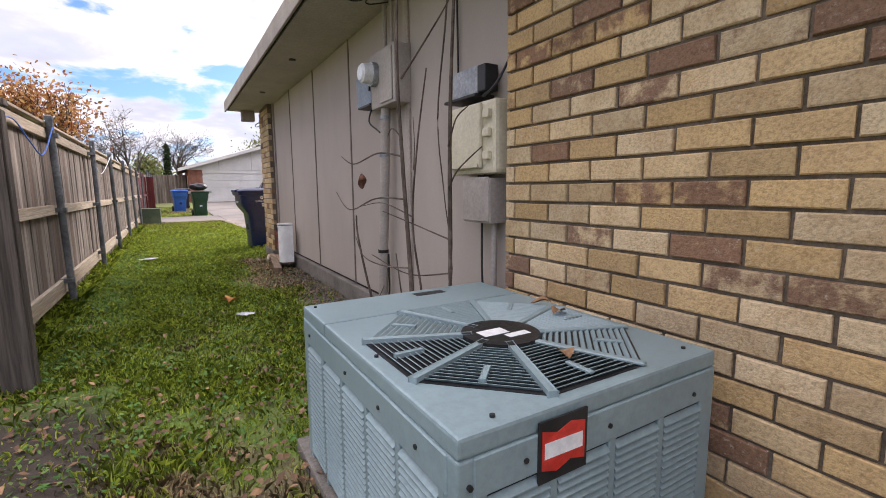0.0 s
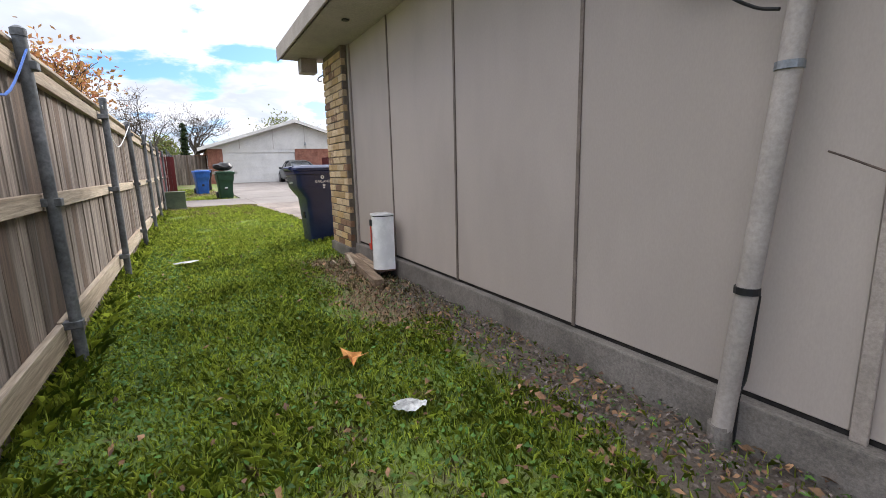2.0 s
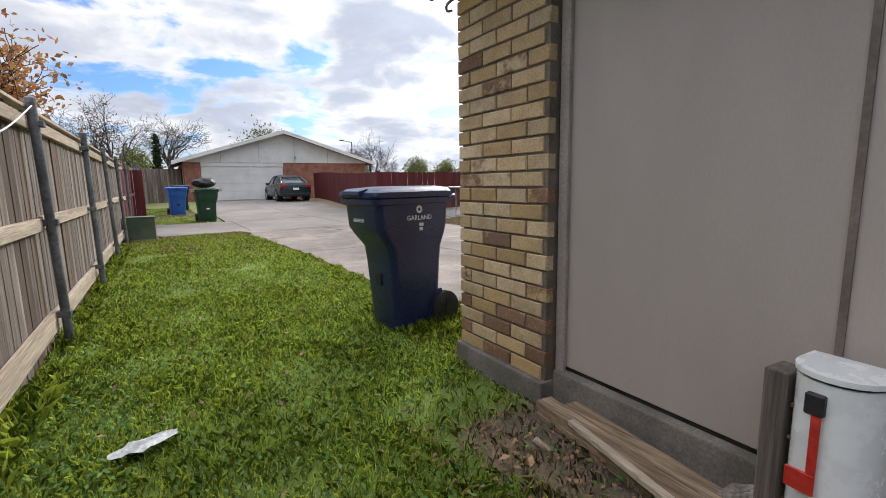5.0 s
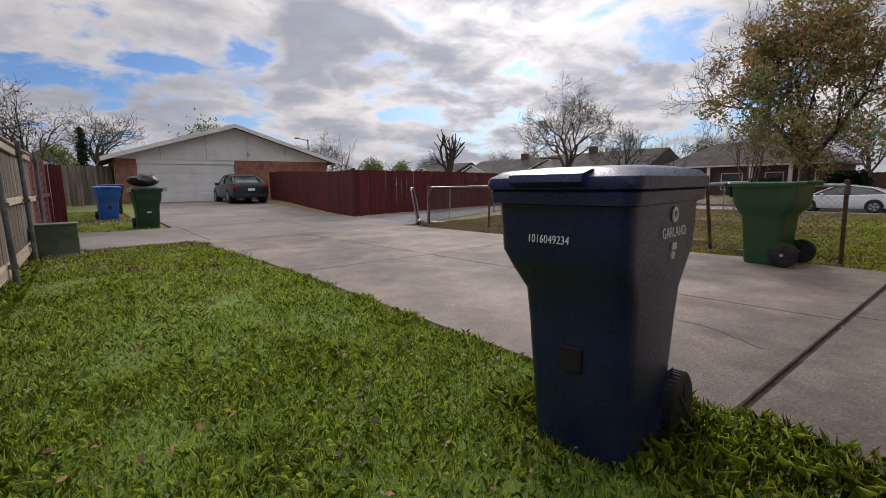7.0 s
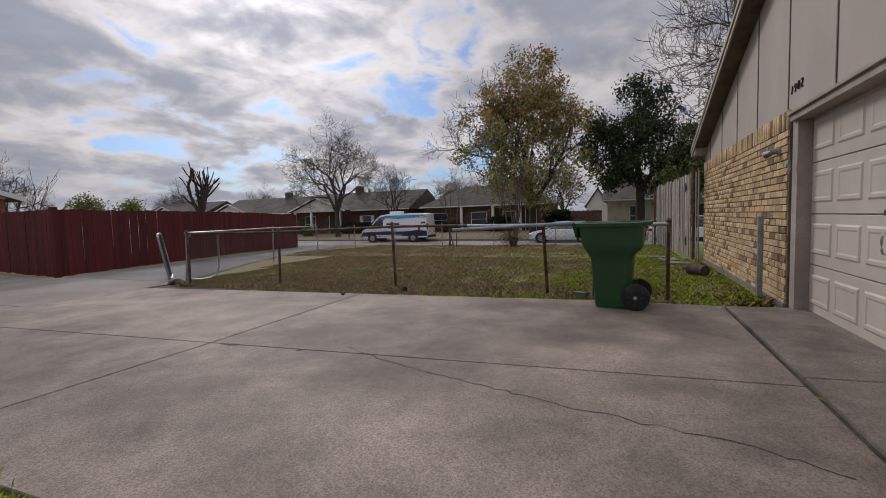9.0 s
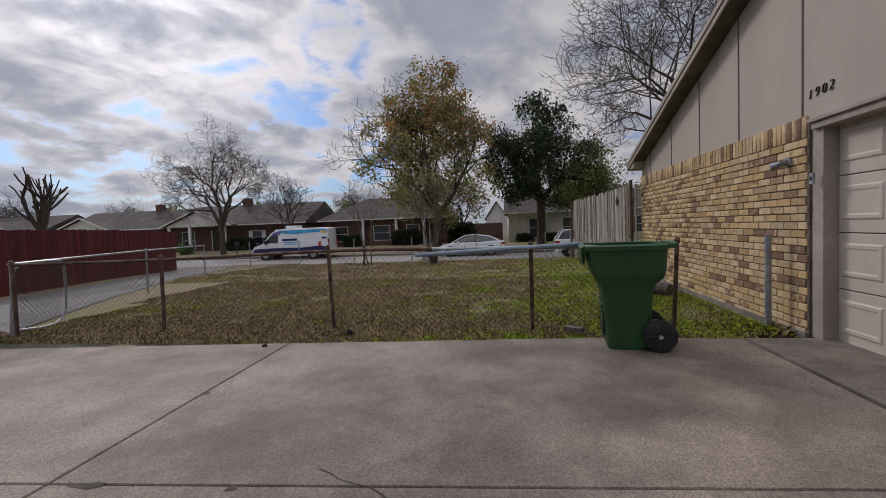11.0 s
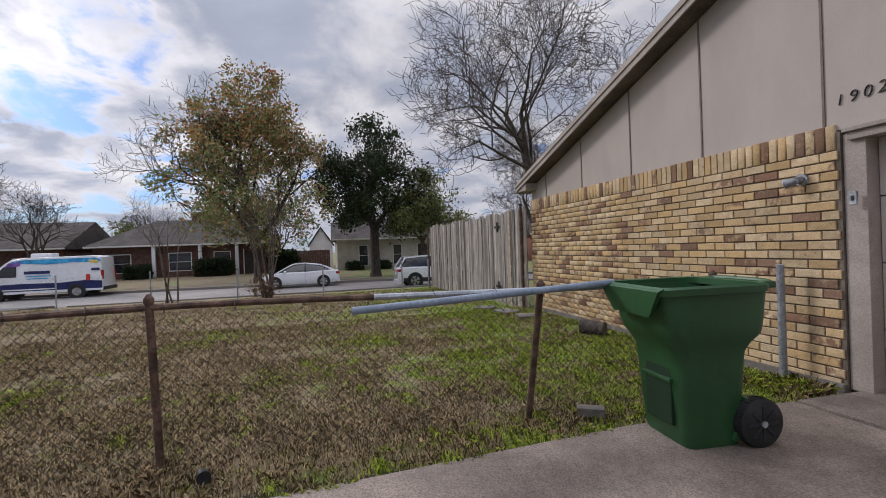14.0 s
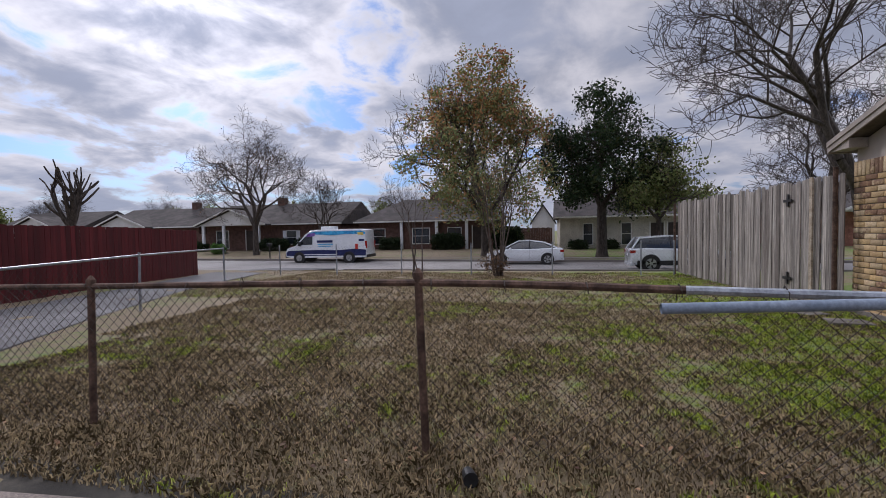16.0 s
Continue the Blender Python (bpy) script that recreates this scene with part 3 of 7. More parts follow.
verge = setting("verge", prism(shape(), [(FAR(-60) + 0.3, -60), (40.0, -60), (46.0, 90), (FAR(90) + 0.3, 90)], "z", STREET_Z - 0.2, STREET_Z + 0.12), M_GROUND, "dormant turf verge beyond the street", "ground")
pavement = setting("pavement", prism(shape(), [(FAR(-60) + 1.6, -60), (FAR(-60) + 2.8, -60), (FAR(90) + 2.8, 90), (FAR(90) + 1.6, 90)], "z", STREET_Z - 0.1, STREET_Z + 0.135), M_ALLEY, "concrete pavement beyond the street", "pavement")
for y in (-7.5, 3.2, 19.5, 35.0, 52.0):
    setting("front_walk", prism(shape(), [(FAR(y) + 0.3, y), (FAR(y) + 0.3, y + 3.0), (44.5, y + 3.0), (44.5, y)], "z", STREET_Z - 0.1, STREET_Z + 0.128), M_ALLEY, "concrete drive up to a house", "driveway")


def crack(name, pts, width, seed):
    rng = random.Random(seed)
    line = []
    for a, b in zip(pts, pts[1:]):
        n = max(2, int(math.hypot(b[0] - a[0], b[1] - a[1]) / 0.06))
        for i in range(n):
            t = i / n
            line.append((a[0] + (b[0] - a[0]) * t + rng.gauss(0, 0.012), a[1] + (b[1] - a[1]) * t + rng.gauss(0, 0.012)))
    bm = shape()
    left = right = None
    for (x, y), (x2, y2) in zip(line, line[1:]):
        d = Vector((x2 - x, y2 - y, 0)).normalized()
        w = width * rng.uniform(0.4, 1.3) / 2
        n = Vector((-d.y, d.x, 0)) * w
        l, r = bm.verts.new((x + n.x, y + n.y, 0.0195)), bm.verts.new((x - n.x, y - n.y, 0.0195))
        if left:
            bm.faces.new((left, right, r, l))
        left, right = l, r
    return part(name, bm, M_JOINT, drive)


crack("crack", [(2.62, 4.0), (2.35, 3.4), (2.15, 2.75), (1.95, 2.0), (1.8, 1.25), (1.55, 0.7)], 0.012, 1)
crack("crack", [(0.5, 7.4), (1.4, 7.0), (2.3, 7.3), (3.4, 7.0)], 0.008, 2)
for k_, (jx_, jy_, jl_) in enumerate(((2.38, 5.1, 0.35), (2.43, 4.35, 0.22), (2.1, 8.6, 0.4), (3.6, 5.43, 0.2))):
    crack("joint_weed", [(jx_, jy_), (jx_ - 0.02, jy_ + jl_)] if k_ < 3 else [(jx_, jy_), (jx_ + jl_, jy_)], 0.05, 20 + k_)
crack("crack", [(3.1, 9.2), (3.9, 8.2), (4.8, 7.9)], 0.007, 3)

# ---- the house ----
PITCH, EAVE_W, EAVE_E, EAVE_Z = 0.302, -0.58, 11.45, 2.46
RIDGE = (EAVE_W + EAVE_E) / 2
DOOR_L, DOOR_R = 0.55, 5.27


def under_roof(x):
    return EAVE_Z + PITCH * (min(x - EAVE_W, EAVE_E - x)) - 0.02


wall_west = setting("wall_west", box(shape(), 0.012, 0.15, -11.2, -0.05, -0.1, 2.5), M_GAP, "house side wall behind painted siding", "wall")
bm = shape()
prism(bm, [(0.15, -0.1), (DOOR_L - 0.12, -0.1), (DOOR_L - 0.12, 2.2), (0.15, 2.2)], "y", -0.2, -0.055)
prism(bm, [(DOOR_R + 0.12, -0.1), (11.13, -0.1), (11.13, 2.2), (DOOR_R + 0.12, 2.2)], "y", -0.2, -0.055)
prism(bm, [(0.15, 2.2), (11.13, 2.2), (11.13, under_roof(11.13)), (RIDGE, under_roof(RIDGE)), (0.15, under_roof(0.15))], "y", -0.2, -0.055)
wall_north = setting("wall_north", bm, M_MORTAR, "gabled garage front with a door opening", "wall")
setting("wall_east", box(shape(), 11.13, 11.25, -11.2, -0.055, -0.1, 2.5), M_SIDING, "house side wall", "wall")
setting("wall_south", box(shape(), 0.15, 11.13, -11.2, -11.05, -0.1, 2.5), M_SIDING, "house back wall", "wall")
setting("floor_garage", box(shape(), 0.15, 11.13, -11.05, -0.2, -0.1, 0.04), M_ALLEY, "garage floor slab", "floor")
setting("ceiling", box(shape(), 0.15, 11.13, -11.05, -0.2, 2.46, 2.5), M_SOFFIT, "garage ceiling", "ceiling")
bm = shape()
t_ = 0.12
prism(bm, [(EAVE_W, EAVE_Z), (RIDGE, EAVE_Z + PITCH * (RIDGE - EAVE_W)), (EAVE_E, EAVE_Z), (EAVE_E, EAVE_Z + t_), (RIDGE, EAVE_Z + PITCH * (RIDGE - EAVE_W) + t_), (EAVE_W, EAVE_Z + t_)], "y", -11.6, 0.24)
roof = setting("roof", bm, M_ROOF, "low gabled roof of brown asphalt shingles", "roof")
setting("soffit", box(shape(), EAVE_W + 0.03, 0.06, -11.5, 0.2, 2.44, 2.455), M_SOFFIT, "painted board soffit under the eave", "soffit")
setting("fascia", box(shape(), EAVE_W - 0.022, EAVE_W - 0.001, -11.6, 0.262, 2.42, 2.585, 0.004), M_TRIM, "painted eave fascia board", "trim")
setting("fascia", box(shape(), EAVE_E + 0.001, EAVE_E + 0.022, -11.6, 0.262, 2.42, 2.585, 0.004), M_TRIM, "painted eave fascia board", "trim")
for side in (-1, 1):
    e = EAVE_W if side < 0 else EAVE_E
    zr = EAVE_Z + PITCH * (RIDGE - EAVE_W)
    setting("rake_board", prism(shape(), [(e, EAVE_Z - 0.02), (RIDGE, zr - 0.02), (RIDGE, zr + 0.125), (e, EAVE_Z + 0.125)], "y", 0.241, 0.262), M_TRIM, "sloping painted rake board of the gable", "trim")
    setting("rake_moulding", prism(shape(), [(e, EAVE_Z + 0.06), (RIDGE, zr + 0.06), (RIDGE, zr + 0.135), (e, EAVE_Z + 0.135)], "y", 0.2625, 0.28), M_TRIM, "narrow moulding along the rake", "trim")
# boxed end of the eave
setting("eave_return", box(shape(), -0.36, -0.16, 0.03, 0.2, 2.27, 2.438, 0.004), M_TRIM, "boxed beam end under the eave corner", "trim")
setting("eave_end", prism(shape(), [(EAVE_W + 0.03, 2.44), (0.0, 2.44), (0.0, 2.62), (EAVE_W + 0.03, 2.47)], "y", 0.2, 0.235), M_TRIM, "boxed end of the soffit", "trim")
setting("eave_end", prism(shape(), [(EAVE_E - 0.03, 2.44), (11.0, 2.44), (11.0, 2.58), (EAVE_E - 0.03, 2.47)], "y", 0.0, 0.235), M_TRIM, "boxed end of the soffit", "trim")

# siding of the side wall: sheets with open joints
for y0, y1 in ((-0.76, -1.86), (-1.87, -3.05), (-3.06, -4.255), (-4.265, -5.44), (-5.45, -6.66)):
    part("siding_panel", box(shape(), -0.004, 0.011, y1, y0 - 0.006, 0.212, 2.44, 0.003), M_SIDING, wall_west)
for y in (-1.862, -3.052, -4.258):
    part("joint_strip", box(shape(), -0.012, -0.0045, y - 0.017, y + 0.004, 0.205, 2.44), M_STRIP, wall_west)
part("batten", box(shape(), -0.022, -0.0045, -5.49, -5.445, 0.19, 2.44, 0.003), M_TRIM, wall_west)
part("batten", box(shape(), -0.03, -0.0045, -0.8, -0.745, 0.17, 2.44, 0.003), M_TRIM, wall_west)
part("corner_batten", box(shape(), -0.03, -0.0045, -6.66, -6.62, 0.17, 2.44, 0.003), M_TRIM, wall_west)
bm = shape()
box(bm, -0.05, 0.011, -6.66, -0.745, -0.15, 0.19, 0.01)
setting("foundation", bm, M_FOUND, "cracked concrete foundation strip along the wall", "foundation")
setting("foundation", box(shape(), -0.13, 0.15, -0.744, 0.035, -0.15, 0.13, 0.012), M_FOUND, "chipped concrete footing under the brick corner", "foundation")
setting("foundation", box(shape(), 5.45, 11.3, -0.055, 0.04, -0.15, 0.07, 0.01), M_FOUND, "concrete footing under the brick front", "foundation")
setting("foundation", box(shape(), -0.12, 0.01, -11.2, -6.66, -0.15, 0.1, 0.01), M_FOUND, "concrete footing under the brick side wall", "foundation")

# siding sheets of the gable
EDGES = [0.02, 0.57, 1.82, 3.07, 4.32, 5.57, 6.86, 8.09, 9.34, 10.59, 11.24]
for a, b in zip(EDGES, EDGES[1:]):
    lo = 2.205
    top = [(b - 0.012, under_roof(b - 0.012))]
    if a < RIDGE < b:
        top.append((RIDGE, under_roof(RIDGE)))
    top.append((a, under_roof(a)))
    part("siding_panel", prism(shape(), [(a, lo), (b - 0.012, lo)] + top, "y", -0.054, -0.004), M_SIDING, wall_north)
    if a > 0.1:
        part("joint_strip", prism(shape(), [(a - 0.016, lo), (a + 0.004, lo), (a + 0.004, under_roof(a)), (a - 0.016, under_roof(a))], "y", -0.0035, 0.006), M_STRIP, wall_north)

# garage door, frame and hardware
bm = shape()
box(bm, DOOR_L - 0.115, DOOR_L, -0.16, 0.035, 0.03, 2.16, 0.006)
box(bm, DOOR_R, DOOR_R + 0.165, -0.16, -0.012, 0.03, 2.16, 0.006)
box(bm, DOOR_L - 0.115, DOOR_R + 0.115, -0.16, 0.03, 2.1, 2.2, 0.006)
setting("door_frame", bm, M_TRIM, "painted timber frame round the garage door", "door frame")
setting("door_drip", box(shape(), DOOR_L - 0.15, DOOR_R + 0.13, 0.031, 0.06, 2.165, 2.2, 0.004), M_TRIM, "drip moulding above the garage door", "trim")
door = thing("door_1", "closed taupe panelled sectional garage door", "garage door", (0, -0.045, 0), 0, "", "structure")
for k in range(4):
    z0 = 0.012 + k * 0.54
    sec = part("door_section", box(shape(), DOOR_L + 0.004, DOOR_R - 0.004, -0.14, -0.1, z0, z0 + 0.531, 0.006), M_DOORPAINT, door)
    n = 8
    w = (DOOR_R - DOOR_L) / n
    for i in range(n):
        x0 = DOOR_L + i * w + 0.05
        bm = shape()
        outer = [(x0, z0 + 0.115), (x0 + w - 0.1, z0 + 0.115), (x0 + w - 0.1, z0 + 0.44), (x0, z0 + 0.44)]
        rings = []
        for ins, yy in ((0, -0.0995), (0.018, -0.088), (0.045, -0.088), (0.06, -0.094)):
            rings.append([bm.verts.new((x + (ins if x < x0 + w / 2 - 0.05 else -ins), yy, z + (ins if z < z0 + 0.25 else -ins))) for x, z in outer])
        for a, b in zip(rings, rings[1:]):
            for j in range(4):
                bm.faces.new((a[j], a[(j + 1) % 4], b[(j + 1) % 4], b[j]))
        bm.faces.new(rings[-1])
        part("raised_panel", bm, M_DOORPAINT, sec)
bm = shape()
box(bm, 3.66, 3.7, -0.1, -0.085, 0.75, 0.98, 0.004)
sweep(bm, curve([(3.68, -0.09, 0.95), (3.68, -0.05, 0.93), (3.68, -0.05, 0.8), (3.68, -0.09, 0.78)], 4), 0.008, 6)
rod(bm, (3.68, -0.1, 1.1), (3.68, -0.06, 1.1), 0.025)
part("handle", bm, M_CHROME, door, "metal lift handle and lock")
lamp = thing("flood_light", "weathered grey outdoor flood light on brick", "light", (5.74, 0.021, 1.83))
part("base_plate", rod(shape(), (0, 0, 0), (0, 0.03, 0), 0.055, seg=16), M_GALV, lamp)
part("lamp_head", rod(rod(shape(), (0, 0.03, 0), (0.0, 0.1, -0.01), 0.035), (0.0, 0.08, -0.01), (0.075, 0.12, -0.03), 0.03, 0.045, 14), M_GALV, lamp, smooth=True)
part("lens", rod(shape(), (0.075, 0.12, -0.03), (0.079, 0.1215, -0.031), 0.04, seg=14), M_WHITE, lamp)
bell = thing("door_keypad", "small grey keypad box on the door frame", "keypad", (5.33, 0.036, 1.62))
part("case", box(shape(), -0.03, 0.03, 0, 0.025, -0.055, 0.055, 0.005), M_GALV, bell)
part("button", box(shape(), -0.012, 0.012, 0.025, 0.03, -0.02, 0.02, 0.002), M_BLACK, bell)
for i, ch in enumerate("1902"):
    cu = bpy.data.curves.new("house_number", "FONT")
    cu.body, cu.size, cu.extrude, cu.offset, cu.shear = ch, 0.135, 0.006, -0.0035, 0.18
    ob = new("number_text", cu)
    me = bpy.data.meshes.new_from_object(ob)
    bpy.data.objects.remove(ob)
    me.materials.append(M_BLACK)
    digit = new("house_number", me)
    digit.matrix_basis = pose(5.475 - i * 0.1, 0.004, 2.405 + i * 0.005, 90, 0, 180)
    tagged(digit, "black metal house number digit on siding", "house number", "house number digits")

# conduit hook under the eave at the corner
hook = thing("wall_hook", "small bent metal hook on the brick corner", "hook", (-0.1, -0.02, 2.2))
part("hook_arm", sweep(shape(), curve([(0.01, 0, 0.05), (-0.03, 0.03, 0.03), (-0.06, 0.06, 0.0), (-0.04, 0.09, -0.02), (-0.0, 0.1, -0.01)], 4), 0.008, 6), M_GALV, hook)

# ---- steel and wood fences ----
BOARDS = []


def board_mesh(w, h, d, seed, dog=False, rag=0.012):
    rng = random.Random(seed)
    bm = shape()
    lean = rng.uniform(-0.008, 0.008)
    top = h + rng.uniform(-rag, rag)
    sl = rng.uniform(-0.008, 0.008)
    pts = [(0.003, 0), (w - 0.003, 0), (w - 0.003 + lean, top + sl), (0.003 + lean, top - sl)]
    if dog:
        pts = [(0.003, 0), (w - 0.003, 0), (w - 0.003 + lean, top - 0.03), (w - 0.03 + lean, top), (0.03 + lean, top), (0.003 + lean, top - 0.03)]
    prism(bm, pts, "y", -d / 2, d / 2)
    bmesh.ops.recalc_face_normals(bm, faces=bm.faces)
    me = bpy.data.meshes.new("board")
    bm.to_mesh(me)
    bm.free()
    return me


def boards(parent, a, b, h, w, material, seed, d=0.016, dog=False, base=None, wave=0.006, name="fence_board"):
    """A row of boards from a to b on the plan."""
    rng = random.Random(seed)
    kinds = [board_mesh(w, h, d, seed * 31 + i, dog, wave * 2) for i in range(6)]
    for me in kinds:
        me.materials.append(material)
    length = math.hypot(b[0] - a[0], b[1] - a[1])
    ang = math.degrees(math.atan2(b[1] - a[1], b[0] - a[0]))
    n = int(length / w)
    for i in range(n):
        t = i * w / length
        x, y = a[0] + (b[0] - a[0]) * t, a[1] + (b[1] - a[1]) * t
        z = float(land(x, y)) if base is None else base
        off = rng.uniform(-wave, wave)
        m = pose(x, y, z + rng.uniform(-0.01, 0.01), 0, rng.uniform(-0.35, 0.35), ang) @ Matrix.Translation((0, off, 0))
        piece(name, kinds[rng.randrange(6)], m, parent)


def side_fence():
    f = thing("wooden_fence", "weathered brown board fence on steel posts", "fence")
    boards(f, (-2.475, -5.12), (-2.475, 11.2), 1.71, 0.142, M_WOOD, 5, wave=0.005)
    rng = random.Random(8)
    ys = [-5.0 + 2.37 * i - 0.2 for i in range(8)]
    for y in ys[1:]:
        lean = rng.uniform(-0.03, 0.03)
        post = part("post", rod(shape(), (-2.37, y, -0.05), (-2.385 + lean * 0.5, y + lean, 1.785), 0.03, seg=12), M_POST, f, "grey round steel post", smooth=True)
        part("post_cap", rod(rod(shape(), (-2.385 + lean * 0.5, y + lean, 1.755), (-2.385 + lean * 0.5, y + lean, 1.79), 0.034, seg=12), (-2.385 + lean * 0.5, y + lean, 1.79), (-2.385 + lean * 0.5, y + lean, 1.805), 0.034, 0.012, 12), M_POST, post, smooth=True)
        for z in (0.25, 0.93, 1.62):
            part("bracket", box(shape(), -2.43, -2.34, y - 0.035, y + 0.035, z - 0.022, z + 0.022, 0.004), M_POST, post)
    for y0, y1 in zip([-5.1] + ys[1:], ys[1:] + [11.25]):
        for z, hh in ((0.2, 0.14), (0.93, 0.09), (1.635, 0.09)):
            sag = rng.uniform(-0.015, 0.015)
            turn = Matrix.Translation((0, y0, z)) @ Matrix.Rotation(sag / 2.3, 4, "X")
            part("rail", box(shape(), -2.462, -2.424, 0.004, y1 - y0 - 0.004, -hh / 2, hh / 2, 0.003, turn), M_RAIL, f, "pale pine rail")
        part("cap_board", box(shape(), -2.5, -2.425, y0 + 0.003, y1 - 0.003, 1.722, 1.746, 0.003), M_RAIL, f)
    return f


side_fence()
panel = thing("fence_return", "dark weathered board fence return with a cap board", "fence")
boards(panel, (-4.472, -5.27), (-2.19, -5.15), 1.53, 0.142, M_DARKWOOD, 11, wave=0.003)
part("cap_board", box(shape(), -4.6, -2.17, -0.03, 0.05, 1.54, 1.575, 0.004, Matrix.Translation((0, -5.17, 0))), M_DARKWOOD, panel)
part("corner_post", box(shape(), -2.28, -2.2, -5.13, -5.05, -0.05, 1.53, 0.005), M_DARKWOOD, panel)
string = thing("blue_string", "frayed blue and white cord tied to the fence", "cord")
part("cord", sweep(shape(), curve([(-2.75, -5.22, 1.42), (-2.5, -5.22, 1.52), (-2.21, -5.2, 1.55), (-2.32, -4.9, 1.5), (-2.4, -4.0, 1.62), (-2.4, -3.6, 1.5), (-2.39, -3.25, 1.42), (-2.37, -2.85, 1.7)], 6), 0.006, 5), M_BLUE, string)
part("cord", sweep(shape(), curve([(-2.37, -0.5, 1.72), (-2.39, -0.1, 1.5), (-2.39, 0.4, 1.38), (-2.39, 1.1, 1.5), (-2.37, 1.75, 1.72)], 6), 0.005, 5), M_WHITE, string, "white cord loop")
red_side = thing("red_fence", "short stretch of red painted board fence", "fence")
boards(red_side, (-2.5, 11.3), (-2.5, 16.2), 1.85, 0.142, M_REDWOOD, 13)
part("rail", box(shape(), -2.49, -2.45, 11.3, 16.2, 0.9, 0.99), M_REDWOOD, red_side)
boards(red_side, (-2.86, 16.24), (-2.14, 16.24), 1.75, 0.142, M_REDWOOD, 19)
far_side = thing("grey_fence", "grey weathered board fence", "fence")
boards(far_side, (-2.5, 16.3), (-2.5, 27.0), 1.85, 0.142, M_GREYWOOD, 14)
boards(far_side, (-2.5, 27.0), (-0.4, 29.0), 1.9, 0.142, M_WOOD, 15)
for y in (17.0, 19.4, 21.8, 24.2):
    part("post", rod(shape(), (-2.4, y, 0), (-2.4, y, 2.1), 0.03), M_POST, far_side)

red_fence = thing("red_fence", "long dark red painted board fence", "fence")
boards(red_fence, (7.1, 27.9), (5.68, 14.3), 1.62, 0.142, M_REDWOOD, 16)
boards(red_fence, (5.68, 14.3), (17.4, 16.95), 1.62, 0.142, M_REDWOOD, 17)
part("corner_post", box(shape(), 5.64, 5.76, 14.24, 14.36, -0.1, 1.68), M_REDWOOD, red_fence)

front_fence = thing("grey_wooden_fence", "tall silver-grey weathered board fence", "fence")
boards(front_fence, (11.3, 0.12), (18.15, 0.62), 2.1, 0.125, M_GREYWOOD, 18, wave=0.018, dog=True, base=-0.02)
part("post", rod(shape(), (11.32, 0.22, -0.1), (11.32, 0.22, 2.2), 0.035), M_RUST, front_fence)
part("post", rod(shape(), (18.2, 0.66, -0.2), (18.2, 0.66, 2.05), 0.035), M_RUST, front_fence)
for z in (0.35, 1.75):
    part("hinge", box(shape(), 12.5, 12.78, 0.235, 0.25, z, z + 0.05), M_BLACK, front_fence)
    part("hinge", box(shape(), 12.6, 12.66, 0.235, 0.252, z - 0.08, z + 0.14), M_BLACK, front_fence)
part("pale_board", box(shape(), 11.92, 12.0, 0.2, 0.225, 0.0, 2.12), M_RAIL, front_fence, "pale new board")


# ---- chain-link fences ----
def mesh_wires(name, a, b, z0, z1, parent, step=0.075, r=0.0027, bow=0.0):
    """Woven wire as two crossing sets of thin prisms."""
    length = math.hypot(b[0] - a[0], b[1] - a[1])
    ux, uy = (b[0] - a[0]) / length, (b[1] - a[1]) / length
    h = z1 - z0
    starts = np.arange(-h, length, step)
    vs, fs = [], []
    for sgn in (1, -1):
        for s in starts:
            s0, s1 = max(s, 0.0), min(s + h, length)
            if s1 - s0 < 0.02:
                continue
            parts_ = 6
            for q in range(parts_):
                u0, u1 = s0 + (s1 - s0) * q / parts_, s0 + (s1 - s0) * (q + 1) / parts_
                ends = []
                for u in (u0, u1):
                    w = (u - s) if sgn > 0 else h - (u - s)
                    off = sgn * r + bow * math.sin(math.pi * u / length * 4) * math.sin(math.pi * w / h)
                    ends.append((a[0] + ux * u - uy * off, a[1] + uy * u + ux * off, z0 + w + 0.006 * math.sin(u * 9.1)))
                k = len(vs)
                for e in ends:
                    for j in range(3):
                        c, sn = r * math.cos(j * 2.094 + 0.5), r * math.sin(j * 2.094 + 0.5)
                        vs.append((e[0] - uy * c, e[1] + ux * c, e[2] + sn))
                for j in range(3):
                    fs.append((k + j, k + (j + 1) % 3, k + 3 + (j + 1) % 3, k + 3 + j))
    ob = new(name, raw_mesh(name, np.array(vs), np.array(fs), M_WIRE))
    ob.parent = parent
    return tagged(ob, kind="stuff")


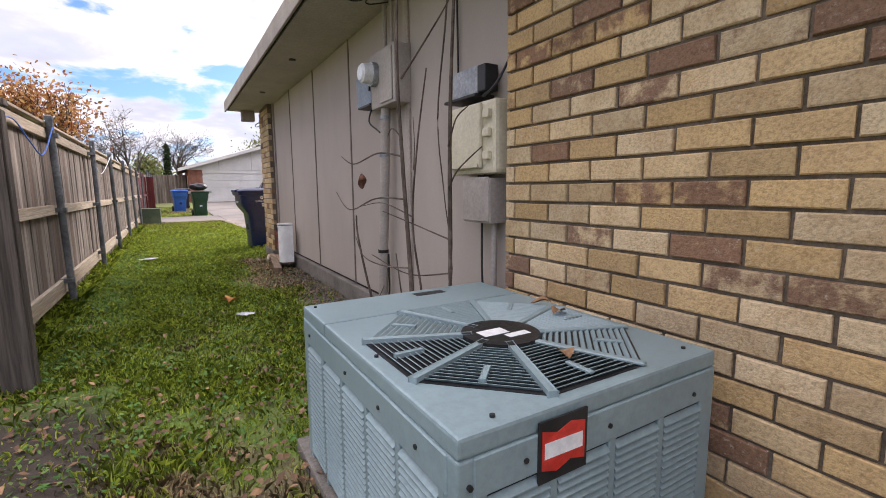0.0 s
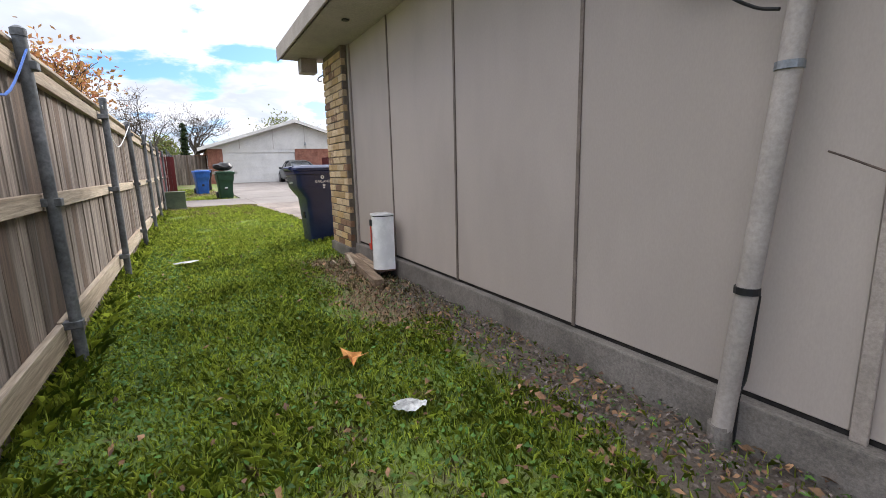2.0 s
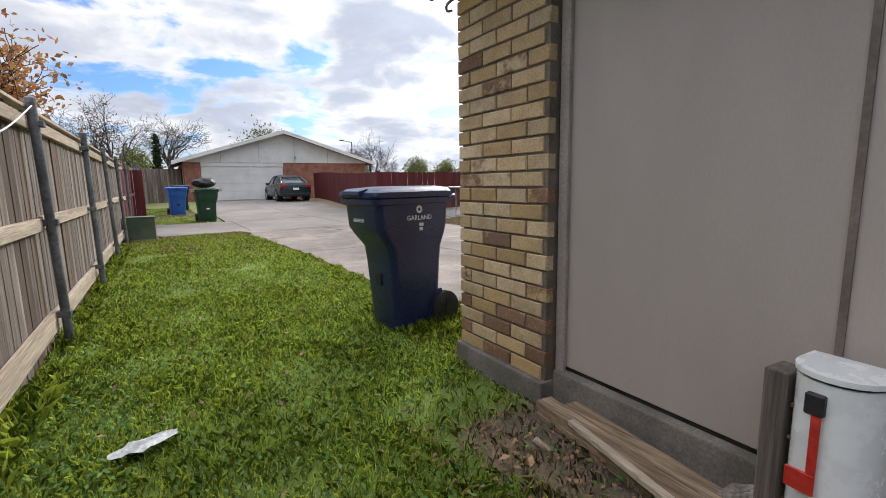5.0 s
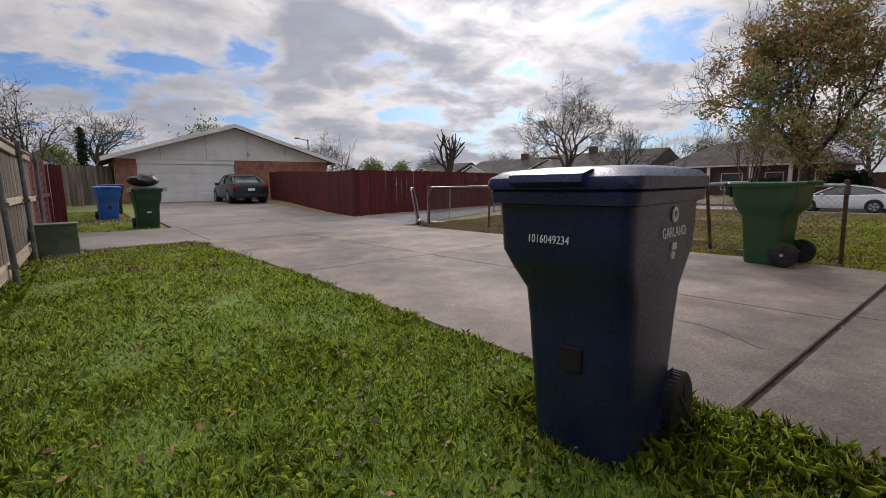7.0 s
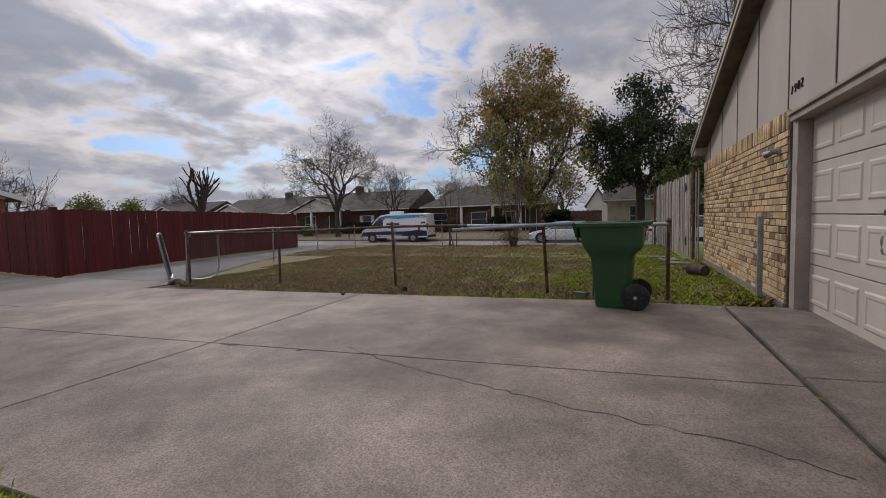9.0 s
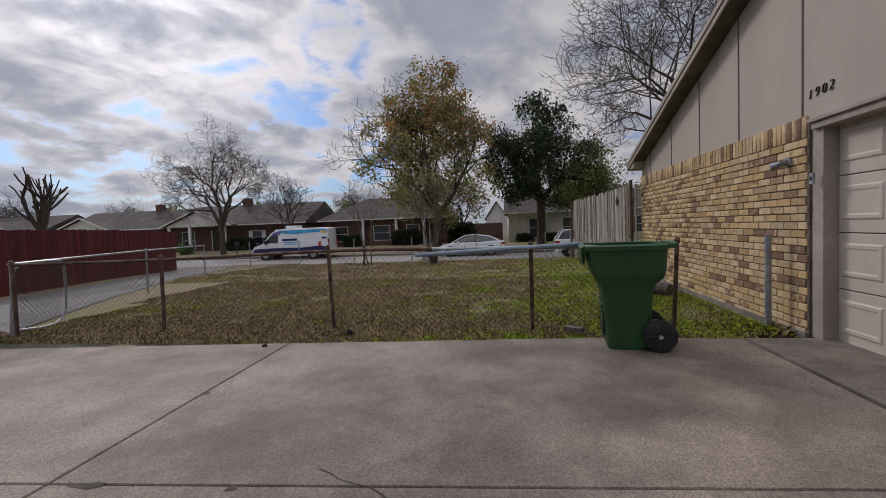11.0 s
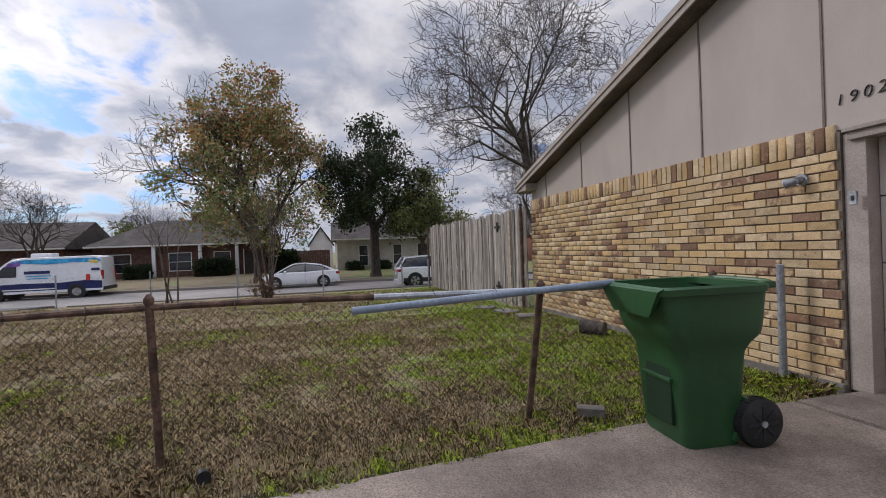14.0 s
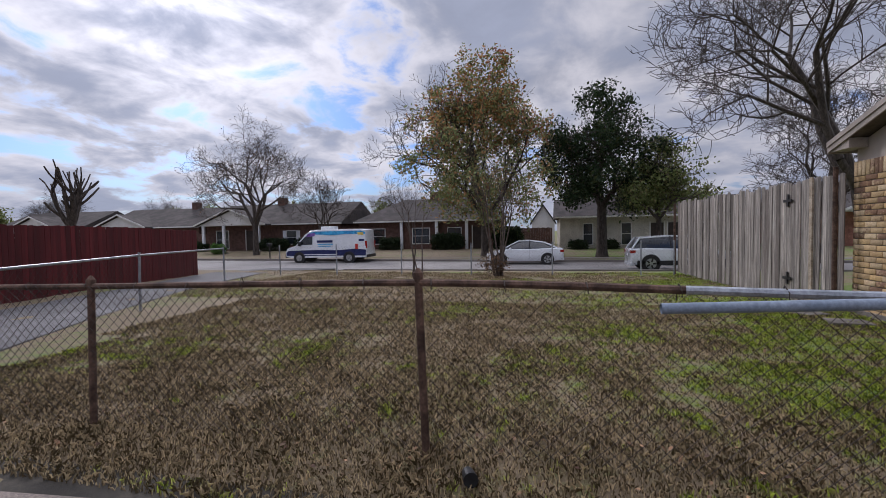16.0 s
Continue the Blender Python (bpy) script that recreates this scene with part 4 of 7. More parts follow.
def lawn_fence():
    f = thing("chain_link_fence", "sagging rusty chain-link fence beside the driveway", "fence")
    tops = [(5.5, 9.62, 1.0), (5.86, 7.68, 1.0), (5.82, 5.27, 1.06), (5.52, 2.757, 1.035), (5.6, 1.2, 1.02)]
    feet = [(5.5, 9.62), (5.83, 7.68), (5.86, 5.25), (5.84, 2.75), (5.74, 1.2)]
    for (x, y, z), (fx, fy) in zip(tops, feet):
        post = part("post", rod(shape(), (fx, fy, -0.1), (x, y, z + 0.02), 0.024, seg=10), M_RUST, f, "rust-brown steel post", smooth=True)
        part("post_cap", rod(rod(shape(), (x, y, z), (x, y, z + 0.035), 0.03), (x, y, z + 0.035), (x, y, z + 0.06), 0.026, 0.01), M_RUST, post, smooth=True)
    rail = curve([(5.5, 9.62, 0.99), (5.86, 7.68, 0.985), (5.82, 5.27, 1.035), (5.66, 3.9, 1.03)], 8)
    part("top_rail", sweep(shape(), rail, 0.021, 8), M_RUST, f, "rusted top rail", smooth=True)
    part("top_rail", sweep(shape(), curve([(5.66, 3.9, 1.03), (5.53, 2.757, 1.02), (5.6, 1.2, 1.0)], 8), 0.021, 8), M_GALV, f, "galvanised top rail", smooth=True)
    for (a, b) in zip(feet, feet[1:]):
        top = 0.96
        mesh_wires("wire_mesh", (a[0] - 0.0, a[1]), (b[0] - 0.0, b[1]), 0.03, top + 0.03, f, bow=0.03)
    for y in np.arange(1.4, 9.4, 0.42):
        i = max(k for k in range(5) if tops[k][1] >= y) if y < 9.6 else 0
        a, b = tops[i], tops[min(i + 1, 4)]
        t = (a[1] - y) / max(a[1] - b[1], 1e-3)
        x = a[0] + (b[0] - a[0]) * t
        z = 1.0 + (0.03 if y < 6.5 else -0.01)
        part("tie", sweep(shape(), [(x - 0.02, y, z - 0.03), (x - 0.028, y + 0.004, z), (x, y + 0.01, z + 0.03), (x + 0.03, y + 0.012, z - 0.02), (x + 0.01, y + 0.02, z - 0.05)], 0.0035, 4), M_WIRE, f)
    return f


lawn_fence()
loose = thing("loose_pipe", "loose galvanised pipe hung along the fence rail", "pipe")
bm = shape()
rod(bm, (5.44, 4.06, 0.975), (5.49, 2.2, 1.045), 0.024, seg=14, caps=False)
rod(bm, (5.44, 4.06, 0.975), (5.49, 2.2, 1.045), 0.02, seg=14, caps=False)
part("tube", bm, M_BLUEGREY, loose, smooth=True)

far_fence = thing("chain_link_fence", "low galvanised chain-link fence round the lawn", "fence")
line = [(5.55, 9.75), (9.9, 11.6), (13.7, 12.9), (17.4, 13.6), (17.5, 11.5), (17.6, 9.2), (17.6, 6.85), (17.7, 4.3), (17.8, 1.7), (17.9, 0.75)]
for (x, y) in line:
    z = float(land(x, y))
    part("post", rod(shape(), (x, y, z - 0.1), (x + random.uniform(-0.05, 0.05), y, z + 1.05), 0.022, seg=8), M_GALV, far_fence, "galvanised post")
for a, b in zip(line, line[1:]):
    za, zb = float(land(*a)), float(land(*b))
    if a[0] < 13.5:
        part("top_rail", rod(shape(), (*a, za + 1.0), (*b, zb + 1.0), 0.019, seg=8), M_GALV, far_fence)
    mesh_wires("wire_mesh", a, b, min(za, zb) + 0.03, min(za, zb) + 1.0, far_fence, step=0.11, r=0.0015)


def gate(place, turn, lean):
    g = thing("chain_link_gate", "bent galvanised gate frame with wire mesh", "gate", place, turn, "gates at the alley")
    t = Matrix.Rotation(radians(lean), 4, "X")
    pts = [t @ Vector(p) for p in curve([(0, 0, 0.0), (0, 0, 0.82), (0.05, 0, 0.93), (0.16, 0, 0.98), (0.74, 0, 0.98), (0.85, 0, 0.93), (0.9, 0, 0.82), (0.9, 0, 0.04), (0.02, 0, 0.04)], 4)]
    part("gate_frame", sweep(shape(), pts, 0.02, 8), M_GALV, g, smooth=True)
    m = mesh_wires("wire_mesh", (0.02, 0), (0.88, 0), 0.04, 0.95, g)
    m.matrix_basis = t
    return g


gate((5.62, 9.88, 0.02), 12, 6)
gate((5.72, 10.5, 0.02), 50, -10)
rock = thing("rock", "rough brown rock at the gate post", "rock", (5.5, 9.98, 0.02))
bm = shape()
bmesh.ops.create_icosphere(bm, subdivisions=2, radius=0.12)
for v in bm.verts:
    v.co = Vector((v.co.x * 1.5, v.co.y, v.co.z * 0.7)) * (1 + 0.35 * (noise.noise(v.co * 9)))
part("stone", bm, M_RUST, rock)

# ---- air conditioner ----


def air_conditioner():
    x0, x1, y0, y1, z0, z1 = -1.065, -0.225, -7.72, -6.62, 0.05, 0.65
    a = thing("air_conditioner", "grey-green outdoor air conditioner on a concrete pad", "air conditioner")
    part("cabinet", box(shape(), x0 + 0.02, x1 - 0.02, y0 + 0.02, y1 - 0.02, z0, z1 - 0.03, 0.008), M_AC, a)
    bm = shape()
    box(bm, x0 - 0.004, x1 + 0.004, y0 - 0.004, -6.9, z1 - 0.045, z1, 0.008)
    part("top_panel", bm, M_AC, a)
    part("rear_top_panel", box(shape(), x0 - 0.004, x1 + 0.004, -6.897, y1 + 0.004, z1 - 0.045, z1, 0.008), M_AC, a)
    for cx, cy in ((x0 + 0.02, y0 + 0.02), (x1 - 0.02, y0 + 0.02), (x0 + 0.02, y1 - 0.02), (x1 - 0.02, y1 - 0.02)):
        part("corner_post", box(shape(), cx - 0.025, cx + 0.025, cy - 0.025, cy + 0.025, z0, z1 - 0.046, 0.006), M_AC, a)
    # louvred sides: slanted slats between ribs under a solid band
    for side, lo, hi, n in (("west", y0, y1, 5), ("front", x0, x1, 4)):
        span = (hi - lo - 0.1) / n
        for i in range(n):
            s0 = lo + 0.05 + i * span + 0.012
            s1 = s0 + span - 0.024
            ztop = z1 - 0.135
            if side == "west":
                grille = part("louvre_panel", box(shape(), x0 + 0.003, x0 + 0.014, s0, s1, z0 + 0.03, ztop), M_BLACK, a, "dark coil behind the louvres")
            else:
                grille = part("louvre_panel", box(shape(), s0, s1, y0 + 0.003, y0 + 0.014, z0 + 0.03, ztop), M_BLACK, a, "dark coil behind the louvres")
            k = int((z1 - 0.13 - z0 - 0.04) / 0.0195)
            bm = shape()
            for j in range(k):
                z = z0 + 0.035 + j * 0.0195
                if side == "west":
                    prism(bm, [(x0 + 0.002, z + 0.012), (x0 - 0.012, z), (x0 - 0.012, z + 0.003), (x0 + 0.002, z + 0.015)], "y", s0, s1)
                else:
                    prism(bm, [(y0 + 0.002, z + 0.012), (y0 - 0.012, z), (y0 - 0.012, z + 0.003), (y0 + 0.002, z + 0.015)], "x", s0, s1)
            part("slats", bm, M_AC, grille, "grey-green slats")
        for i in range(n + 1):
            s = lo + 0.05 + i * span
            if side == "west":
                part("rib", box(shape(), x0 - 0.008, x0 + 0.02, s - 0.012, s + 0.012, z0, z1 - 0.047, 0.003), M_AC, a)
            else:
                part("rib", box(shape(), s - 0.012, s + 0.012, y0 - 0.008, y0 + 0.02, z0, z1 - 0.047, 0.003), M_AC, a)
        if side == "west":
            part("upper_band", box(shape(), x0 - 0.009, x0 + 0.02, lo + 0.03, hi - 0.03, z1 - 0.13, z1 - 0.046, 0.003), M_AC, a)
        else:
            part("upper_band", box(shape(), lo + 0.03, hi - 0.03, y0 - 0.009, y0 + 0.02, z1 - 0.13, z1 - 0.046, 0.003), M_AC, a)
    # the fan outlet: flat black sheet for the well's shade, ring of wedges with slats, spokes and hub
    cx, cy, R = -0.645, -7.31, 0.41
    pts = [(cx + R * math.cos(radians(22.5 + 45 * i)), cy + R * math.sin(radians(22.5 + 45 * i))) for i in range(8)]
    part("fan_well", prism(shape(), pts, "z", z1 + 0.0005, z1 + 0.002), M_BLACK, a, "flat black sheet for the fan well's shade")
    for i in range(8):
        aa = radians(22.5 + 45 * i)
        d = Vector((math.cos(aa), math.sin(aa), 0))
        q = Matrix.Translation((cx, cy, 0)) @ Matrix.Rotation(aa, 4, "Z")
        part("spoke", box(shape(), 0.09, R + 0.005, -0.011, 0.011, z1 + 0.002, z1 + 0.012, 0.003, q), M_AC, a)
        mid = aa + radians(22.5)
        q = Matrix.Translation((cx, cy, 0)) @ Matrix.Rotation(mid, 4, "Z")
        for j in range(14):
            bm = shape()
            r = 0.125 + j * 0.018
            half = r * math.tan(radians(22.5)) - 0.014
            prism(bm, [(r, z1 + 0.002), (r + 0.003, z1 + 0.002), (r + 0.011, z1 + 0.010), (r + 0.008, z1 + 0.010)], "y", -half, half)
            bmesh.ops.transform(bm, matrix=q, verts=bm.verts)
            part("guard_slat", bm, M_AC, a)
        part("guard_rib", box(shape(), R * 0.66, R * 0.86, -0.008, 0.008, z1 + 0.004, z1 + 0.0125, 0.002, q), M_AC, a)
    hub = part("hub", rod(shape(), (cx, cy, z1 + 0.002), (cx, cy, z1 + 0.014), 0.12, seg=28), M_BLACK, a, "black oval badge on the fan hub")
    part("badge_shape", box(shape(), cx - 0.07, cx + 0.02, cy - 0.02, cy + 0.03, z1 + 0.0142, z1 + 0.0152), M_WHITE, hub, "white badge shape")
    part("badge_shape", box(shape(), cx - 0.01, cx + 0.07, cy - 0.06, cy - 0.03, z1 + 0.0142, z1 + 0.0152), M_WHITE, hub, "white badge bar")
    # front badge: black square, red wave, pale bar
    bx, bz = -0.81, z1 - 0.145
    badge = part("badge", box(shape(), bx - 0.07, bx + 0.07, y0 - 0.0135, y0 - 0.0092, bz - 0.01, bz + 0.125), M_BLACK, a, "black and red maker's badge")
    wave = [(bx - 0.062, bz + 0.02), (bx - 0.02, bz + 0.008), (bx + 0.02, bz + 0.022), (bx + 0.062, bz + 0.012), (bx + 0.062, bz + 0.098), (bx + 0.02, bz + 0.108), (bx - 0.02, bz + 0.094), (bx - 0.062, bz + 0.106)]
    part("badge_wave", prism(shape(), wave, "y", y0 - 0.0145, y0 - 0.0137), M_RED, badge)
    part("badge_bar", prism(shape(), [(bx - 0.055, bz + 0.043), (bx + 0.055, bz + 0.04), (bx + 0.055, bz + 0.075), (bx - 0.055, bz + 0.078)], "y", y0 - 0.0152, y0 - 0.0147), M_WHITE, badge)
    part("rear_label", box(shape(), -0.62, -0.48, -6.72, -6.67, z1 + 0.0005, z1 + 0.0015), M_BLACK, a, "small dark maker's label")
    for px, py, pz, ax in ((x0 + 0.02, y0, z1 - 0.1, "y"), (x1 - 0.1, y0, z1 - 0.1, "y"), (bx + 0.15, y0, z1 - 0.09, "y"), (bx - 0.1, y0, z1 - 0.09, "y"), (x0, y0 + 0.15, z1 - 0.09, "x"), (x0, y0 + 0.35, z1 - 0.09, "x"), (x0, y0 + 0.6, z1 - 0.09, "x"), (x0, y1 - 0.1, z1 - 0.09, "x")):
        e = (px, py - 0.013, pz) if ax == "y" else (px - 0.013, py, pz)
        part("screw", rod(shape(), (px, py, pz), e, 0.006, seg=8), M_BLACK, a)
    for px, py in ((x0 + 0.1, y0 + 0.03), (x0 + 0.03, y0 + 0.45), (x1 - 0.06, y0 + 0.05), (x0 + 0.03, y1 - 0.05), (x1 - 0.05, y0 + 0.5)):
        part("screw", rod(shape(), (px, py, z1), (px, py, z1 + 0.006), 0.006, seg=8), M_BLACK, a)
    return a


air_conditioner()
pad = thing("equipment_pad", "worn concrete pad under the air conditioner", "concrete pad")
part("slab", box(shape(), -1.1, -0.14, -7.77, -6.5, -0.06, 0.05, 0.012), M_FOUND, pad)
for px, py, tilt, c in ((-0.34, -7.25, 20, 0), (-0.62, -7.55, 60, 1), (-0.3, -7.12, 140, 2)):
    lf = thing("dry_leaf", "curled brown leaf lying on the metal top", "leaf", (px, py, 0.664), tilt, "leaves on the unit")
    bm = shape()
    rows = []
    for i in range(7):
        t = i / 6
        w = 0.022 * math.sin(math.pi * t) ** 0.7 + 0.001
        rows.append([bm.verts.new((t * 0.08 - 0.04, s * w, 0.004 + 0.012 * abs(s) * math.sin(math.pi * t) + 0.006 * math.sin(t * 5))) for s in (-1, 0, 1)])
    for a_, b_ in zip(rows, rows[1:]):
        for j in range(2):
            bm.faces.new((a_[j], a_[j + 1], b_[j + 1], b_[j]))
    part("blade", bm, M_LEAF, lf)

# ---- meters, boxes and conduits on the side wall ----
meter = thing("electric_meter", "taupe painted electric meter box with round glass meter", "meter")
part("case", box(shape(), -0.13, -0.005, -5.5, -5.08, 1.69, 2.08, 0.008), M_PAINTBOX, meter)
part("door", box(shape(), -0.14, -0.131, -5.47, -5.26, 1.71, 2.06, 0.004), M_PAINTBOX, meter)
part("socket_ring", rod(shape(), (-0.13, -5.17, 1.93), (-0.17, -5.17, 1.93), 0.085, seg=24), M_GALV, meter, smooth=True)
part("meter_dome", rod(rod(shape(), (-0.17, -5.17, 1.93), (-0.235, -5.17, 1.93), 0.072, 0.068, 24), (-0.235, -5.17, 1.93), (-0.25, -5.17, 1.93), 0.068, 0.05, 24), M_WHITE, meter, "pale round meter", smooth=True)
cut = thing("disconnect_box", "blue-grey metal disconnect box", "electrical box")
part("case", box(shape(), -0.125, -0.005, -5.06, -4.76, 1.75, 1.98, 0.008), M_BLUEGREY, cut)
part("latch", box(shape(), -0.135, -0.126, -5.055, -5.03, 1.84, 1.92, 0.002), M_BLACK, cut)
part("knockout_rim", box(shape(), -0.13, -0.02, -5.05, -4.8, 1.735, 1.749), M_BLACK, cut)
cond = thing("conduit", "taupe painted service conduit from meter to ground", "conduit")
part("pipe", rod(shape(), (-0.075, -5.22, 1.69), (-0.095, -5.1, -0.02), 0.036, seg=14), M_PAINTBOX, cond, smooth=True)
for z in (0.62, 1.35, 1.62):
    y = -5.22 + (1.69 - z) * 0.07
    part("strap", rod(shape(), (-0.078 - (1.69 - z) * 0.012, y, z - 0.012), (-0.078 - (1.69 - z) * 0.012, y, z + 0.012), 0.041, seg=14), M_BLACK if z < 1 else M_GALV, cond)
part("foot", rod(shape(), (-0.094, -5.105, -0.02), (-0.0945, -5.1, 0.09), 0.042, seg=14), M_FOUND, cond)
part("cable", sweep(shape(), curve([(-0.06, -5.17, 0.6), (-0.05, -5.15, 0.3), (-0.065, -5.14, 0.22), (-0.05, -5.13, 0.02)], 5), 0.008, 6), M_BLACK, cond)
part("drop_wire", sweep(shape(), curve([(-0.08, -4.98, 1.74), (-0.12, -5.0, 1.62), (-0.09, -5.08, 1.55), (-0.1, -5.16, 1.52)], 6), 0.006, 6), M_BLACK, cond)
upc = thing("conduit", "taupe conduits rising from meter into the soffit", "conduit")
part("pipe", rod(shape(), (-0.06, -5.2, 2.08), (-0.06, -5.2, 2.44), 0.018, seg=10), M_PAINTBOX, upc)
part("pipe", rod(shape(), (-0.06, -5.32, 2.08), (-0.06, -5.32, 2.44), 0.012, seg=10), M_PAINTBOX, upc)
part("pipe", rod(shape(), (-0.02, -6.12, 1.68), (-0.02, -6.1, 2.44), 0.006, seg=8), M_BLACK, upc)
bige = thing("utility_box", "large beige plastic utility box with latches", "electrical box")
part("case", box(shape(), -0.12, -0.005, -6.6, -6.2, 1.17, 1.53, 0.02), M_BEIGE, bige)
part("lid", box(shape(), -0.145, -0.121, -6.5, -6.21, 1.2, 1.52, 0.012), M_BEIGE, bige)
part("lid_lip", box(shape(), -0.155, -0.146, -6.49, -6.22, 1.2, 1.225, 0.004), M_BEIGE, bige)
for z in (1.26, 1.37, 1.46):
    part("latch", box(shape(), -0.145, -0.121, -6.57, -6.52, z - 0.02, z + 0.02, 0.006), M_BEIGE, bige)
low = thing("utility_box", "taupe painted metal pull box below a beige box", "electrical box")
part("case", box(shape(), -0.115, -0.005, -6.55, -6.31, 0.92, 1.15, 0.006), M_PAINTBOX, low)
part("cover", box(shape(), -0.123, -0.1155, -6.545, -6.315, 0.93, 1.155, 0.003), M_PAINTBOX, low)
part("nipple", rod(shape(), (-0.06, -6.4, 1.15), (-0.06, -6.4, 1.17), 0.02), M_BLACK, low)
part("pipe", rod(shape(), (-0.05, -6.5, 0.92), (-0.05, -6.5, -0.02), 0.017), M_PAINTBOX, low)
part("wire", sweep(shape(), curve([(-0.07, -6.42, 0.92), (-0.08, -6.44, 0.6), (-0.06, -6.46, 0.3), (-0.05, -6.5, 0.0)], 5), 0.006, 6), M_BLACK, low)
upb = thing("utility_box", "small grey cable box with loose black leads", "electrical box")
part("case", box(shape(), -0.1, -0.005, -6.42, -6.18, 1.58, 1.72, 0.008), M_GALV, upb)
part("shelf", box(shape(), -0.13, -0.005, -6.44, -6.14, 1.56, 1.575, 0.003), M_BLACK, upb)
part("clip_block", box(shape(), -0.11, -0.03, -6.5, -6.43, 1.58, 1.71, 0.006), M_BLACK, upb)
part("lead", sweep(shape(), curve([(-0.06, -6.46, 1.6), (-0.12, -6.5, 1.55), (-0.1, -6.58, 1.6), (-0.05, -6.62, 1.72)], 6), 0.007, 6), M_BLACK, upb)
soff = thing("soffit_cable", "loose black cable coiled under the soffit", "cable")
part("coil", sweep(shape(), curve([(-0.3 + 0.07 * math.cos(i), -5.3 + 0.09 * math.sin(i), 2.425 - 0.004 * i) for i in np.arange(0, 13, 0.8)] + [(-0.2, -5.3, 2.36), (-0.05, -5.25, 2.42)], 3), 0.005, 5), M_BLACK, soff)
vent = thing("soffit_vent", "small dark round soffit vent", "vent")
part("disc", rod(shape(), (-0.3, -3.4, 2.439), (-0.3, -3.4, 2.43), 0.035, seg=14), M_BLACK, vent)
part("disc", rod(shape(), (-0.3, -1.6, 2.439), (-0.3, -1.6, 2.43), 0.035, seg=14), M_BLACK, vent)

# ---- the mailbox on its boards ----
M_OLDPINE = surface("rotting_pine", (0.2, 0.135, 0.085), (0.34, 0.25, 0.17), 0.12, 30.0, 0.92, 0.6, third=(0.12, 0.075, 0.05), stain=0.45, squash=(3.0, 0.2, 3.0))
lumber = thing("old_lumber", "rotting boards lying along the foundation", "lumber")
part("plank", box(shape(), -0.045, 0.045, -0.72, 0.75, 0, 0.09, 0.006, Matrix.Translation((-0.26, -1.55, 0.0)) @ Matrix.Rotation(radians(-7), 4, "Z")), M_OLDPINE, lumber)
part("plank", box(shape(), -0.045, 0.045, -0.5, 0.5, 0, 0.035, 0.004, Matrix.Translation((-0.14, -1.4, 0.05)) @ Matrix.Rotation(radians(-6), 4, "Z")), M_OLDPINE, lumber)
part("stick", box(shape(), -0.018, 0.018, -0.3, 0.25, 0, 0.025, 0.003, Matrix.Translation((-0.3, -1.3, 0.092)) @ Matrix.Rotation(radians(-12), 4, "Z")), M_RAIL, lumber)
part("stick", box(shape(), -0.015, 0.015, -0.08, 0.08, 0, 0.02, 0.003, Matrix.Translation((-0.38, -1.05, 0.0)) @ Matrix.Rotation(radians(40), 4, "Z") @ Matrix.Rotation(radians(35), 4, "X")), M_RAIL, lumber)
part("splintered_block", box(shape(), -0.05, 0.05, -0.13, 0.13, 0, 0.03, 0.003, Matrix.Translation((-0.12, -1.76, 0.12)) @ Matrix.Rotation(radians(-28), 4, "X")), M_GREYWOOD, lumber)
mb = thing("mailbox", "white enamel mailbox stood on end with rust spots", "mailbox", (-0.15, -1.93, 0.1), -4)


def loaf(bm, w, h, z0, z1, n=10):
    """A mailbox cross-section, flat back and rounded front, drawn upwards."""
    ring = [(0.07, -w / 2), (-0.02, -w / 2)] + [(-0.02 - h * math.sin(math.pi * i / n), -w / 2 * math.cos(math.pi * i / n)) for i in range(1, n)] + [(-0.02, w / 2), (0.07, w / 2)]
    return prism(bm, ring, "z", z0, z1)


part("shell", loaf(shape(), 0.2, 0.095, 0.005, 0.52), M_ENAMEL, mb, smooth=True)
part("door", loaf(shape(), 0.212, 0.103, 0.53, 0.545), M_ENAMEL, mb, smooth=True)
part("door_gap", loaf(shape(), 0.19, 0.088, 0.52, 0.53), M_BLACK, mb)
part("rust_rim", loaf(shape(), 0.204, 0.098, -0.003, 0.012), M_RUST, mb, "rusty bottom rim")
part("mount_board", box(shape(), -0.07, 0.03, 0.106, 0.17, -0.02, 0.5, 0.004), M_DARKWOOD, mb, "dark backing board")
flag = part("flag", box(shape(), -0.128, -0.12, 0.0, 0.022, 0.24, 0.45, 0.002), M_RED, mb, "red flag with a black hinge")
part("flag_blade", box(shape(), -0.129, -0.1205, 0.0, 0.07, 0.2, 0.26, 0.002), M_RED, flag)
part("flag_hinge", box(shape(), -0.131, -0.11, -0.005, 0.04, 0.43, 0.49, 0.004), M_BLACK, flag)
for z in (0.1, 0.2, 0.3, 0.4):
    part("rust_spot", box(shape(), -0.06, -0.045, 0.088, 0.1, z, z + 0.012, 0.002), M_RUST, mb)

# ---- bins ----


def ring_at(x0, x1, w, z, r=0.07, n=5):
    pts = []
    for cx, cy, a0 in ((x1 - r, w - r, 0), (x0 + r, w - r, 90), (x0 + r, -w + r, 180), (x1 - r, -w + r, 270)):
        for i in range(n):
            a = radians(a0 + 90 * i / (n - 1))
            pts.append((cx + r * math.cos(a), cy + r * math.sin(a), z))
    return pts


def loft(bm, rings, close_bottom=True, close_top=True):
    vs = [[bm.verts.new(p) for p in ring] for ring in rings]
    for a, b in zip(vs, vs[1:]):
        n = len(a)
        for i in range(n):
            bm.faces.new((a[i], a[(i + 1) % n], b[(i + 1) % n], b[i]))
    if close_bottom:
        bm.faces.new(list(reversed(vs[0])))
    if close_top:
        bm.faces.new(vs[-1])
    return bm


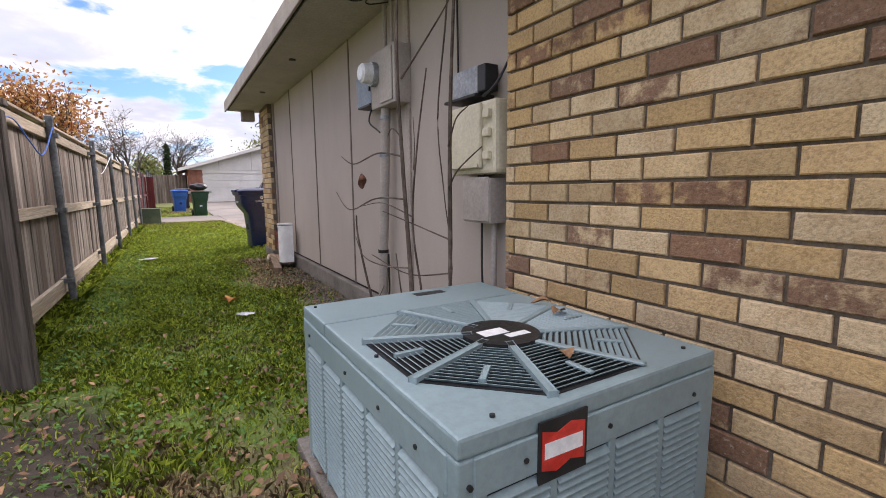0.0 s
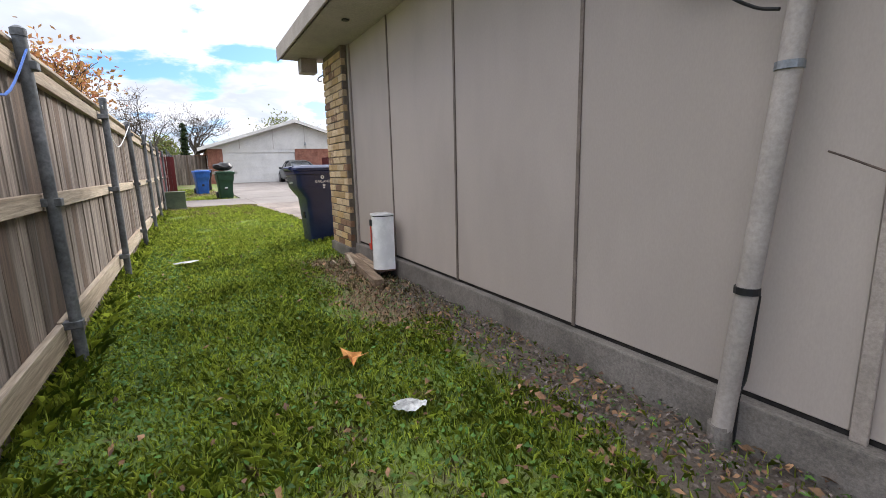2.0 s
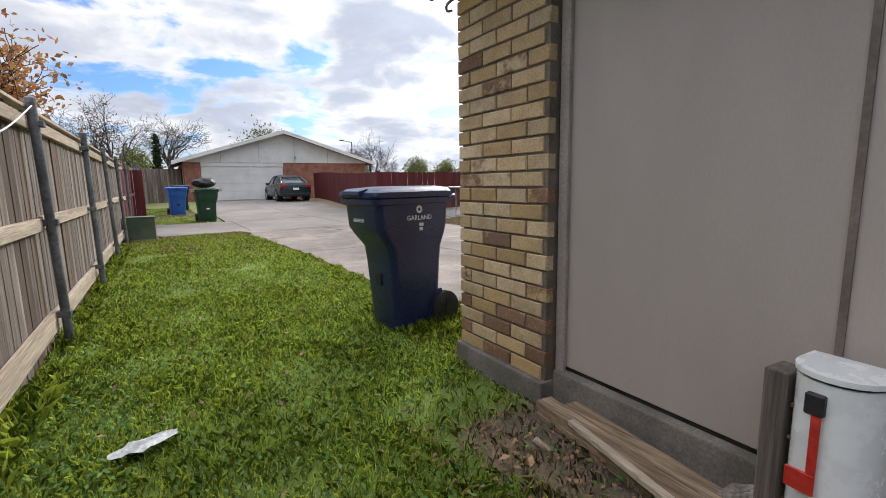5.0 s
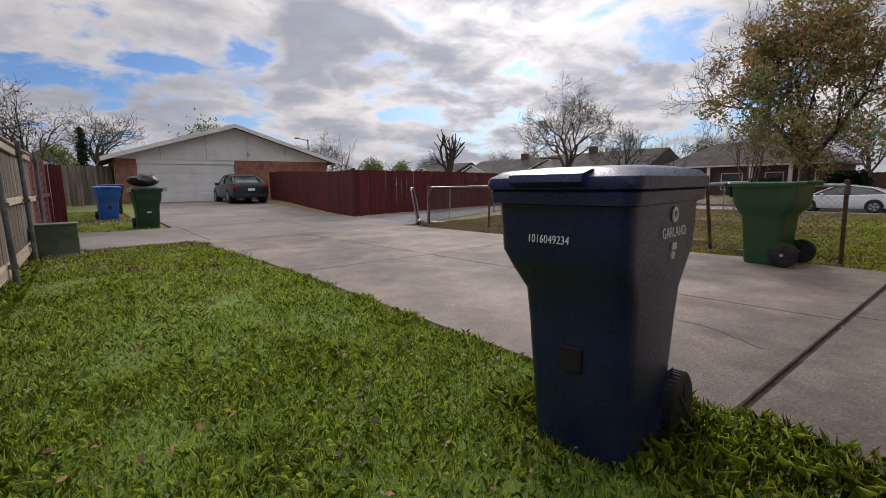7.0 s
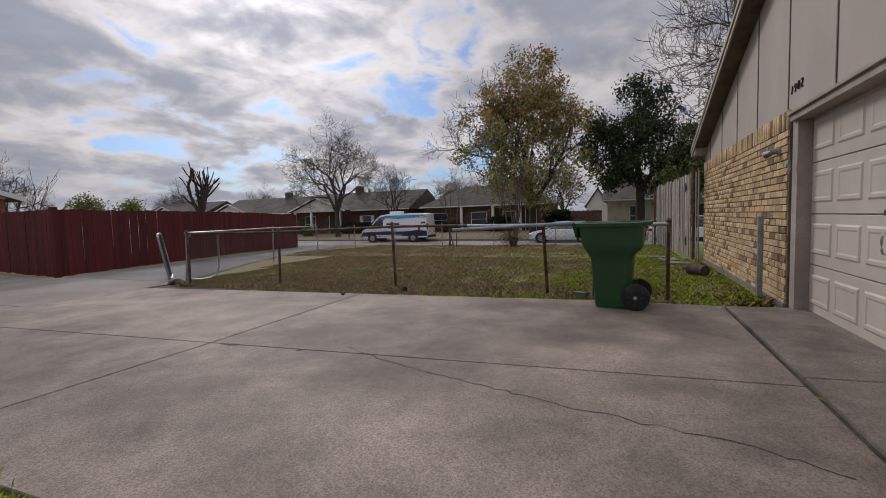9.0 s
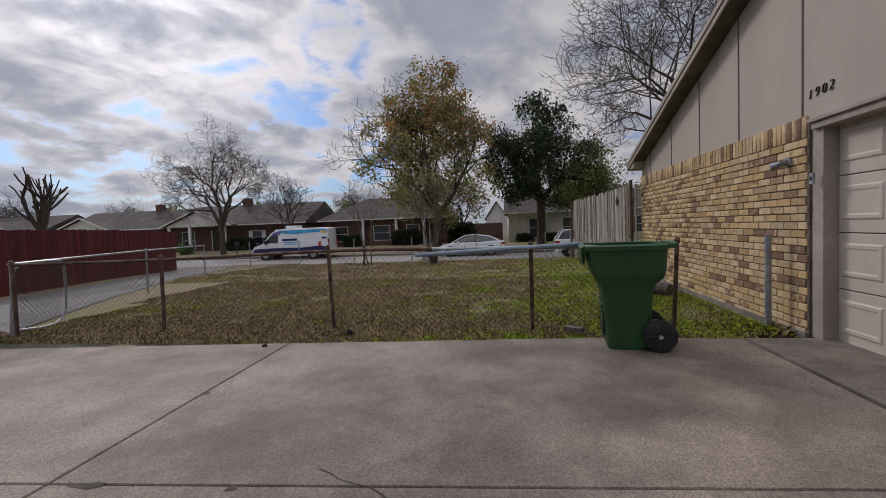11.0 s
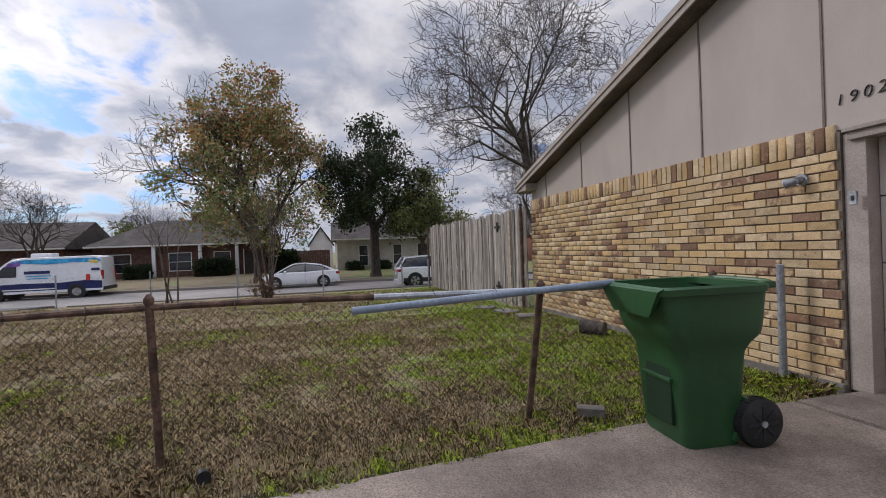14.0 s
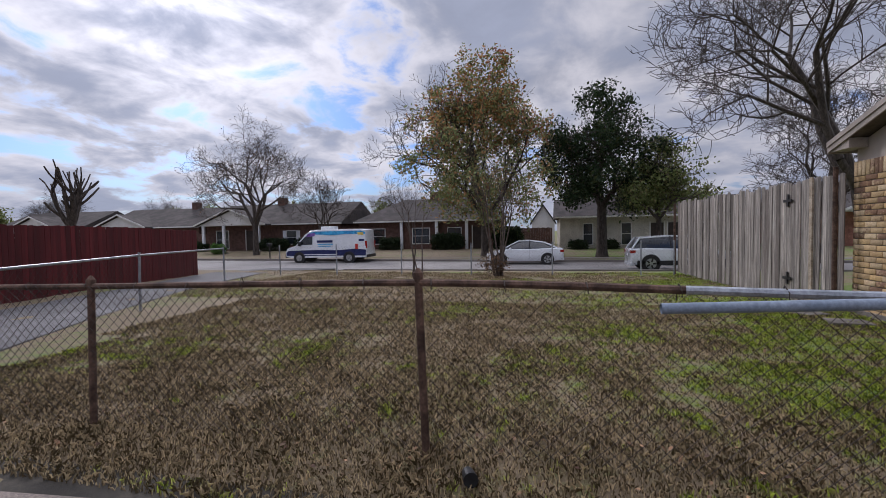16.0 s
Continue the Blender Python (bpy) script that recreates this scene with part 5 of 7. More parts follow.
def lettering(name, words, size, m, material, parent, label=""):
    cu = bpy.data.curves.new(name, "FONT")
    cu.body, cu.size, cu.extrude, cu.align_x, cu.align_y = words, size, 0.0008, "CENTER", "CENTER"
    ob = new(name, cu)
    me = bpy.data.meshes.new_from_object(ob)
    bpy.data.objects.remove(ob)
    me.materials.append(material)
    ob = new(name, me)
    ob.matrix_basis = m
    ob.parent = parent
    if label:
        ob["label"] = label
    return ob


def wheelie_bin(place, turn, material, label, closed, marks, dz=0.0, size=(1.0, 1.0)):
    """A two-wheeled cart; its front looks along -x."""
    b = thing("wheeled_bin", label, "bin", place, turn)
    b.scale = (*size, 1.0)
    wr = 0.135 if closed else 0.152
    bm = shape()
    prof = [(-0.19, 0.235, 0.235, 0.0), (-0.2, 0.245, 0.245, 0.03), (-0.235, 0.26, 0.27, 0.5), (-0.25, 0.27, 0.28, 0.63), (-0.33, 0.3, 0.3, 0.73), (-0.375, 0.31, 0.315, 0.8), (-0.39, 0.315, 0.322, 0.98), (-0.395, 0.32, 0.325, 1.0)]
    if not closed:
        prof = [(-0.19, 0.19, 0.23, 0.0), (-0.2, 0.2, 0.24, 0.03), (-0.235, 0.222, 0.265, 0.5), (-0.245, 0.228, 0.272, 0.6), (-0.275, 0.262, 0.284, 0.655), (-0.315, 0.325, 0.297, 0.71), (-0.34, 0.338, 0.304, 0.78), (-0.37, 0.345, 0.318, 0.94), (-0.385, 0.35, 0.325, 1.0)]
    prof = [(a, c, w, z + (dz if z > 0.6 else dz * z)) for a, c, w, z in prof]
    rings = [ring_at(a, c, w, z) for a, c, w, z in prof]
    if closed:
        loft(bm, rings)
    else:
        inner = [ring_at(a + 0.012, c - 0.012, w - 0.012, z) for a, c, w, z in reversed(prof[1:])]
        loft(bm, rings + inner)
    part("body", bm, material, b, smooth=True)
    bm = shape()
    loft(bm, [ring_at(-0.395, 0.32, 0.325, 0.975 + dz), ring_at(-0.42, 0.34, 0.345, 0.98 + dz), ring_at(-0.425, 0.345, 0.35, 1.02 + dz), ring_at(-0.41, 0.33, 0.335, 1.035 + dz), ring_at(-0.385, 0.31, 0.315, 1.03 + dz), ring_at(-0.385, 0.31, 0.315, 0.985 + dz)], False, False)
    part("rim", bm, material, b, smooth=True)
    if closed:
        # a black block draws the shade of the recess; the body isn't cut
        part("front_recess", box(shape(), -0.242, -0.21, -0.05, 0.06, 0.36, 0.46, 0.006), M_BLACK, b, "black block for the lift recess's shade")
    part("handle", sweep(shape(), curve([(0.32, -0.25, 1.0 + dz), (0.42, -0.24, 1.025 + dz), (0.43, 0.0, 1.03 + dz), (0.42, 0.24, 1.025 + dz), (0.32, 0.25, 1.0 + dz)], 5), 0.017, 8), material, b, smooth=True)
    ax = 0.28 if closed else 0.265
    part("axle", rod(shape(), (ax, -0.3, wr), (ax, 0.3, wr), 0.012), M_GALV, b)
    for s in (-1, 1):
        wh = part("wheel", rod(rod(shape(), (ax, s * 0.235, wr), (ax, s * 0.305, wr), wr, seg=28), (ax, s * 0.305, wr), (ax, s * 0.315, wr), wr, wr * 0.88, 28), M_TYRE, b, "black ribbed wheel", smooth=True)
        bm = shape()
        for k in range(36):
            q = Matrix.Translation((ax, s * 0.27, wr)) @ Matrix.Rotation(k * math.pi / 18, 4, "Y")
            box(bm, wr - 0.002, wr + 0.004, -0.03, 0.03, -0.005, 0.005, 0, q)
        part("tread", bm, M_TYRE, wh)
        bm = shape()
        for k in range(8):
            q = Matrix.Translation((ax, s * 0.317, wr)) @ Matrix.Rotation(k * math.pi / 4, 4, "Y")
            box(bm, 0.025, wr * 0.72, -0.004, 0.004, -0.009, 0.009, 0, q)
        part("spokes", bm, M_BLACK, wh)
        part("hub", rod(shape(), (ax, s * 0.315, wr), (ax, s * 0.328, wr), 0.02, seg=14), M_GALV if not closed else M_BLACK, wh)
        part("wheel_arch", prism(shape(), [(0.1, 0.04), (0.2, 0.3), (0.26, 0.3), (0.24, 0.04)], "y", s * 0.2, s * 0.262), material, b)
    if closed:
        bm = shape()
        loft(bm, [ring_at(-0.43, 0.345, 0.355, 1.03 + dz), ring_at(-0.435, 0.35, 0.36, 1.045 + dz), ring_at(-0.43, 0.35, 0.358, 1.07 + dz, 0.08), ring_at(-0.38, 0.335, 0.325, 1.095 + dz, 0.09), ring_at(-0.2, 0.28, 0.24, 1.11 + dz, 0.12)])
        lid = part("lid", bm, material, b, "glossy closed lid", smooth=True)
        part("lid_lip", prism(shape(), [(-0.43, 1.035 + dz), (-0.47, 1.055 + dz), (-0.465, 1.08 + dz), (-0.4, 1.095 + dz), (-0.36, 1.095 + dz)], "y", -0.17, 0.17), material, lid)
        part("hinge", rod(shape(), (0.365, -0.28, 1.06 + dz), (0.365, 0.28, 1.06 + dz), 0.018), material, lid)
    else:
        # the flared apron under the front rim, wider above than below
        bm = shape()
        cols = []
        for k in range(13):
            u = k / 6 - 1.0
            ripple = 0.006 * math.sin(k * 2.6)
            cols.append([bm.verts.new((x + (ripple if z < 0.9 else 0.0), u * half, z - (0.008 * (k % 2) if z < 0.87 else 0.0))) for x, half, z in ((-0.405, 0.335, 1.03), (-0.44, 0.325, 1.01), (-0.432, 0.26, 0.92), (-0.418, 0.205, 0.845), (-0.4, 0.2, 0.85), (-0.39, 0.25, 0.93), (-0.385, 0.3, 1.0))])
        for a_, b_ in zip(cols, cols[1:]):
            for k in range(7):
                bm.faces.new((a_[k], a_[(k + 1) % 7], b_[(k + 1) % 7], b_[k]))
        bm.faces.new(cols[0])
        bm.faces.new(list(reversed(cols[-1])))
        part("pour_lip", bm, material, b, "flared front apron", smooth=True)
        # no hollow here: the pocket's shade is the block's darker green
        part("lift_pocket", box(shape(), -0.234, -0.19, -0.13, 0.13, 0.12, 0.57, 0.008), M_POCKET_SHADE, b, "lift pocket block, darker green for its shade")
        part("lift_grab", box(shape(), -0.252, -0.21, -0.145, 0.145, 0.4, 0.43, 0.008), material, b)
        for s in (-1, 1):
            part("handle_grip", box(shape(), 0.33, 0.43, s * 0.25 - 0.03, s * 0.25 + 0.03, 0.99, 1.035, 0.012), material, b)
    if marks:
        lettering("serial_number", "1016049234", 0.041, pose(-0.388, 0.03, 0.885, 90, 0, -90) @ pose(0, 0, 0, -6, 0, 0), M_WHITE, b, "white stencilled number")
        lettering("city_name", "GARLAND", 0.052, pose(0.0, -0.328, 0.9, 90, 0, 0) @ pose(0, 0, 0, -5, 0, 0), M_WHITE, b, "white lettering")
        lettering("city_name", "GARLAND", 0.052, pose(0.0, 0.328, 0.9, 90, 0, 180) @ pose(0, 0, 0, -5, 0, 0), M_WHITE, b, "white lettering")
        for s in (-1, 1):
            bm = shape()
            for k in range(12):
                a = k * math.pi / 6
                box(bm, 0.014, 0.028, -0.003, 0.003, -0.005, 0.005, 0, Matrix.Translation((0.0, s * 0.3265, 0.965)) @ Matrix.Rotation(a, 4, "Y"))
            part("seal", bm, M_WHITE, b, "round white seal")
        part("recycling_mark", box(box(shape(), 0.0, 0.04, -0.3245, -0.318, 0.835, 0.86), 0.005, 0.035, -0.321, -0.314, 0.8, 0.825), M_WHITE, b)
    return b


wheelie_bin((-0.055, 0.945, 0.0), 6, M_NAVY, "closed navy blue wheeled bin standing in grass", True, True, 0.03, (0.95, 0.82))
wheelie_bin((5.2, 1.84, 0.018), -95, M_GREEN, "open green wheeled bin standing on the driveway", False, False)

# ---- things along the alley ----
for (x, y, mat_, lab, rot) in ((-1.15, 18.6, M_BLUE, "bright blue wheeled bin on grass", 100), (-0.42, 14.6, M_DKGREEN, "dark green wheeled bin with a black bag on top", 95)):
    z = float(land(x, y))
    wb = wheelie_bin((x, y, z), rot, mat_, lab, True, False)
    if mat_ is M_DKGREEN:
        part("label", box(shape(), -0.29, -0.262, -0.05, 0.05, 0.42, 0.46), M_WHITE, wb)
bag = thing("rubbish_bag", "bulging black bag on a bin lid", "bag", (-0.42, 14.6, 1.12))
bm = shape()
bmesh.ops.create_icosphere(bm, subdivisions=3, radius=0.3)
for v in bm.verts:
    v.co = Vector((v.co.x * 1.25, v.co.y * 0.9, (v.co.z + 0.3) * 0.55)) * (1 + 0.22 * noise.noise(v.co * 6))
part("sack", bm, M_BLACK, bag, smooth=True)
sheet = thing("plastic_sheet", "crumpled white plastic draped over a bin lid", "plastic")
bm = shape()
grid = [[bm.verts.new((-0.85 + 0.13 * i, 14.2 + 0.04 * j, 1.09 + 0.03 * math.sin(i * 2.1 + j) - 0.02 * j)) for i in range(8)] for j in range(5)]
for r0, r1 in zip(grid, grid[1:]):
    for i in range(7):
        bm.faces.new((r0[i], r0[i + 1], r1[i + 1], r1[i]))
part("film", bm, M_WHITE, sheet)
dkb = wheelie_bin((-0.95, 20.6, float(land(-0.95, 20.6))), 95, M_BLACK, "black wheeled bin behind a blue one", True, False)
ub = thing("utility_pedestal", "olive green metal utility pedestal by the fence", "utility box", (-2.12, 9.75, 0.0))
part("case", box(shape(), -0.29, 0.27, -0.22, 0.22, 0, 0.5, 0.015), surface("olive_metal", (0.06, 0.085, 0.055), (0.09, 0.115, 0.07), 0.4, 40.0, 0.6, 0.1), ub)
part("lid", box(shape(), -0.3, 0.28, -0.23, 0.23, 0.5, 0.53, 0.01), surface("olive_lid", (0.1, 0.12, 0.07), (0.14, 0.15, 0.09), 0.4, 40.0, 0.6, 0.1), ub)
part("base", box(shape(), -0.33, 0.31, -0.26, 0.26, -0.05, 0.03, 0.01), M_ALLEY, ub)

# ---- vehicles ----


def vehicle(name, label, place, turn, length, width, stations, paint, glass_from, roof, wheel_r, axles, kind, extra=None):
    """Front along +x. stations: (x, underside, beltline, half width). roof: (x, height, half width, belt half width)."""
    v = thing(name, label, kind, place, turn)
    bm = shape()
    rings = []
    for x, zb, belt, w in stations:
        rings.append([(x, -w * 0.9, zb), (x, -w, zb + 0.12), (x, -w, (zb + belt) / 2 + 0.06), (x, -w * 0.97, belt - 0.05), (x, -w * 0.9, belt), (x, w * 0.9, belt), (x, w * 0.97, belt - 0.05), (x, w, (zb + belt) / 2 + 0.06), (x, w, zb + 0.12), (x, w * 0.9, zb)])
    loft(bm, rings)
    body = part("body", bm, paint, v, smooth=True)
    bm = shape()
    rings = []
    for x, zr, wr, wb, belt in roof:
        rings.append([(x, -wb, belt - 0.03), (x, -(wr * 0.35 + wb * 0.65), belt + (zr - belt) * 0.55), (x, -wr, zr - 0.03), (x, -wr * 0.75, zr), (x, wr * 0.75, zr), (x, wr, zr - 0.03), (x, wr * 0.35 + wb * 0.65, belt + (zr - belt) * 0.55), (x, wb, belt - 0.03)])
    loft(bm, rings)
    part("cabin_glass", bm, M_GLASS, v, "dark tinted glass", smooth=True)
    # roof skin and pillars over the glass
    bm = shape()
    top = [r for r in roof if r[1] > roof[0][4] + 0.3]
    rings = []
    for x, zr, wr, wb, belt in top:
        rings.append([(x, -wr - 0.012, zr - 0.07), (x, -wr - 0.012, zr - 0.02), (x, -wr * 0.75, zr + 0.012), (x, wr * 0.75, zr + 0.012), (x, wr + 0.012, zr - 0.02), (x, wr + 0.012, zr - 0.07)])
    loft(bm, rings)
    part("roof", bm, paint, v, smooth=True)
    for s in (-1, 1):
        for i in (0, len(roof) - 1):
            j = 1 if i == 0 else i - 1
            a, b = roof[i], roof[j]
            part("pillar", sweep(shape(), [(a[0], s * a[3] * 0.98, a[4]), ((a[0] + b[0]) / 2, s * (a[3] + b[2]) / 2, (a[4] + b[1]) / 2), (b[0], s * b[2], b[1] - 0.02)], 0.04, 6), paint, v)
        mid = roof[len(roof) // 2]
        part("pillar", sweep(shape(), [(mid[0], s * (mid[3] + 0.004), mid[4]), (mid[0] - 0.02, s * ((mid[2] * 0.35 + mid[3] * 0.65) + 0.004), mid[4] + (mid[1] - mid[4]) * 0.55), (mid[0] - 0.03, s * (mid[2] + 0.004), mid[1] - 0.03)], 0.03, 6), M_BLACK, v)
        part("mirror", box(shape(), roof[-1][0] - 0.55, roof[-1][0] - 0.42, s * (width / 2 + 0.02) - 0.08, s * (width / 2 + 0.02) + 0.08, roof[-1][4] - 0.02, roof[-1][4] + 0.11, 0.02), paint, v)
        for ax in axles:
            y = s * (width / 2 - 0.1)
            part("wheel_arch", rod(shape(), (ax, s * (width / 2 - 0.3), wheel_r + 0.01), (ax, s * (width / 2 + 0.004), wheel_r + 0.01), wheel_r + 0.06, seg=22), M_BLACK, v)
            wh = part("wheel", rod(shape(), (ax, y - s * 0.1, wheel_r), (ax, y + s * 0.112, wheel_r), wheel_r, seg=24), M_TYRE, v, "black tyre", smooth=True)
            part("rim", rod(shape(), (ax, y + s * 0.112, wheel_r), (ax, y + s * 0.118, wheel_r), wheel_r * 0.66, seg=20), M_ALLOY, wh)
            bm = shape()
            for k in range(5):
                q = Matrix.Translation((ax, y + s * 0.1195, wheel_r)) @ Matrix.Rotation(k * 2 * math.pi / 5, 4, "Y")
                box(bm, wheel_r * 0.2, wheel_r * 0.62, -0.001, 0.001, -wheel_r * 0.1, wheel_r * 0.1, 0, q)
            part("rim_gap", bm, M_BLACK, wh)
    x0, x1 = stations[0][0], stations[-1][0]
    w0, b0 = stations[1][3], stations[1][2]
    for s in (-1, 1):
        part("tail_lamp", box(shape(), x0 - 0.012, x0 + 0.22, s * w0 * 0.82 - 0.16, s * w0 * 0.82 + 0.16, b0 - 0.22, b0 - 0.08, 0.02), M_TAIL, v)
        part("headlamp", box(shape(), x1 - 0.25, x1 + 0.005, s * w0 * 0.78 - 0.17, s * w0 * 0.78 + 0.17, stations[-2][2] - 0.2, stations[-2][2] - 0.08, 0.02), M_CHROME, v)
        part("door_line", box(shape(), roof[len(roof) // 2][0] - 0.006, roof[len(roof) // 2][0] + 0.006, s * (width / 2 - 0.002), s * (width / 2 + 0.003), 0.35, b0 - 0.06), M_BLACK, v)
        part("door_handle", box(shape(), roof[len(roof) // 2][0] + 0.1, roof[len(roof) // 2][0] + 0.26, s * (width / 2 - 0.002), s * (width / 2 + 0.012), b0 - 0.2, b0 - 0.17), paint, v)
    part("number_plate", box(shape(), x0 - 0.016, x0 - 0.004, -0.16, 0.16, b0 - 0.36, b0 - 0.24), M_WHITE, v, "pale number plate")
    part("bumper", box(shape(), x0 - 0.02, x0 + 0.15, -w0 * 0.9, w0 * 0.9, 0.25, 0.42, 0.03), paint if kind == "car" else M_BLACK, v)
    return v


def saloon(place, turn, paint, label):
    w = 0.9
    st = [(-2.28, 0.4, 0.86, 0.72), (-2.2, 0.28, 0.95, 0.84), (-1.7, 0.22, 0.98, w), (-0.6, 0.2, 0.93, w), (0.6, 0.2, 0.92, w), (1.2, 0.2, 0.9, w), (1.9, 0.22, 0.78, 0.87), (2.2, 0.28, 0.66, 0.78), (2.28, 0.36, 0.56, 0.62)]
    rf = [(-1.95, 0.99, 0.55, 0.74, 0.95), (-1.15, 1.32, 0.56, 0.8, 0.95), (-0.3, 1.44, 0.58, 0.82, 0.93), (0.35, 1.41, 0.57, 0.82, 0.92), (1.3, 0.93, 0.55, 0.76, 0.9)]
    return vehicle("car", label, place, turn, 4.56, 1.8, st, paint, 0, rf, 0.32, (-1.35, 1.38), "car")


def suv(place, turn, paint, label):
    w = 0.93
    st = [(-2.28, 0.45, 1.0, 0.8), (-2.2, 0.32, 1.08, 0.88), (-1.6, 0.28, 1.1, w), (0.6, 0.26, 1.06, w), (1.2, 0.26, 1.04, w), (1.95, 0.28, 0.96, 0.88), (2.22, 0.34, 0.8, 0.78), (2.3, 0.42, 0.66, 0.64)]
    rf = [(-2.2, 1.06, 0.64, 0.8, 1.08), (-1.85, 1.6, 0.64, 0.83, 1.08), (-0.5, 1.68, 0.66, 0.85, 1.08), (0.3, 1.65, 0.65, 0.85, 1.06), (1.25, 1.08, 0.6, 0.8, 1.04)]
    return vehicle("car", label, place, turn, 4.6, 1.86, st, paint, 0, rf, 0.37, (-1.4, 1.35), "car")


saloon((4.75, 25.6, float(land(4.75, 25.6)) + 0.015), 90, M_CARDARK, "dark green saloon car parked before a garage")
saloon((31.15, 5.7, STREET_Z), 90, M_CARWHITE, "white saloon car parked by the far kerb")
sv = suv((26.85, -1.75, STREET_Z), -90, M_CARWHITE, "white compact sport utility car parked in the street")
part("cladding", box(shape(), -2.0, 1.9, -0.942, 0.942, 0.3, 0.52, 0.03), M_BLACK, sv, "black lower cladding")


def van(place, turn):
    v = thing("delivery_van", "white and blue wrapped delivery van in the street", "van", place, turn)
    paint = M_CARWHITE
    w = 1.0
    side = [(-3.0, 0.5), (-2.98, 0.38), (2.6, 0.36), (2.95, 0.45), (3.0, 0.75), (2.85, 1.02), (2.2, 1.24), (1.55, 1.98), (1.2, 2.22), (0.6, 2.32), (-2.6, 2.34), (-2.92, 2.25)]
    bm = shape()
    rings = []
    for yy, inset in ((-w, 0.06), (-w + 0.05, 0.0), (w - 0.05, 0.0), (w, 0.06)):
        rings.append([(x * (1 - inset * 0.12), yy * (1 - 0.09 * max(0, z - 1.2)), z - (inset * 0.4 if z > 1.5 else 0)) for x, z in side])
    loft(bm, rings)
    part("body", bm, paint, v, smooth=True)
    blue = surface("livery_navy", (0.015, 0.022, 0.09), (0.02, 0.03, 0.12), 0.5, 20.0, 0.3, 0.0, stain=0.05)
    cyan = surface("livery_cyan", (0.03, 0.25, 0.55), (0.06, 0.38, 0.66), 0.5, 4.0, 0.3, 0.0, stain=0.3)
    purple = surface("livery_purple", (0.16, 0.07, 0.3), (0.22, 0.12, 0.4), 0.3, 4.0, 0.3, 0.0, stain=0.2)
    yellow = surface("livery_yellow", (0.6, 0.45, 0.06), (0.7, 0.5, 0.1), 0.3, 4.0, 0.3, 0.0, stain=0.1)
    for s in (-1, 1):
        def strip(nm, pts, m, off=0.004, lab=""):
            bm = shape()
            vs = [bm.verts.new((x, s * (w * (1 - 0.09 * max(0, z - 1.2)) + off), z)) for x, z in pts]
            bm.faces.new(vs)
            part(nm, bm, m, v, lab)
        strip("livery_band", [(-2.96, 0.5), (2.9, 0.5), (2.94, 0.72), (2.75, 0.86), (0.6, 0.92), (-0.9, 0.88), (-2.2, 0.98), (-2.97, 0.9)], blue, lab="navy lower livery band")
        strip("livery_top", [(1.1, 2.0), (1.2, 2.12), (0.6, 2.2), (-2.6, 2.22), (-2.9, 2.12), (-2.9, 1.98), (-1.6, 2.0), (-0.4, 1.92), (0.4, 1.98)], cyan, lab="cyan upper livery band")
        strip("livery_patch", [(1.5, 1.8), (1.3, 2.06), (0.75, 2.1), (0.8, 1.88)], purple, 0.006)
        strip("livery_patch", [(-2.3, 2.1), (-2.75, 2.1), (-2.8, 1.9), (-2.4, 1.95)], yellow, 0.006)
        strip("door_window", [(2.05, 1.28), (1.5, 1.86), (0.95, 1.86), (0.95, 1.28)], M_GLASS, 0.006, "dark cab window")
        strip("logo_bar", [(0.62, 1.42), (0.62, 1.58), (-0.55, 1.58), (-0.55, 1.42)], blue, 0.006, "navy livery lettering block")
        strip("text_bar", [(0.55, 1.27), (0.55, 1.33), (-0.6, 1.33), (-0.6, 1.27)], cyan, 0.006)
        strip("text_bar", [(0.5, 1.14), (0.5, 1.19), (-0.45, 1.19), (-0.45, 1.14)], cyan, 0.006)
        strip("logo_bar", [(-2.45, 1.5), (-2.45, 1.64), (-2.85, 1.64), (-2.85, 1.5)], blue, 0.006)
        strip("side_trim", [(1.6, 0.56), (1.6, 0.62), (-0.8, 0.62), (-0.8, 0.56)], M_WHITE, 0.007)
        strip("livery_patch", [(-2.2, 0.95), (-2.2, 1.3), (-2.4, 1.3), (-2.4, 0.95)], M_RED, 0.007)
        for ax in (1.95, -1.75):
            part("wheel_arch", rod(shape(), (ax, s * 0.7, 0.36), (ax, s * 1.008, 0.36), 0.43, seg=22), M_BLACK, v)
            wh = part("wheel", rod(shape(), (ax, s * 0.78, 0.35), (ax, s * 1.015, 0.35), 0.35, seg=24), M_TYRE, v, smooth=True)
            part("rim", rod(shape(), (ax, s * 1.015, 0.35), (ax, s * 1.022, 0.35), 0.22, seg=20), M_ALLOY, wh)
        part("mirror", box(shape(), 1.75, 1.95, s * 1.12 - 0.1, s * 1.12 + 0.1, 1.2, 1.5, 0.03), M_BLACK, v)
        part("tail_lamp", box(shape(), -3.01, -2.9, s * 0.9 - 0.06, s * 0.9 + 0.06, 1.0, 1.5, 0.01), M_TAIL, v)
    bm = shape()
    vs = [bm.verts.new(p) for p in ((2.22, -0.82, 1.26), (2.22, 0.82, 1.26), (1.6, 0.74, 1.96), (1.6, -0.74, 1.96))]
    bm.faces.new(vs)
    for q in vs:
        q.co.x += 0.012
        q.co.z += 0.012
    part("windscreen", bm, M_GLASS, v)
    part("roof_unit", box(shape(), -0.4, 0.55, -0.45, 0.45, 2.32, 2.55, 0.06), M_WHITE, v, "white rooftop unit")
    part("bumper", box(shape(), -3.06, -2.9, -0.95, 0.95, 0.36, 0.56, 0.03), M_BLACK, v)
    part("bumper", box(shape(), 2.8, 3.04, -0.95, 0.95, 0.36, 0.62, 0.04), M_BLACK, v)
    return v


van((33.0, 19.5, STREET_Z), 93)

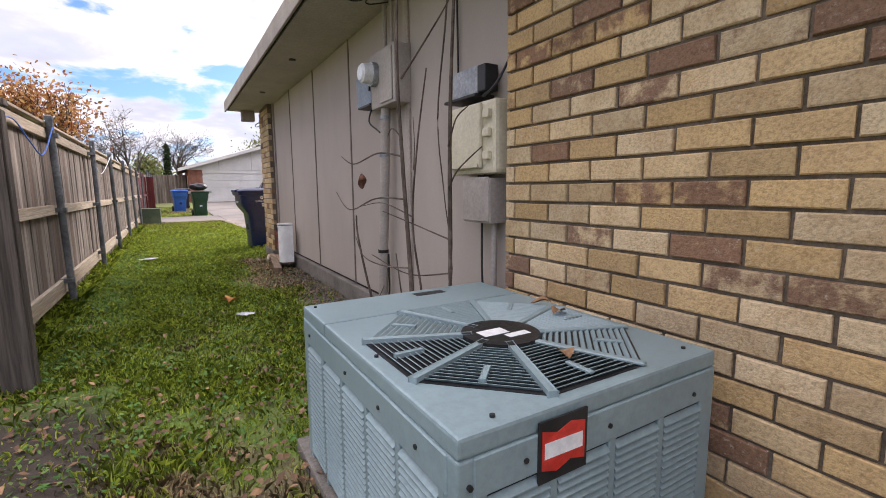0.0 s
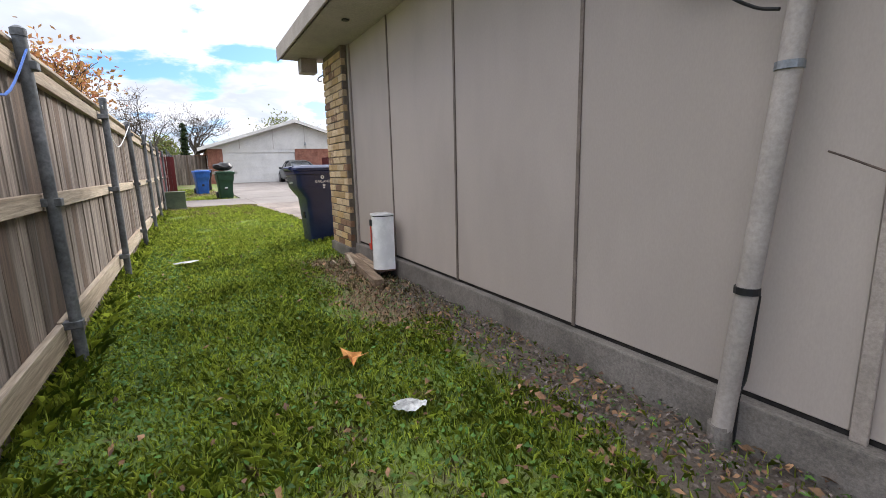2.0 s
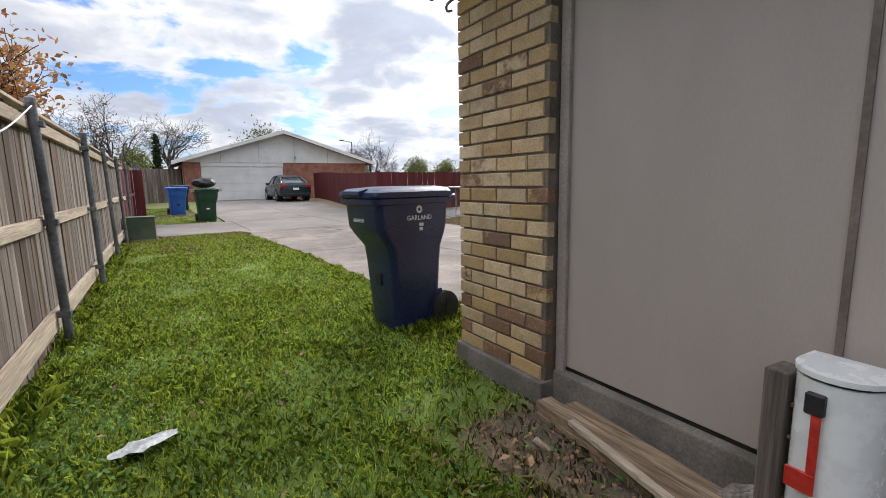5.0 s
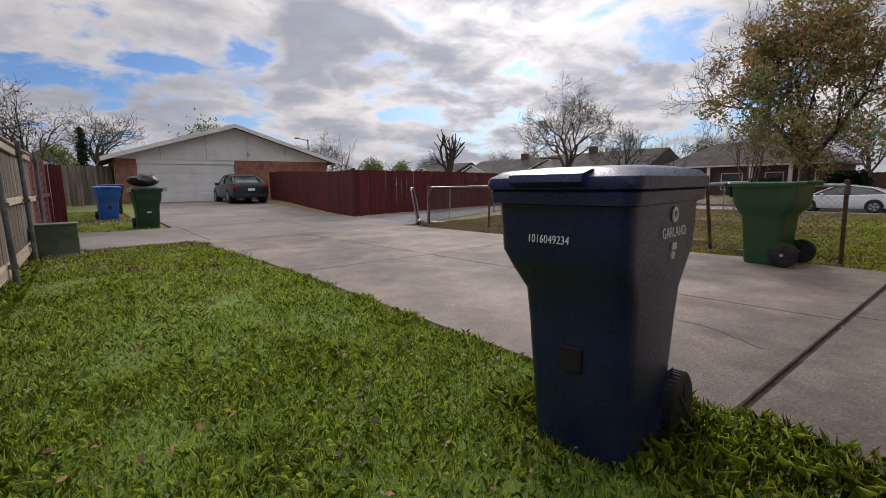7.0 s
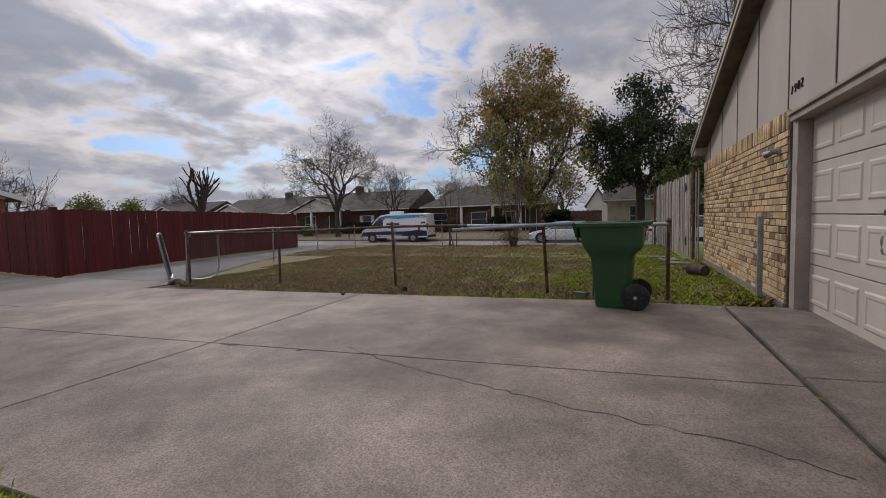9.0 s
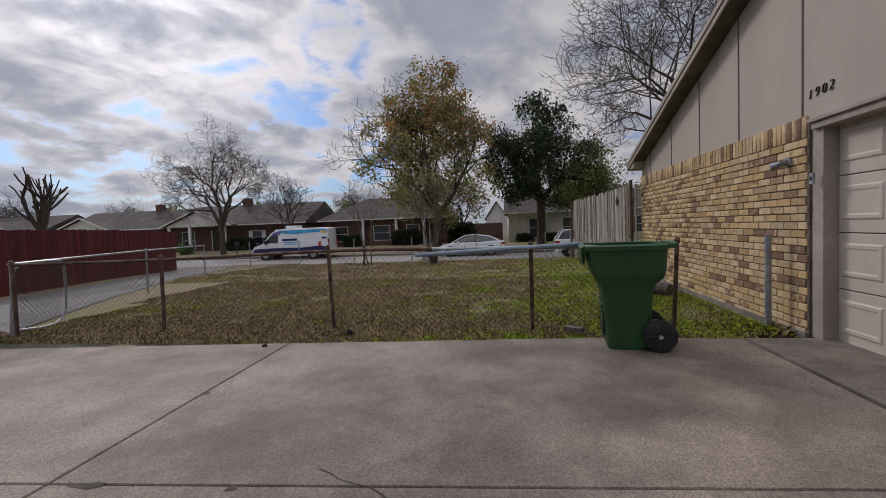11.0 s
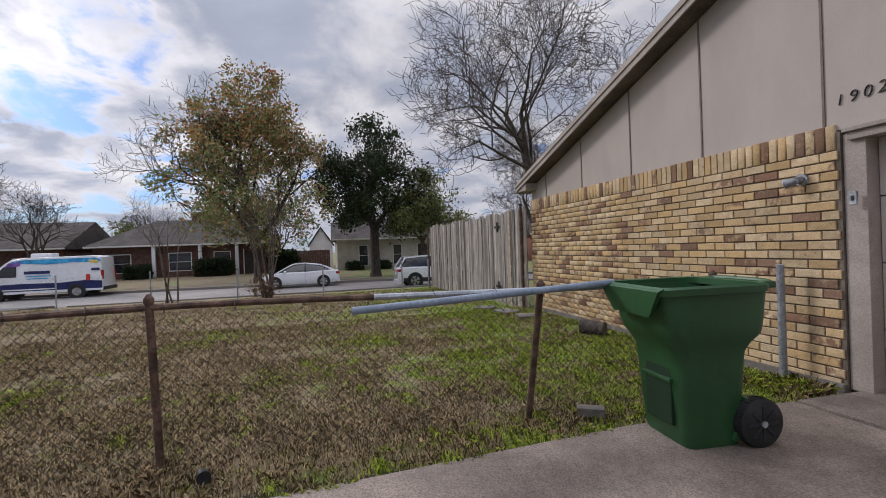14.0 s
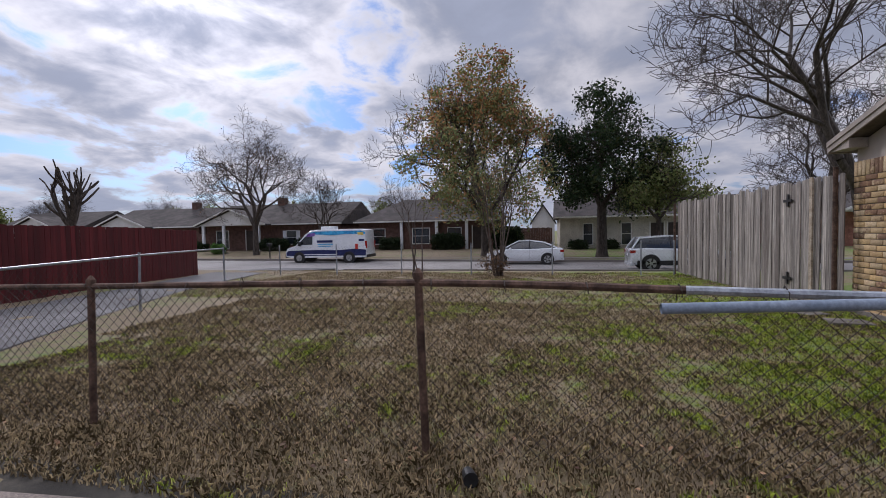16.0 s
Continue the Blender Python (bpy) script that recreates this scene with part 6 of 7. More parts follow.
# ---- houses ----
M_BRICKFAR = surface("brown_brick_far", (0.10, 0.055, 0.042), (0.16, 0.09, 0.07), 0.3, 12.0, 0.95, 0.3)
M_BRICKRED = surface("red_brick_far", (0.26, 0.11, 0.075), (0.36, 0.17, 0.12), 0.3, 12.0, 0.95, 0.3)
M_PALEWALL = surface("cream_wall", (0.5, 0.46, 0.38), (0.58, 0.54, 0.46), 0.8, 12.0, 0.9, 0.1)
M_GABLE = surface("pale_gable_siding", (0.66, 0.65, 0.62), (0.74, 0.73, 0.7), 0.8, 20.0, 0.8, 0.1, stain=0.1)
M_ROOFFAR = surface("brown_roof_far", (0.046, 0.039, 0.036), (0.078, 0.066, 0.06), 0.8, 8.0, 0.95, 0.3)


def street_house(y0, y1, x, wall, label, gables, columns, windows, doors, hip=False, depth=9.0, ridge=4.7, z0=-0.35, chimney=None):
    """A one-storey house whose front looks along -x; ys along the street."""
    h = thing("house", label, "house", (x, 0, 0))
    eave = z0 + 2.75
    part("wall", box(shape(), 0, depth, y0 + 0.4, y1 - 0.4, z0 - 0.3, eave), wall, h)
    bm = shape()
    e = 0.55
    a, b = y0, y1
    ins = 3.6 if hip else 0.0
    lo = [bm.verts.new(p) for p in ((-e, a, eave - 0.12), (-e, b, eave - 0.12), (depth + e, b, eave - 0.12), (depth + e, a, eave - 0.12))]
    up = [bm.verts.new(p) for p in ((-e, a, eave + 0.02), (-e, b, eave + 0.02), (depth + e, b, eave + 0.02), (depth + e, a, eave + 0.02))]
    r0, r1 = bm.verts.new((depth / 2, a + ins, ridge)), bm.verts.new((depth / 2, b - ins, ridge))
    for i in range(4):
        bm.faces.new((lo[i], lo[(i + 1) % 4], up[(i + 1) % 4], up[i]))
    bm.faces.new(lo)
    bm.faces.new((up[0], up[1], r1, r0))
    bm.faces.new((up[2], up[3], r0, r1))
    bm.faces.new((up[1], up[2], r1))
    bm.faces.new((up[3], up[0], r0))
    part("roof", bm, M_ROOFFAR, h)
    part("fascia", box(shape(), -e - 0.03, -e - 0.002, a, b, eave - 0.13, eave + 0.0), M_GABLE, h)
    for ga, gb in gables:
        gm = (ga + gb) / 2
        top = eave + (gb - ga) / 2 * 0.36
        part("gable", prism(shape(), [(ga + 0.3, eave - 0.1), (gb - 0.3, eave - 0.1), (gm, top - 0.12)], "x", -1.3, 0.2), M_GABLE, h, "pale gable siding")
        g = shape()
        for s in (0, 1):
            o = ga if s == 0 else gb
            prism(g, [(o, eave - 0.14), (gm, top), (gm, top + 0.14), (o, eave)], "x", -1.6, depth / 2)
        part("gable_roof", g, M_ROOFFAR, h)
        g = shape()
        prism(g, [(ga, eave - 0.16), (gm, top - 0.02), (gm, top + 0.13), (ga, eave)], "x", -1.64, -1.602)
        prism(g, [(gb, eave - 0.16), (gm, top - 0.02), (gm, top + 0.13), (gb, eave)], "x", -1.64, -1.602)
        part("rake_board", g, M_GABLE, h)
    for yc, xx in columns:
        part("column", box(shape(), xx - 0.1, xx + 0.1, yc - 0.13, yc + 0.13, z0 - 0.2, eave - 0.1), M_WHITE, h, "white porch column")
    for wy0, wy1, wz0, wz1, shut in windows:
        win = part("window", box(shape(), -0.05, 0.05, wy0 - 0.07, wy1 + 0.07, z0 + wz0 - 0.07, z0 + wz1 + 0.07), M_GABLE, h, "pale window frame")
        part("pane", box(shape(), -0.056, -0.052, wy0, wy1, z0 + wz0, z0 + (wz0 + wz1) / 2 - 0.02), M_GLASS, win)
        part("pane", box(shape(), -0.056, -0.052, wy0, wy1, z0 + (wz0 + wz1) / 2 + 0.02, z0 + wz1), M_GLASS, win)
        if shut:
            for yy in (wy0 - 0.45, wy1 + 0.1):
                part("shutter", box(shape(), -0.07, -0.02, yy, yy + 0.35, z0 + wz0 - 0.05, z0 + wz1 + 0.05), M_WHITE, win, "white shutter")
    for dy, mat_ in doors:
        d = part("door", box(shape(), -0.04, 0.02, dy - 0.48, dy + 0.48, z0, z0 + 2.1), mat_, h)
        part("door_frame", box(box(shape(), -0.05, 0.03, dy - 0.58, dy - 0.49, z0, z0 + 2.2), -0.05, 0.03, dy + 0.49, dy + 0.58, z0, z0 + 2.2), M_GABLE, d)
    if chimney:
        part("chimney", box(shape(), depth / 2 - 0.4, depth / 2 + 0.4, chimney - 0.4, chimney + 0.4, ridge - 0.6, ridge + 0.7), M_BRICKFAR, h, "brick chimney")
    return h


M_DARKDOOR = surface("dark_brown_door", (0.03, 0.02, 0.016), (0.05, 0.034, 0.026), 0.5, 20.0, 0.5, 0.1)
street_house(23.6, 39.6, 44.0, M_BRICKFAR, "low brown brick house with a pale porch gable", [(31.2, 39.4)], [(38.6, -1.2), (36.2, -1.2), (32.2, -1.2)], [(36.6, 38.0, 0.3, 2.1, False), (28.8, 29.8, 0.7, 2.0, True), (25.6, 26.8, 0.7, 2.0, True)], [(34.0, M_DARKDOOR)], chimney=33.0)
street_house(8.6, 22.4, 44.0, M_BRICKFAR, "low brown brick house with a hipped roof", [], [(17.6, -0.4), (14.2, -0.4), (11.4, -0.4)], [(19.4, 21.0, 0.6, 2.0, False), (15.0, 16.6, 0.6, 2.0, False), (12.0, 13.2, 0.6, 2.0, False)], [(10.4, M_DARKDOOR)], hip=True, chimney=15.5)
street_house(-12.0, 3.6, 42.5, M_PALEWALL, "low cream brick house with narrow dark windows", [], [], [(0.6, 1.3, 0.4, 2.1, False), (-2.4, -1.7, 0.4, 2.1, False), (-8.6, -7.4, 0.6, 2.0, False)], [(-4.4, M_DARKDOOR), (-5.7, M_DARKDOOR)], depth=8.0, ridge=4.1)
street_house(41.5, 55.5, 46.0, M_BRICKFAR, "low brown house with a white side gable", [(47.5, 55.0)], [(54.0, -1.2), (50.6, -1.2), (48.4, -1.2)], [(43.0, 44.4, 0.6, 2.0, True), (51.2, 52.8, 0.6, 2.0, False)], [(49.5, M_DARKDOOR)], chimney=46.0)
street_house(58.0, 72.0, 46.0, M_PALEWALL, "low white house behind a fence", [(60.0, 68.0)], [(61.0, -1.2), (67.0, -1.2)], [(62.0, 63.4, 0.6, 2.0, False), (65.0, 66.2, 0.6, 2.0, False)], [(69.6, M_DARKDOOR)])
street_house(-30.0, -15.0, 43.0, M_BRICKRED, "low red brick house with a gable", [(-24.0, -16.5)], [], [(-21.0, -19.6, 0.6, 2.0, True)], [(-27.0, M_DARKDOOR)])
for i, (yy, w_) in enumerate(((6.0, 4.4), (40.6, 1.8))):
    fz = thing("dark_fence", "dark stained board fence between houses", "fence", (45.0, yy, -0.4))
    for k in range(int(w_ / 0.15)):
        part("fence_board", box(shape(), 0, 0.03, -w_ / 2 + k * 0.15, -w_ / 2 + k * 0.15 + 0.145, 0, 1.9 + 0.02 * (k % 3)), M_BRICKFAR, fz)
tent = thing("gable_shed", "white gabled shed between two houses", "shed", (53.0, 4.6, -0.3))
part("wall", prism(shape(), [(-1.2, 0), (1.2, 0), (1.2, 2.4), (0, 4.2), (-1.2, 2.4)], "x", 0, 3), M_GABLE, tent)
part("roof", prism(shape(), [(-1.4, 2.2), (0, 4.25), (1.4, 2.2), (1.4, 2.35), (0, 4.4), (-1.4, 2.35)], "x", -0.2, 3.2), M_ROOFFAR, tent)


def neighbour():
    h = thing("neighbour_house", "white-gabled brick garage house at the alley's end", "house", (0, 28.2, 0.3))
    eave, peak, xm = 2.3, 4.15, 5.3
    part("wall", box(shape(), -0.4, 0.5, 0, 8, -0.4, eave), M_BRICKRED, h)
    part("wall", box(shape(), 5.25, 10.9, 0.0, 8, -0.4, eave), M_BRICKRED, h)
    part("header", box(shape(), 0.5, 5.25, 0.0, 8, 2.06, eave), M_GABLE, h)
    gab = part("gable", prism(shape(), [(-0.4, eave), (10.95, eave), (10.95, eave + 0.05), (xm, peak), (-0.4, eave + 0.05)], "y", -0.03, 0.1), M_GABLE, h, "off-white vertical siding gable")
    for x in (1.6, 3.8, 6.0, 8.2):
        part("batten", box(shape(), x - 0.012, x + 0.012, -0.037, -0.0305, eave, eave + 0.05 + (peak - eave) * (1 - abs(x - xm) / 5.7) - 0.06), M_TRIM, gab)
    r = shape()
    prism(r, [(-1.0, eave - 0.12), (xm, peak), (11.5, eave - 0.12), (11.5, eave + 0.05), (xm, peak + 0.17), (-1.0, eave + 0.05)], "y", -0.5, 8.5)
    part("roof", r, M_ROOFFAR, h)
    r = shape()
    prism(r, [(-1.0, eave - 0.16), (xm, peak - 0.04), (xm, peak + 0.18), (-1.0, eave + 0.06)], "y", -0.53, -0.502)
    prism(r, [(11.5, eave - 0.16), (xm, peak - 0.04), (xm, peak + 0.18), (11.5, eave + 0.06)], "y", -0.53, -0.502)
    part("rake_board", r, M_GABLE, h)
    d = part("garage_door", box(shape(), 0.52, 5.23, 0.06, 0.12, 0.0, 2.06), M_GABLE, h, "off-white sectional garage door")
    for k in range(4):
        part("door_section", box(shape(), 0.54, 5.21, 0.045, 0.058, 0.02 + k * 0.51, 0.5 + k * 0.51, 0.006), M_GABLE, d)
    lampn = part("wall_lamp", rod(rod(shape(), (6.0, -0.03, 2.75), (6.0, -0.18, 2.7), 0.03), (6.0, -0.16, 2.55), (6.0, -0.16, 2.75), 0.09, 0.03), M_GALV, h)
    part("side_window", box(shape(), -0.45, -0.401, 1.0, 2.2, 0.9, 1.9), M_WHITE, h)
    part("porch_wing", box(shape(), -1.2, -0.402, 2.5, 6.0, -0.4, 2.0), M_BRICKRED, h)
    return h


neighbour()
wh = thing("neighbour_house", "tan-roofed house beyond the side fence", "house", (-9.5, 23.0, 0))
part("wall", box(shape(), -5, 5.6, -3.5, 6, -0.2, 2.3), M_PALEWALL, wh)
tanroof = surface("tan_roof", (0.28, 0.2, 0.12), (0.36, 0.27, 0.17), 0.5, 10.0, 0.95, 0.3)
part("roof", prism(shape(), [(-6, 2.2), (-6, 2.4), (0, 4.6), (6.2, 2.4), (6.2, 2.2), (0, 4.4)], "y", -4.0, 6.5), tanroof, wh)
part("gable", prism(shape(), [(-5, 2.3), (5.6, 2.3), (0, 4.3)], "y", -3.6, -3.4), M_GABLE, wh)
pole = thing("street_lamp", "slim steel street lamp", "street lamp", (14.5, 40.0, 0))
part("pole", rod(shape(), (0, 0, 0), (0, 0, 5.2), 0.07, 0.05), M_POST, pole)
part("arm", rod(shape(), (0, 0, 5.15), (-0.9, 0, 5.3), 0.035), M_POST, pole)
part("lamp_head", box(shape(), -1.2, -0.8, -0.08, 0.08, 5.25, 5.36, 0.02), M_POST, pole)

# ---- trees and shrubs ----


def tubes(segs, material, name, slim=0.0):
    n = len(segs)
    a = np.array([s[0] for s in segs])
    b = np.array([s[1] for s in segs])
    r0 = np.array([s[2] for s in segs])
    r1 = np.array([s[3] for s in segs])
    d = b - a
    d /= np.linalg.norm(d, axis=1, keepdims=True) + 1e-9
    ref = np.where(np.abs(d[:, 2:3]) > 0.9, np.array([[1.0, 0, 0]]), np.array([[0, 0, 1.0]]))
    u = np.cross(d, ref)
    u /= np.linalg.norm(u, axis=1, keepdims=True) + 1e-9
    w = np.cross(d, u)
    r0, r1 = np.maximum(r0, slim), np.maximum(r1, slim)
    k = 5 if slim < 0.008 else 4
    vs = np.zeros((n, 2 * k, 3))
    for i in range(k):
        c, s = math.cos(2 * math.pi * i / k), math.sin(2 * math.pi * i / k)
        vs[:, i] = a + (u * c + w * s) * r0[:, None]
        vs[:, k + i] = b + (u * c + w * s) * r1[:, None]
    base = (np.arange(n) * 2 * k)[:, None]
    fs = np.concatenate([base + np.array([[i, (i + 1) % k, k + (i + 1) % k, k + i]]) for i in range(k)])
    me = raw_mesh(name, vs.reshape(-1, 3), fs, material)
    for p in me.polygons:
        p.use_smooth = True
    return me


def grow(rng, p, d, length, r, depth, segs, tips, bend=0.22, up=0.05, kids=3, spread=0.7, shrink=0.68):
    steps = 4 if depth > 1 else 3
    q, way_ = np.array(p, float), np.array(d, float)
    way_ /= np.linalg.norm(way_)
    for i in range(steps):
        way_ = way_ + rng.normal(0, bend, 3) * (0.7 if depth > 2 else 1.0)
        way_[2] += up
        way_ /= np.linalg.norm(way_)
        nxt = q + way_ * length / steps
        ra, rb = r * (1 - 0.4 * i / steps), r * (1 - 0.4 * (i + 1) / steps)
        segs.append((q, nxt, ra, rb))
        q = nxt
        if depth <= 2 and i == steps - 2:
            tips.append(q)
        if depth > 0 and i >= (1 if depth > 1 else 0):
            for _ in range(1 if i < steps - 1 else kids - 1):
                side = rng.normal(0, 1, 3)
                side -= way_ * side.dot(way_)
                side /= np.linalg.norm(side) + 1e-9
                nd = way_ * (1 - spread * 0.5) + side * spread
                grow(rng, q, nd, length * shrink * rng.uniform(0.75, 1.15), rb * 0.62, depth - 1, segs, tips, bend, up, kids, spread, shrink)
    if depth <= 2:
        tips.append(q)


def leaves(rng, centres, n, size, blob, material, name, flat=1.0):
    c = centres[rng.integers(0, len(centres), n)] + rng.normal(0, blob, (n, 3)) * np.array([1, 1, flat])
    u = rng.normal(0, 1, (n, 3))
    u /= np.linalg.norm(u, axis=1, keepdims=True)
    w = np.cross(u, rng.normal(0, 1, (n, 3)))
    w /= np.linalg.norm(w, axis=1, keepdims=True)
    s = size * rng.uniform(0.55, 1.25, (n, 1))
    vs = np.stack([c - u * s, c - w * s * 0.5 + u * s * 0.1, c + u * s, c + w * s * 0.5 + u * s * 0.1], 1).reshape(-1, 3)
    return raw_mesh(name, vs, np.arange(4 * n).reshape(-1, 4), material)


def tree(name, label, place, seed, height, r, depth, length, stems=1, lean=(0, 0), material=None, count=0, size=0.2, blob=0.6, bark=None, kids=3, spread=0.7, up=0.05, bend=0.2, shrink=0.68, bole=0.28, second=None, leader=1.1, crown=None):
    rng = np.random.default_rng(seed)
    z = float(land(place[0], place[1])) if len(place) < 3 else place[2]
    t = thing(name, label, "tree" if name != "shrub" else "shrub", (place[0], place[1], z - 0.06))
    segs, tips = [], []
    for s in range(stems):
        d = np.array([lean[0], lean[1], 1.0])
        if stems > 1:
            a = 2 * math.pi * s / stems + rng.uniform(-0.4, 0.4)
            d = d + np.array([math.cos(a), math.sin(a), 0]) * rng.uniform(0.12, 0.34)
        q = np.array([0.0, 0, 0]) + (rng.normal(0, 0.08, 3) * np.array([1, 1, 0]) if stems > 1 else 0)
        first = height * bole
        mid = q + d / np.linalg.norm(d) * first
        segs.append((q, q + (mid - q) * 0.15, r * 1.35, r * 1.05))
        segs.append((q + (mid - q) * 0.15, mid, r * 1.05, r * 0.85))
        n = 1 if stems > 1 else kids
        for k in range(n):
            a = 2 * math.pi * k / max(n, 1) + rng.uniform(-0.5, 0.5)
            nd = d + (np.array([math.cos(a), math.sin(a), 0]) * spread * 0.9 if n > 1 else 0)
            grow(rng, mid, nd, length, r * 0.68, depth, segs, tips, bend, up, kids, spread, shrink)
        if stems == 1:
            grow(rng, mid, d, length * leader, r * 0.75, depth, segs, tips, bend, up, kids, spread, shrink)
    if crown:
        # clumps that fill an uneven egg round the limbs
        rx, rz, zc, n_clump = crown
        got = [p for p in tips if ((p[0] / rx) ** 2 + (p[1] / rx) ** 2 + ((p[2] - zc) / rz) ** 2) < 0.85]
        got = got[:: max(1, 3 * len(got) // n_clump)]
        while len(got) < n_clump:
            p = rng.uniform(-1, 1, 3)
            rad = np.linalg.norm(p)
            lump = 0.78 + 0.75 * noise.noise(Vector((p[0] * 2.9 + seed, p[1] * 2.9, p[2] * 2.9)))
            taper = 1.0 - 0.62 * max(p[2], 0.0) - 0.3 * max(-p[2], 0.0)
            if 0.3 < rad < lump:
                q = np.array([p[0] * rx * taper, p[1] * rx * taper, zc + p[2] * rz * (1.0 if p[2] > 0 else 0.42)])
                got.append(q)
                near = min(tips, key=lambda t2: np.sum((t2 - q) ** 2))
                segs.append((near, q, 0.02, 0.008))
        tips = got
    bare = not count
    thick = [s for s in segs if s[2] > r * 0.42 or not bare]
    thin = [s for s in segs if s[2] <= r * 0.42 and bare]
    for piece, group in (("trunk", thick), ("crown", thin)):
        if group:
            limb = new(piece, tubes(group, bark or M_BARK, piece, 0.0 if bark else 0.009))
            limb.parent = t
    if count:
        cr = new("crown", leaves(rng, np.array(tips), count, size, blob, material, "crown"))
        cr.parent = t
        if second:
            top = np.array(sorted(tips, key=lambda p: -p[2])[: max(3, len(tips) // 2)])
            c2 = new("crown", leaves(rng, top, count // 4, size, blob, second, "crown"))
            c2.parent = t
    return t


tree("autumn_tree", "tall tree with green and orange autumn leaves", (36.2, 8.8), 41, 13.6, 0.26, 4, 5.0, material=M_FOL_AUTUMN, count=21000, size=0.14, blob=0.33, kids=4, spread=0.7, up=0.06, bend=0.1, shrink=0.58, bole=0.2, leader=1.2, crown=(6.7, 9.0, 5.9, 340), second=M_FOL_ORANGE)
tree("live_oak", "dark evergreen oak with a forked trunk", (35.4, 0.7), 42, 12.2, 0.34, 4, 2.7, material=M_FOL_OAK, count=17000, size=0.13, blob=0.3, kids=3, spread=0.66, up=0.06, bend=0.16, bole=0.28, leader=1.2, crown=(4.7, 6.4, 5.6, 200))
tree("evergreen_tree", "olive green broad tree beside a dark oak", (34.2, -2.6), 43, 7.4, 0.18, 3, 1.9, material=M_FOL_OLIVE, count=9000, size=0.12, blob=0.36, kids=3, spread=0.8, up=0.02, bole=0.34, crown=(3.2, 3.2, 4.5, 95))
tree("bare_tree", "bare winter tree with a few brown leaves", (38.2, 29.3, -0.55), 44, 10.8, 0.3, 5, 3.5, material=M_FOL_BROWN, count=700, size=0.09, blob=0.25, kids=3, spread=0.72, up=0.07, bole=0.24)
tree("bare_tree", "smaller bare winter tree before a house", (39.0, 23.2, -0.5), 45, 7.0, 0.14, 4, 2.2, kids=3, spread=0.6, up=0.08, bole=0.24)
tree("bare_tree", "large bare winter tree rising behind the fence", (22.5, -7.0), 46, 14.5, 0.27, 5, 5.2, lean=(-0.02, 0.16), kids=3, spread=0.76, up=0.06, bend=0.15, bole=0.22)
tree("bare_tree", "dense bare winter tree behind the fence", (30.0, -9.5), 47, 9.5, 0.2, 5, 3.4, kids=3, spread=0.7, up=0.05, bole=0.22)
tree("bare_tree", "bare winter tree behind the cream house", (52.0, -3.0, -0.3), 48, 9.0, 0.2, 4, 3.0, kids=3, spread=0.7, up=0.05, bole=0.25)
tree("crape_myrtle", "bare many-stemmed crape myrtle at the lawn edge", (17.25, 5.95), 49, 2.6, 0.035, 3, 1.25, stems=7, bark=M_TWIG, kids=2, spread=0.34, up=0.12, bend=0.07, bole=0.4)
tree("crape_myrtle", "thin bare crape myrtle at the lawn edge", (17.0, 8.45), 50, 2.4, 0.026, 3, 1.15, stems=4, bark=M_TWIG, kids=3, spread=0.45, up=0.1, bend=0.1, bole=0.38)
tree("shrub", "low leafy growth round crape myrtle stems", (17.25, 5.95), 51, 0.3, 0.012, 1, 0.35, stems=8, material=M_FOL_BROWN, count=700, size=0.035, blob=0.14, kids=3, bole=0.4)
t_p = tree("pollarded_tree", "lopped tree trunk with bare stubs", (26.5, 34.5, -0.6), 52, 5.2, 0.28, 1, 2.4, stems=1, kids=5, spread=0.55, up=0.18, bend=0.14, bole=0.5)
tree("autumn_tree", "small orange autumn tree over the side fence", (-5.3, 12.2), 53, 4.7, 0.1, 3, 1.5, material=M_FOL_ORANGE, count=3600, size=0.085, blob=0.32, kids=3, spread=0.5, up=0.14, bole=0.32)
tree("bare_tree", "bare winter tree beyond the alley fences", (-4.6, 46.0), 54, 7.0, 0.2, 4, 2.6, material=M_FOL_BROWN, count=500, size=0.1, blob=0.3, kids=3, spread=0.68, up=0.06, bole=0.26)
tree("bare_tree", "bare winter tree beyond the alley fences", (-0.5, 48.0), 55, 7.0, 0.2, 4, 2.5, kids=3, spread=0.68, up=0.06, bole=0.26)
tree("evergreen_tree", "rounded olive tree behind the white gable", (8.5, 46.0), 56, 6.6, 0.18, 3, 1.9, material=M_FOL_OLIVE, count=4500, size=0.14, blob=0.5, kids=3, spread=0.75, up=0.05, bole=0.36)
tree("bare_tree", "thin bare sapling beyond the red fence", (14.6, 34.0), 57, 4.6, 0.05, 2, 1.6, stems=3, kids=2, spread=0.3, up=0.15, bole=0.4)
cyp = thing("cypress", "narrow dark green cypress tree", "tree", (-1.6, 44.0, 0.2))
rng_c = np.random.default_rng(58)
cc = []
for i in range(300):
    z = rng_c.uniform(0.2, 5.4)
    rr = 0.55 * (1 - z / 5.9) ** 0.7 * math.sqrt(rng_c.uniform())
    a = rng_c.uniform(0, 6.283)
    cc.append((rr * math.cos(a), rr * math.sin(a), z))
ob = new("crown", leaves(rng_c, np.array(cc), 2600, 0.12, 0.08, M_FOL_OAK, "crown"))
ob.parent = cyp
part("trunk", rod(shape(), (0, 0, -0.2), (0, 0, 4.0), 0.08, 0.03), M_BARK, cyp)

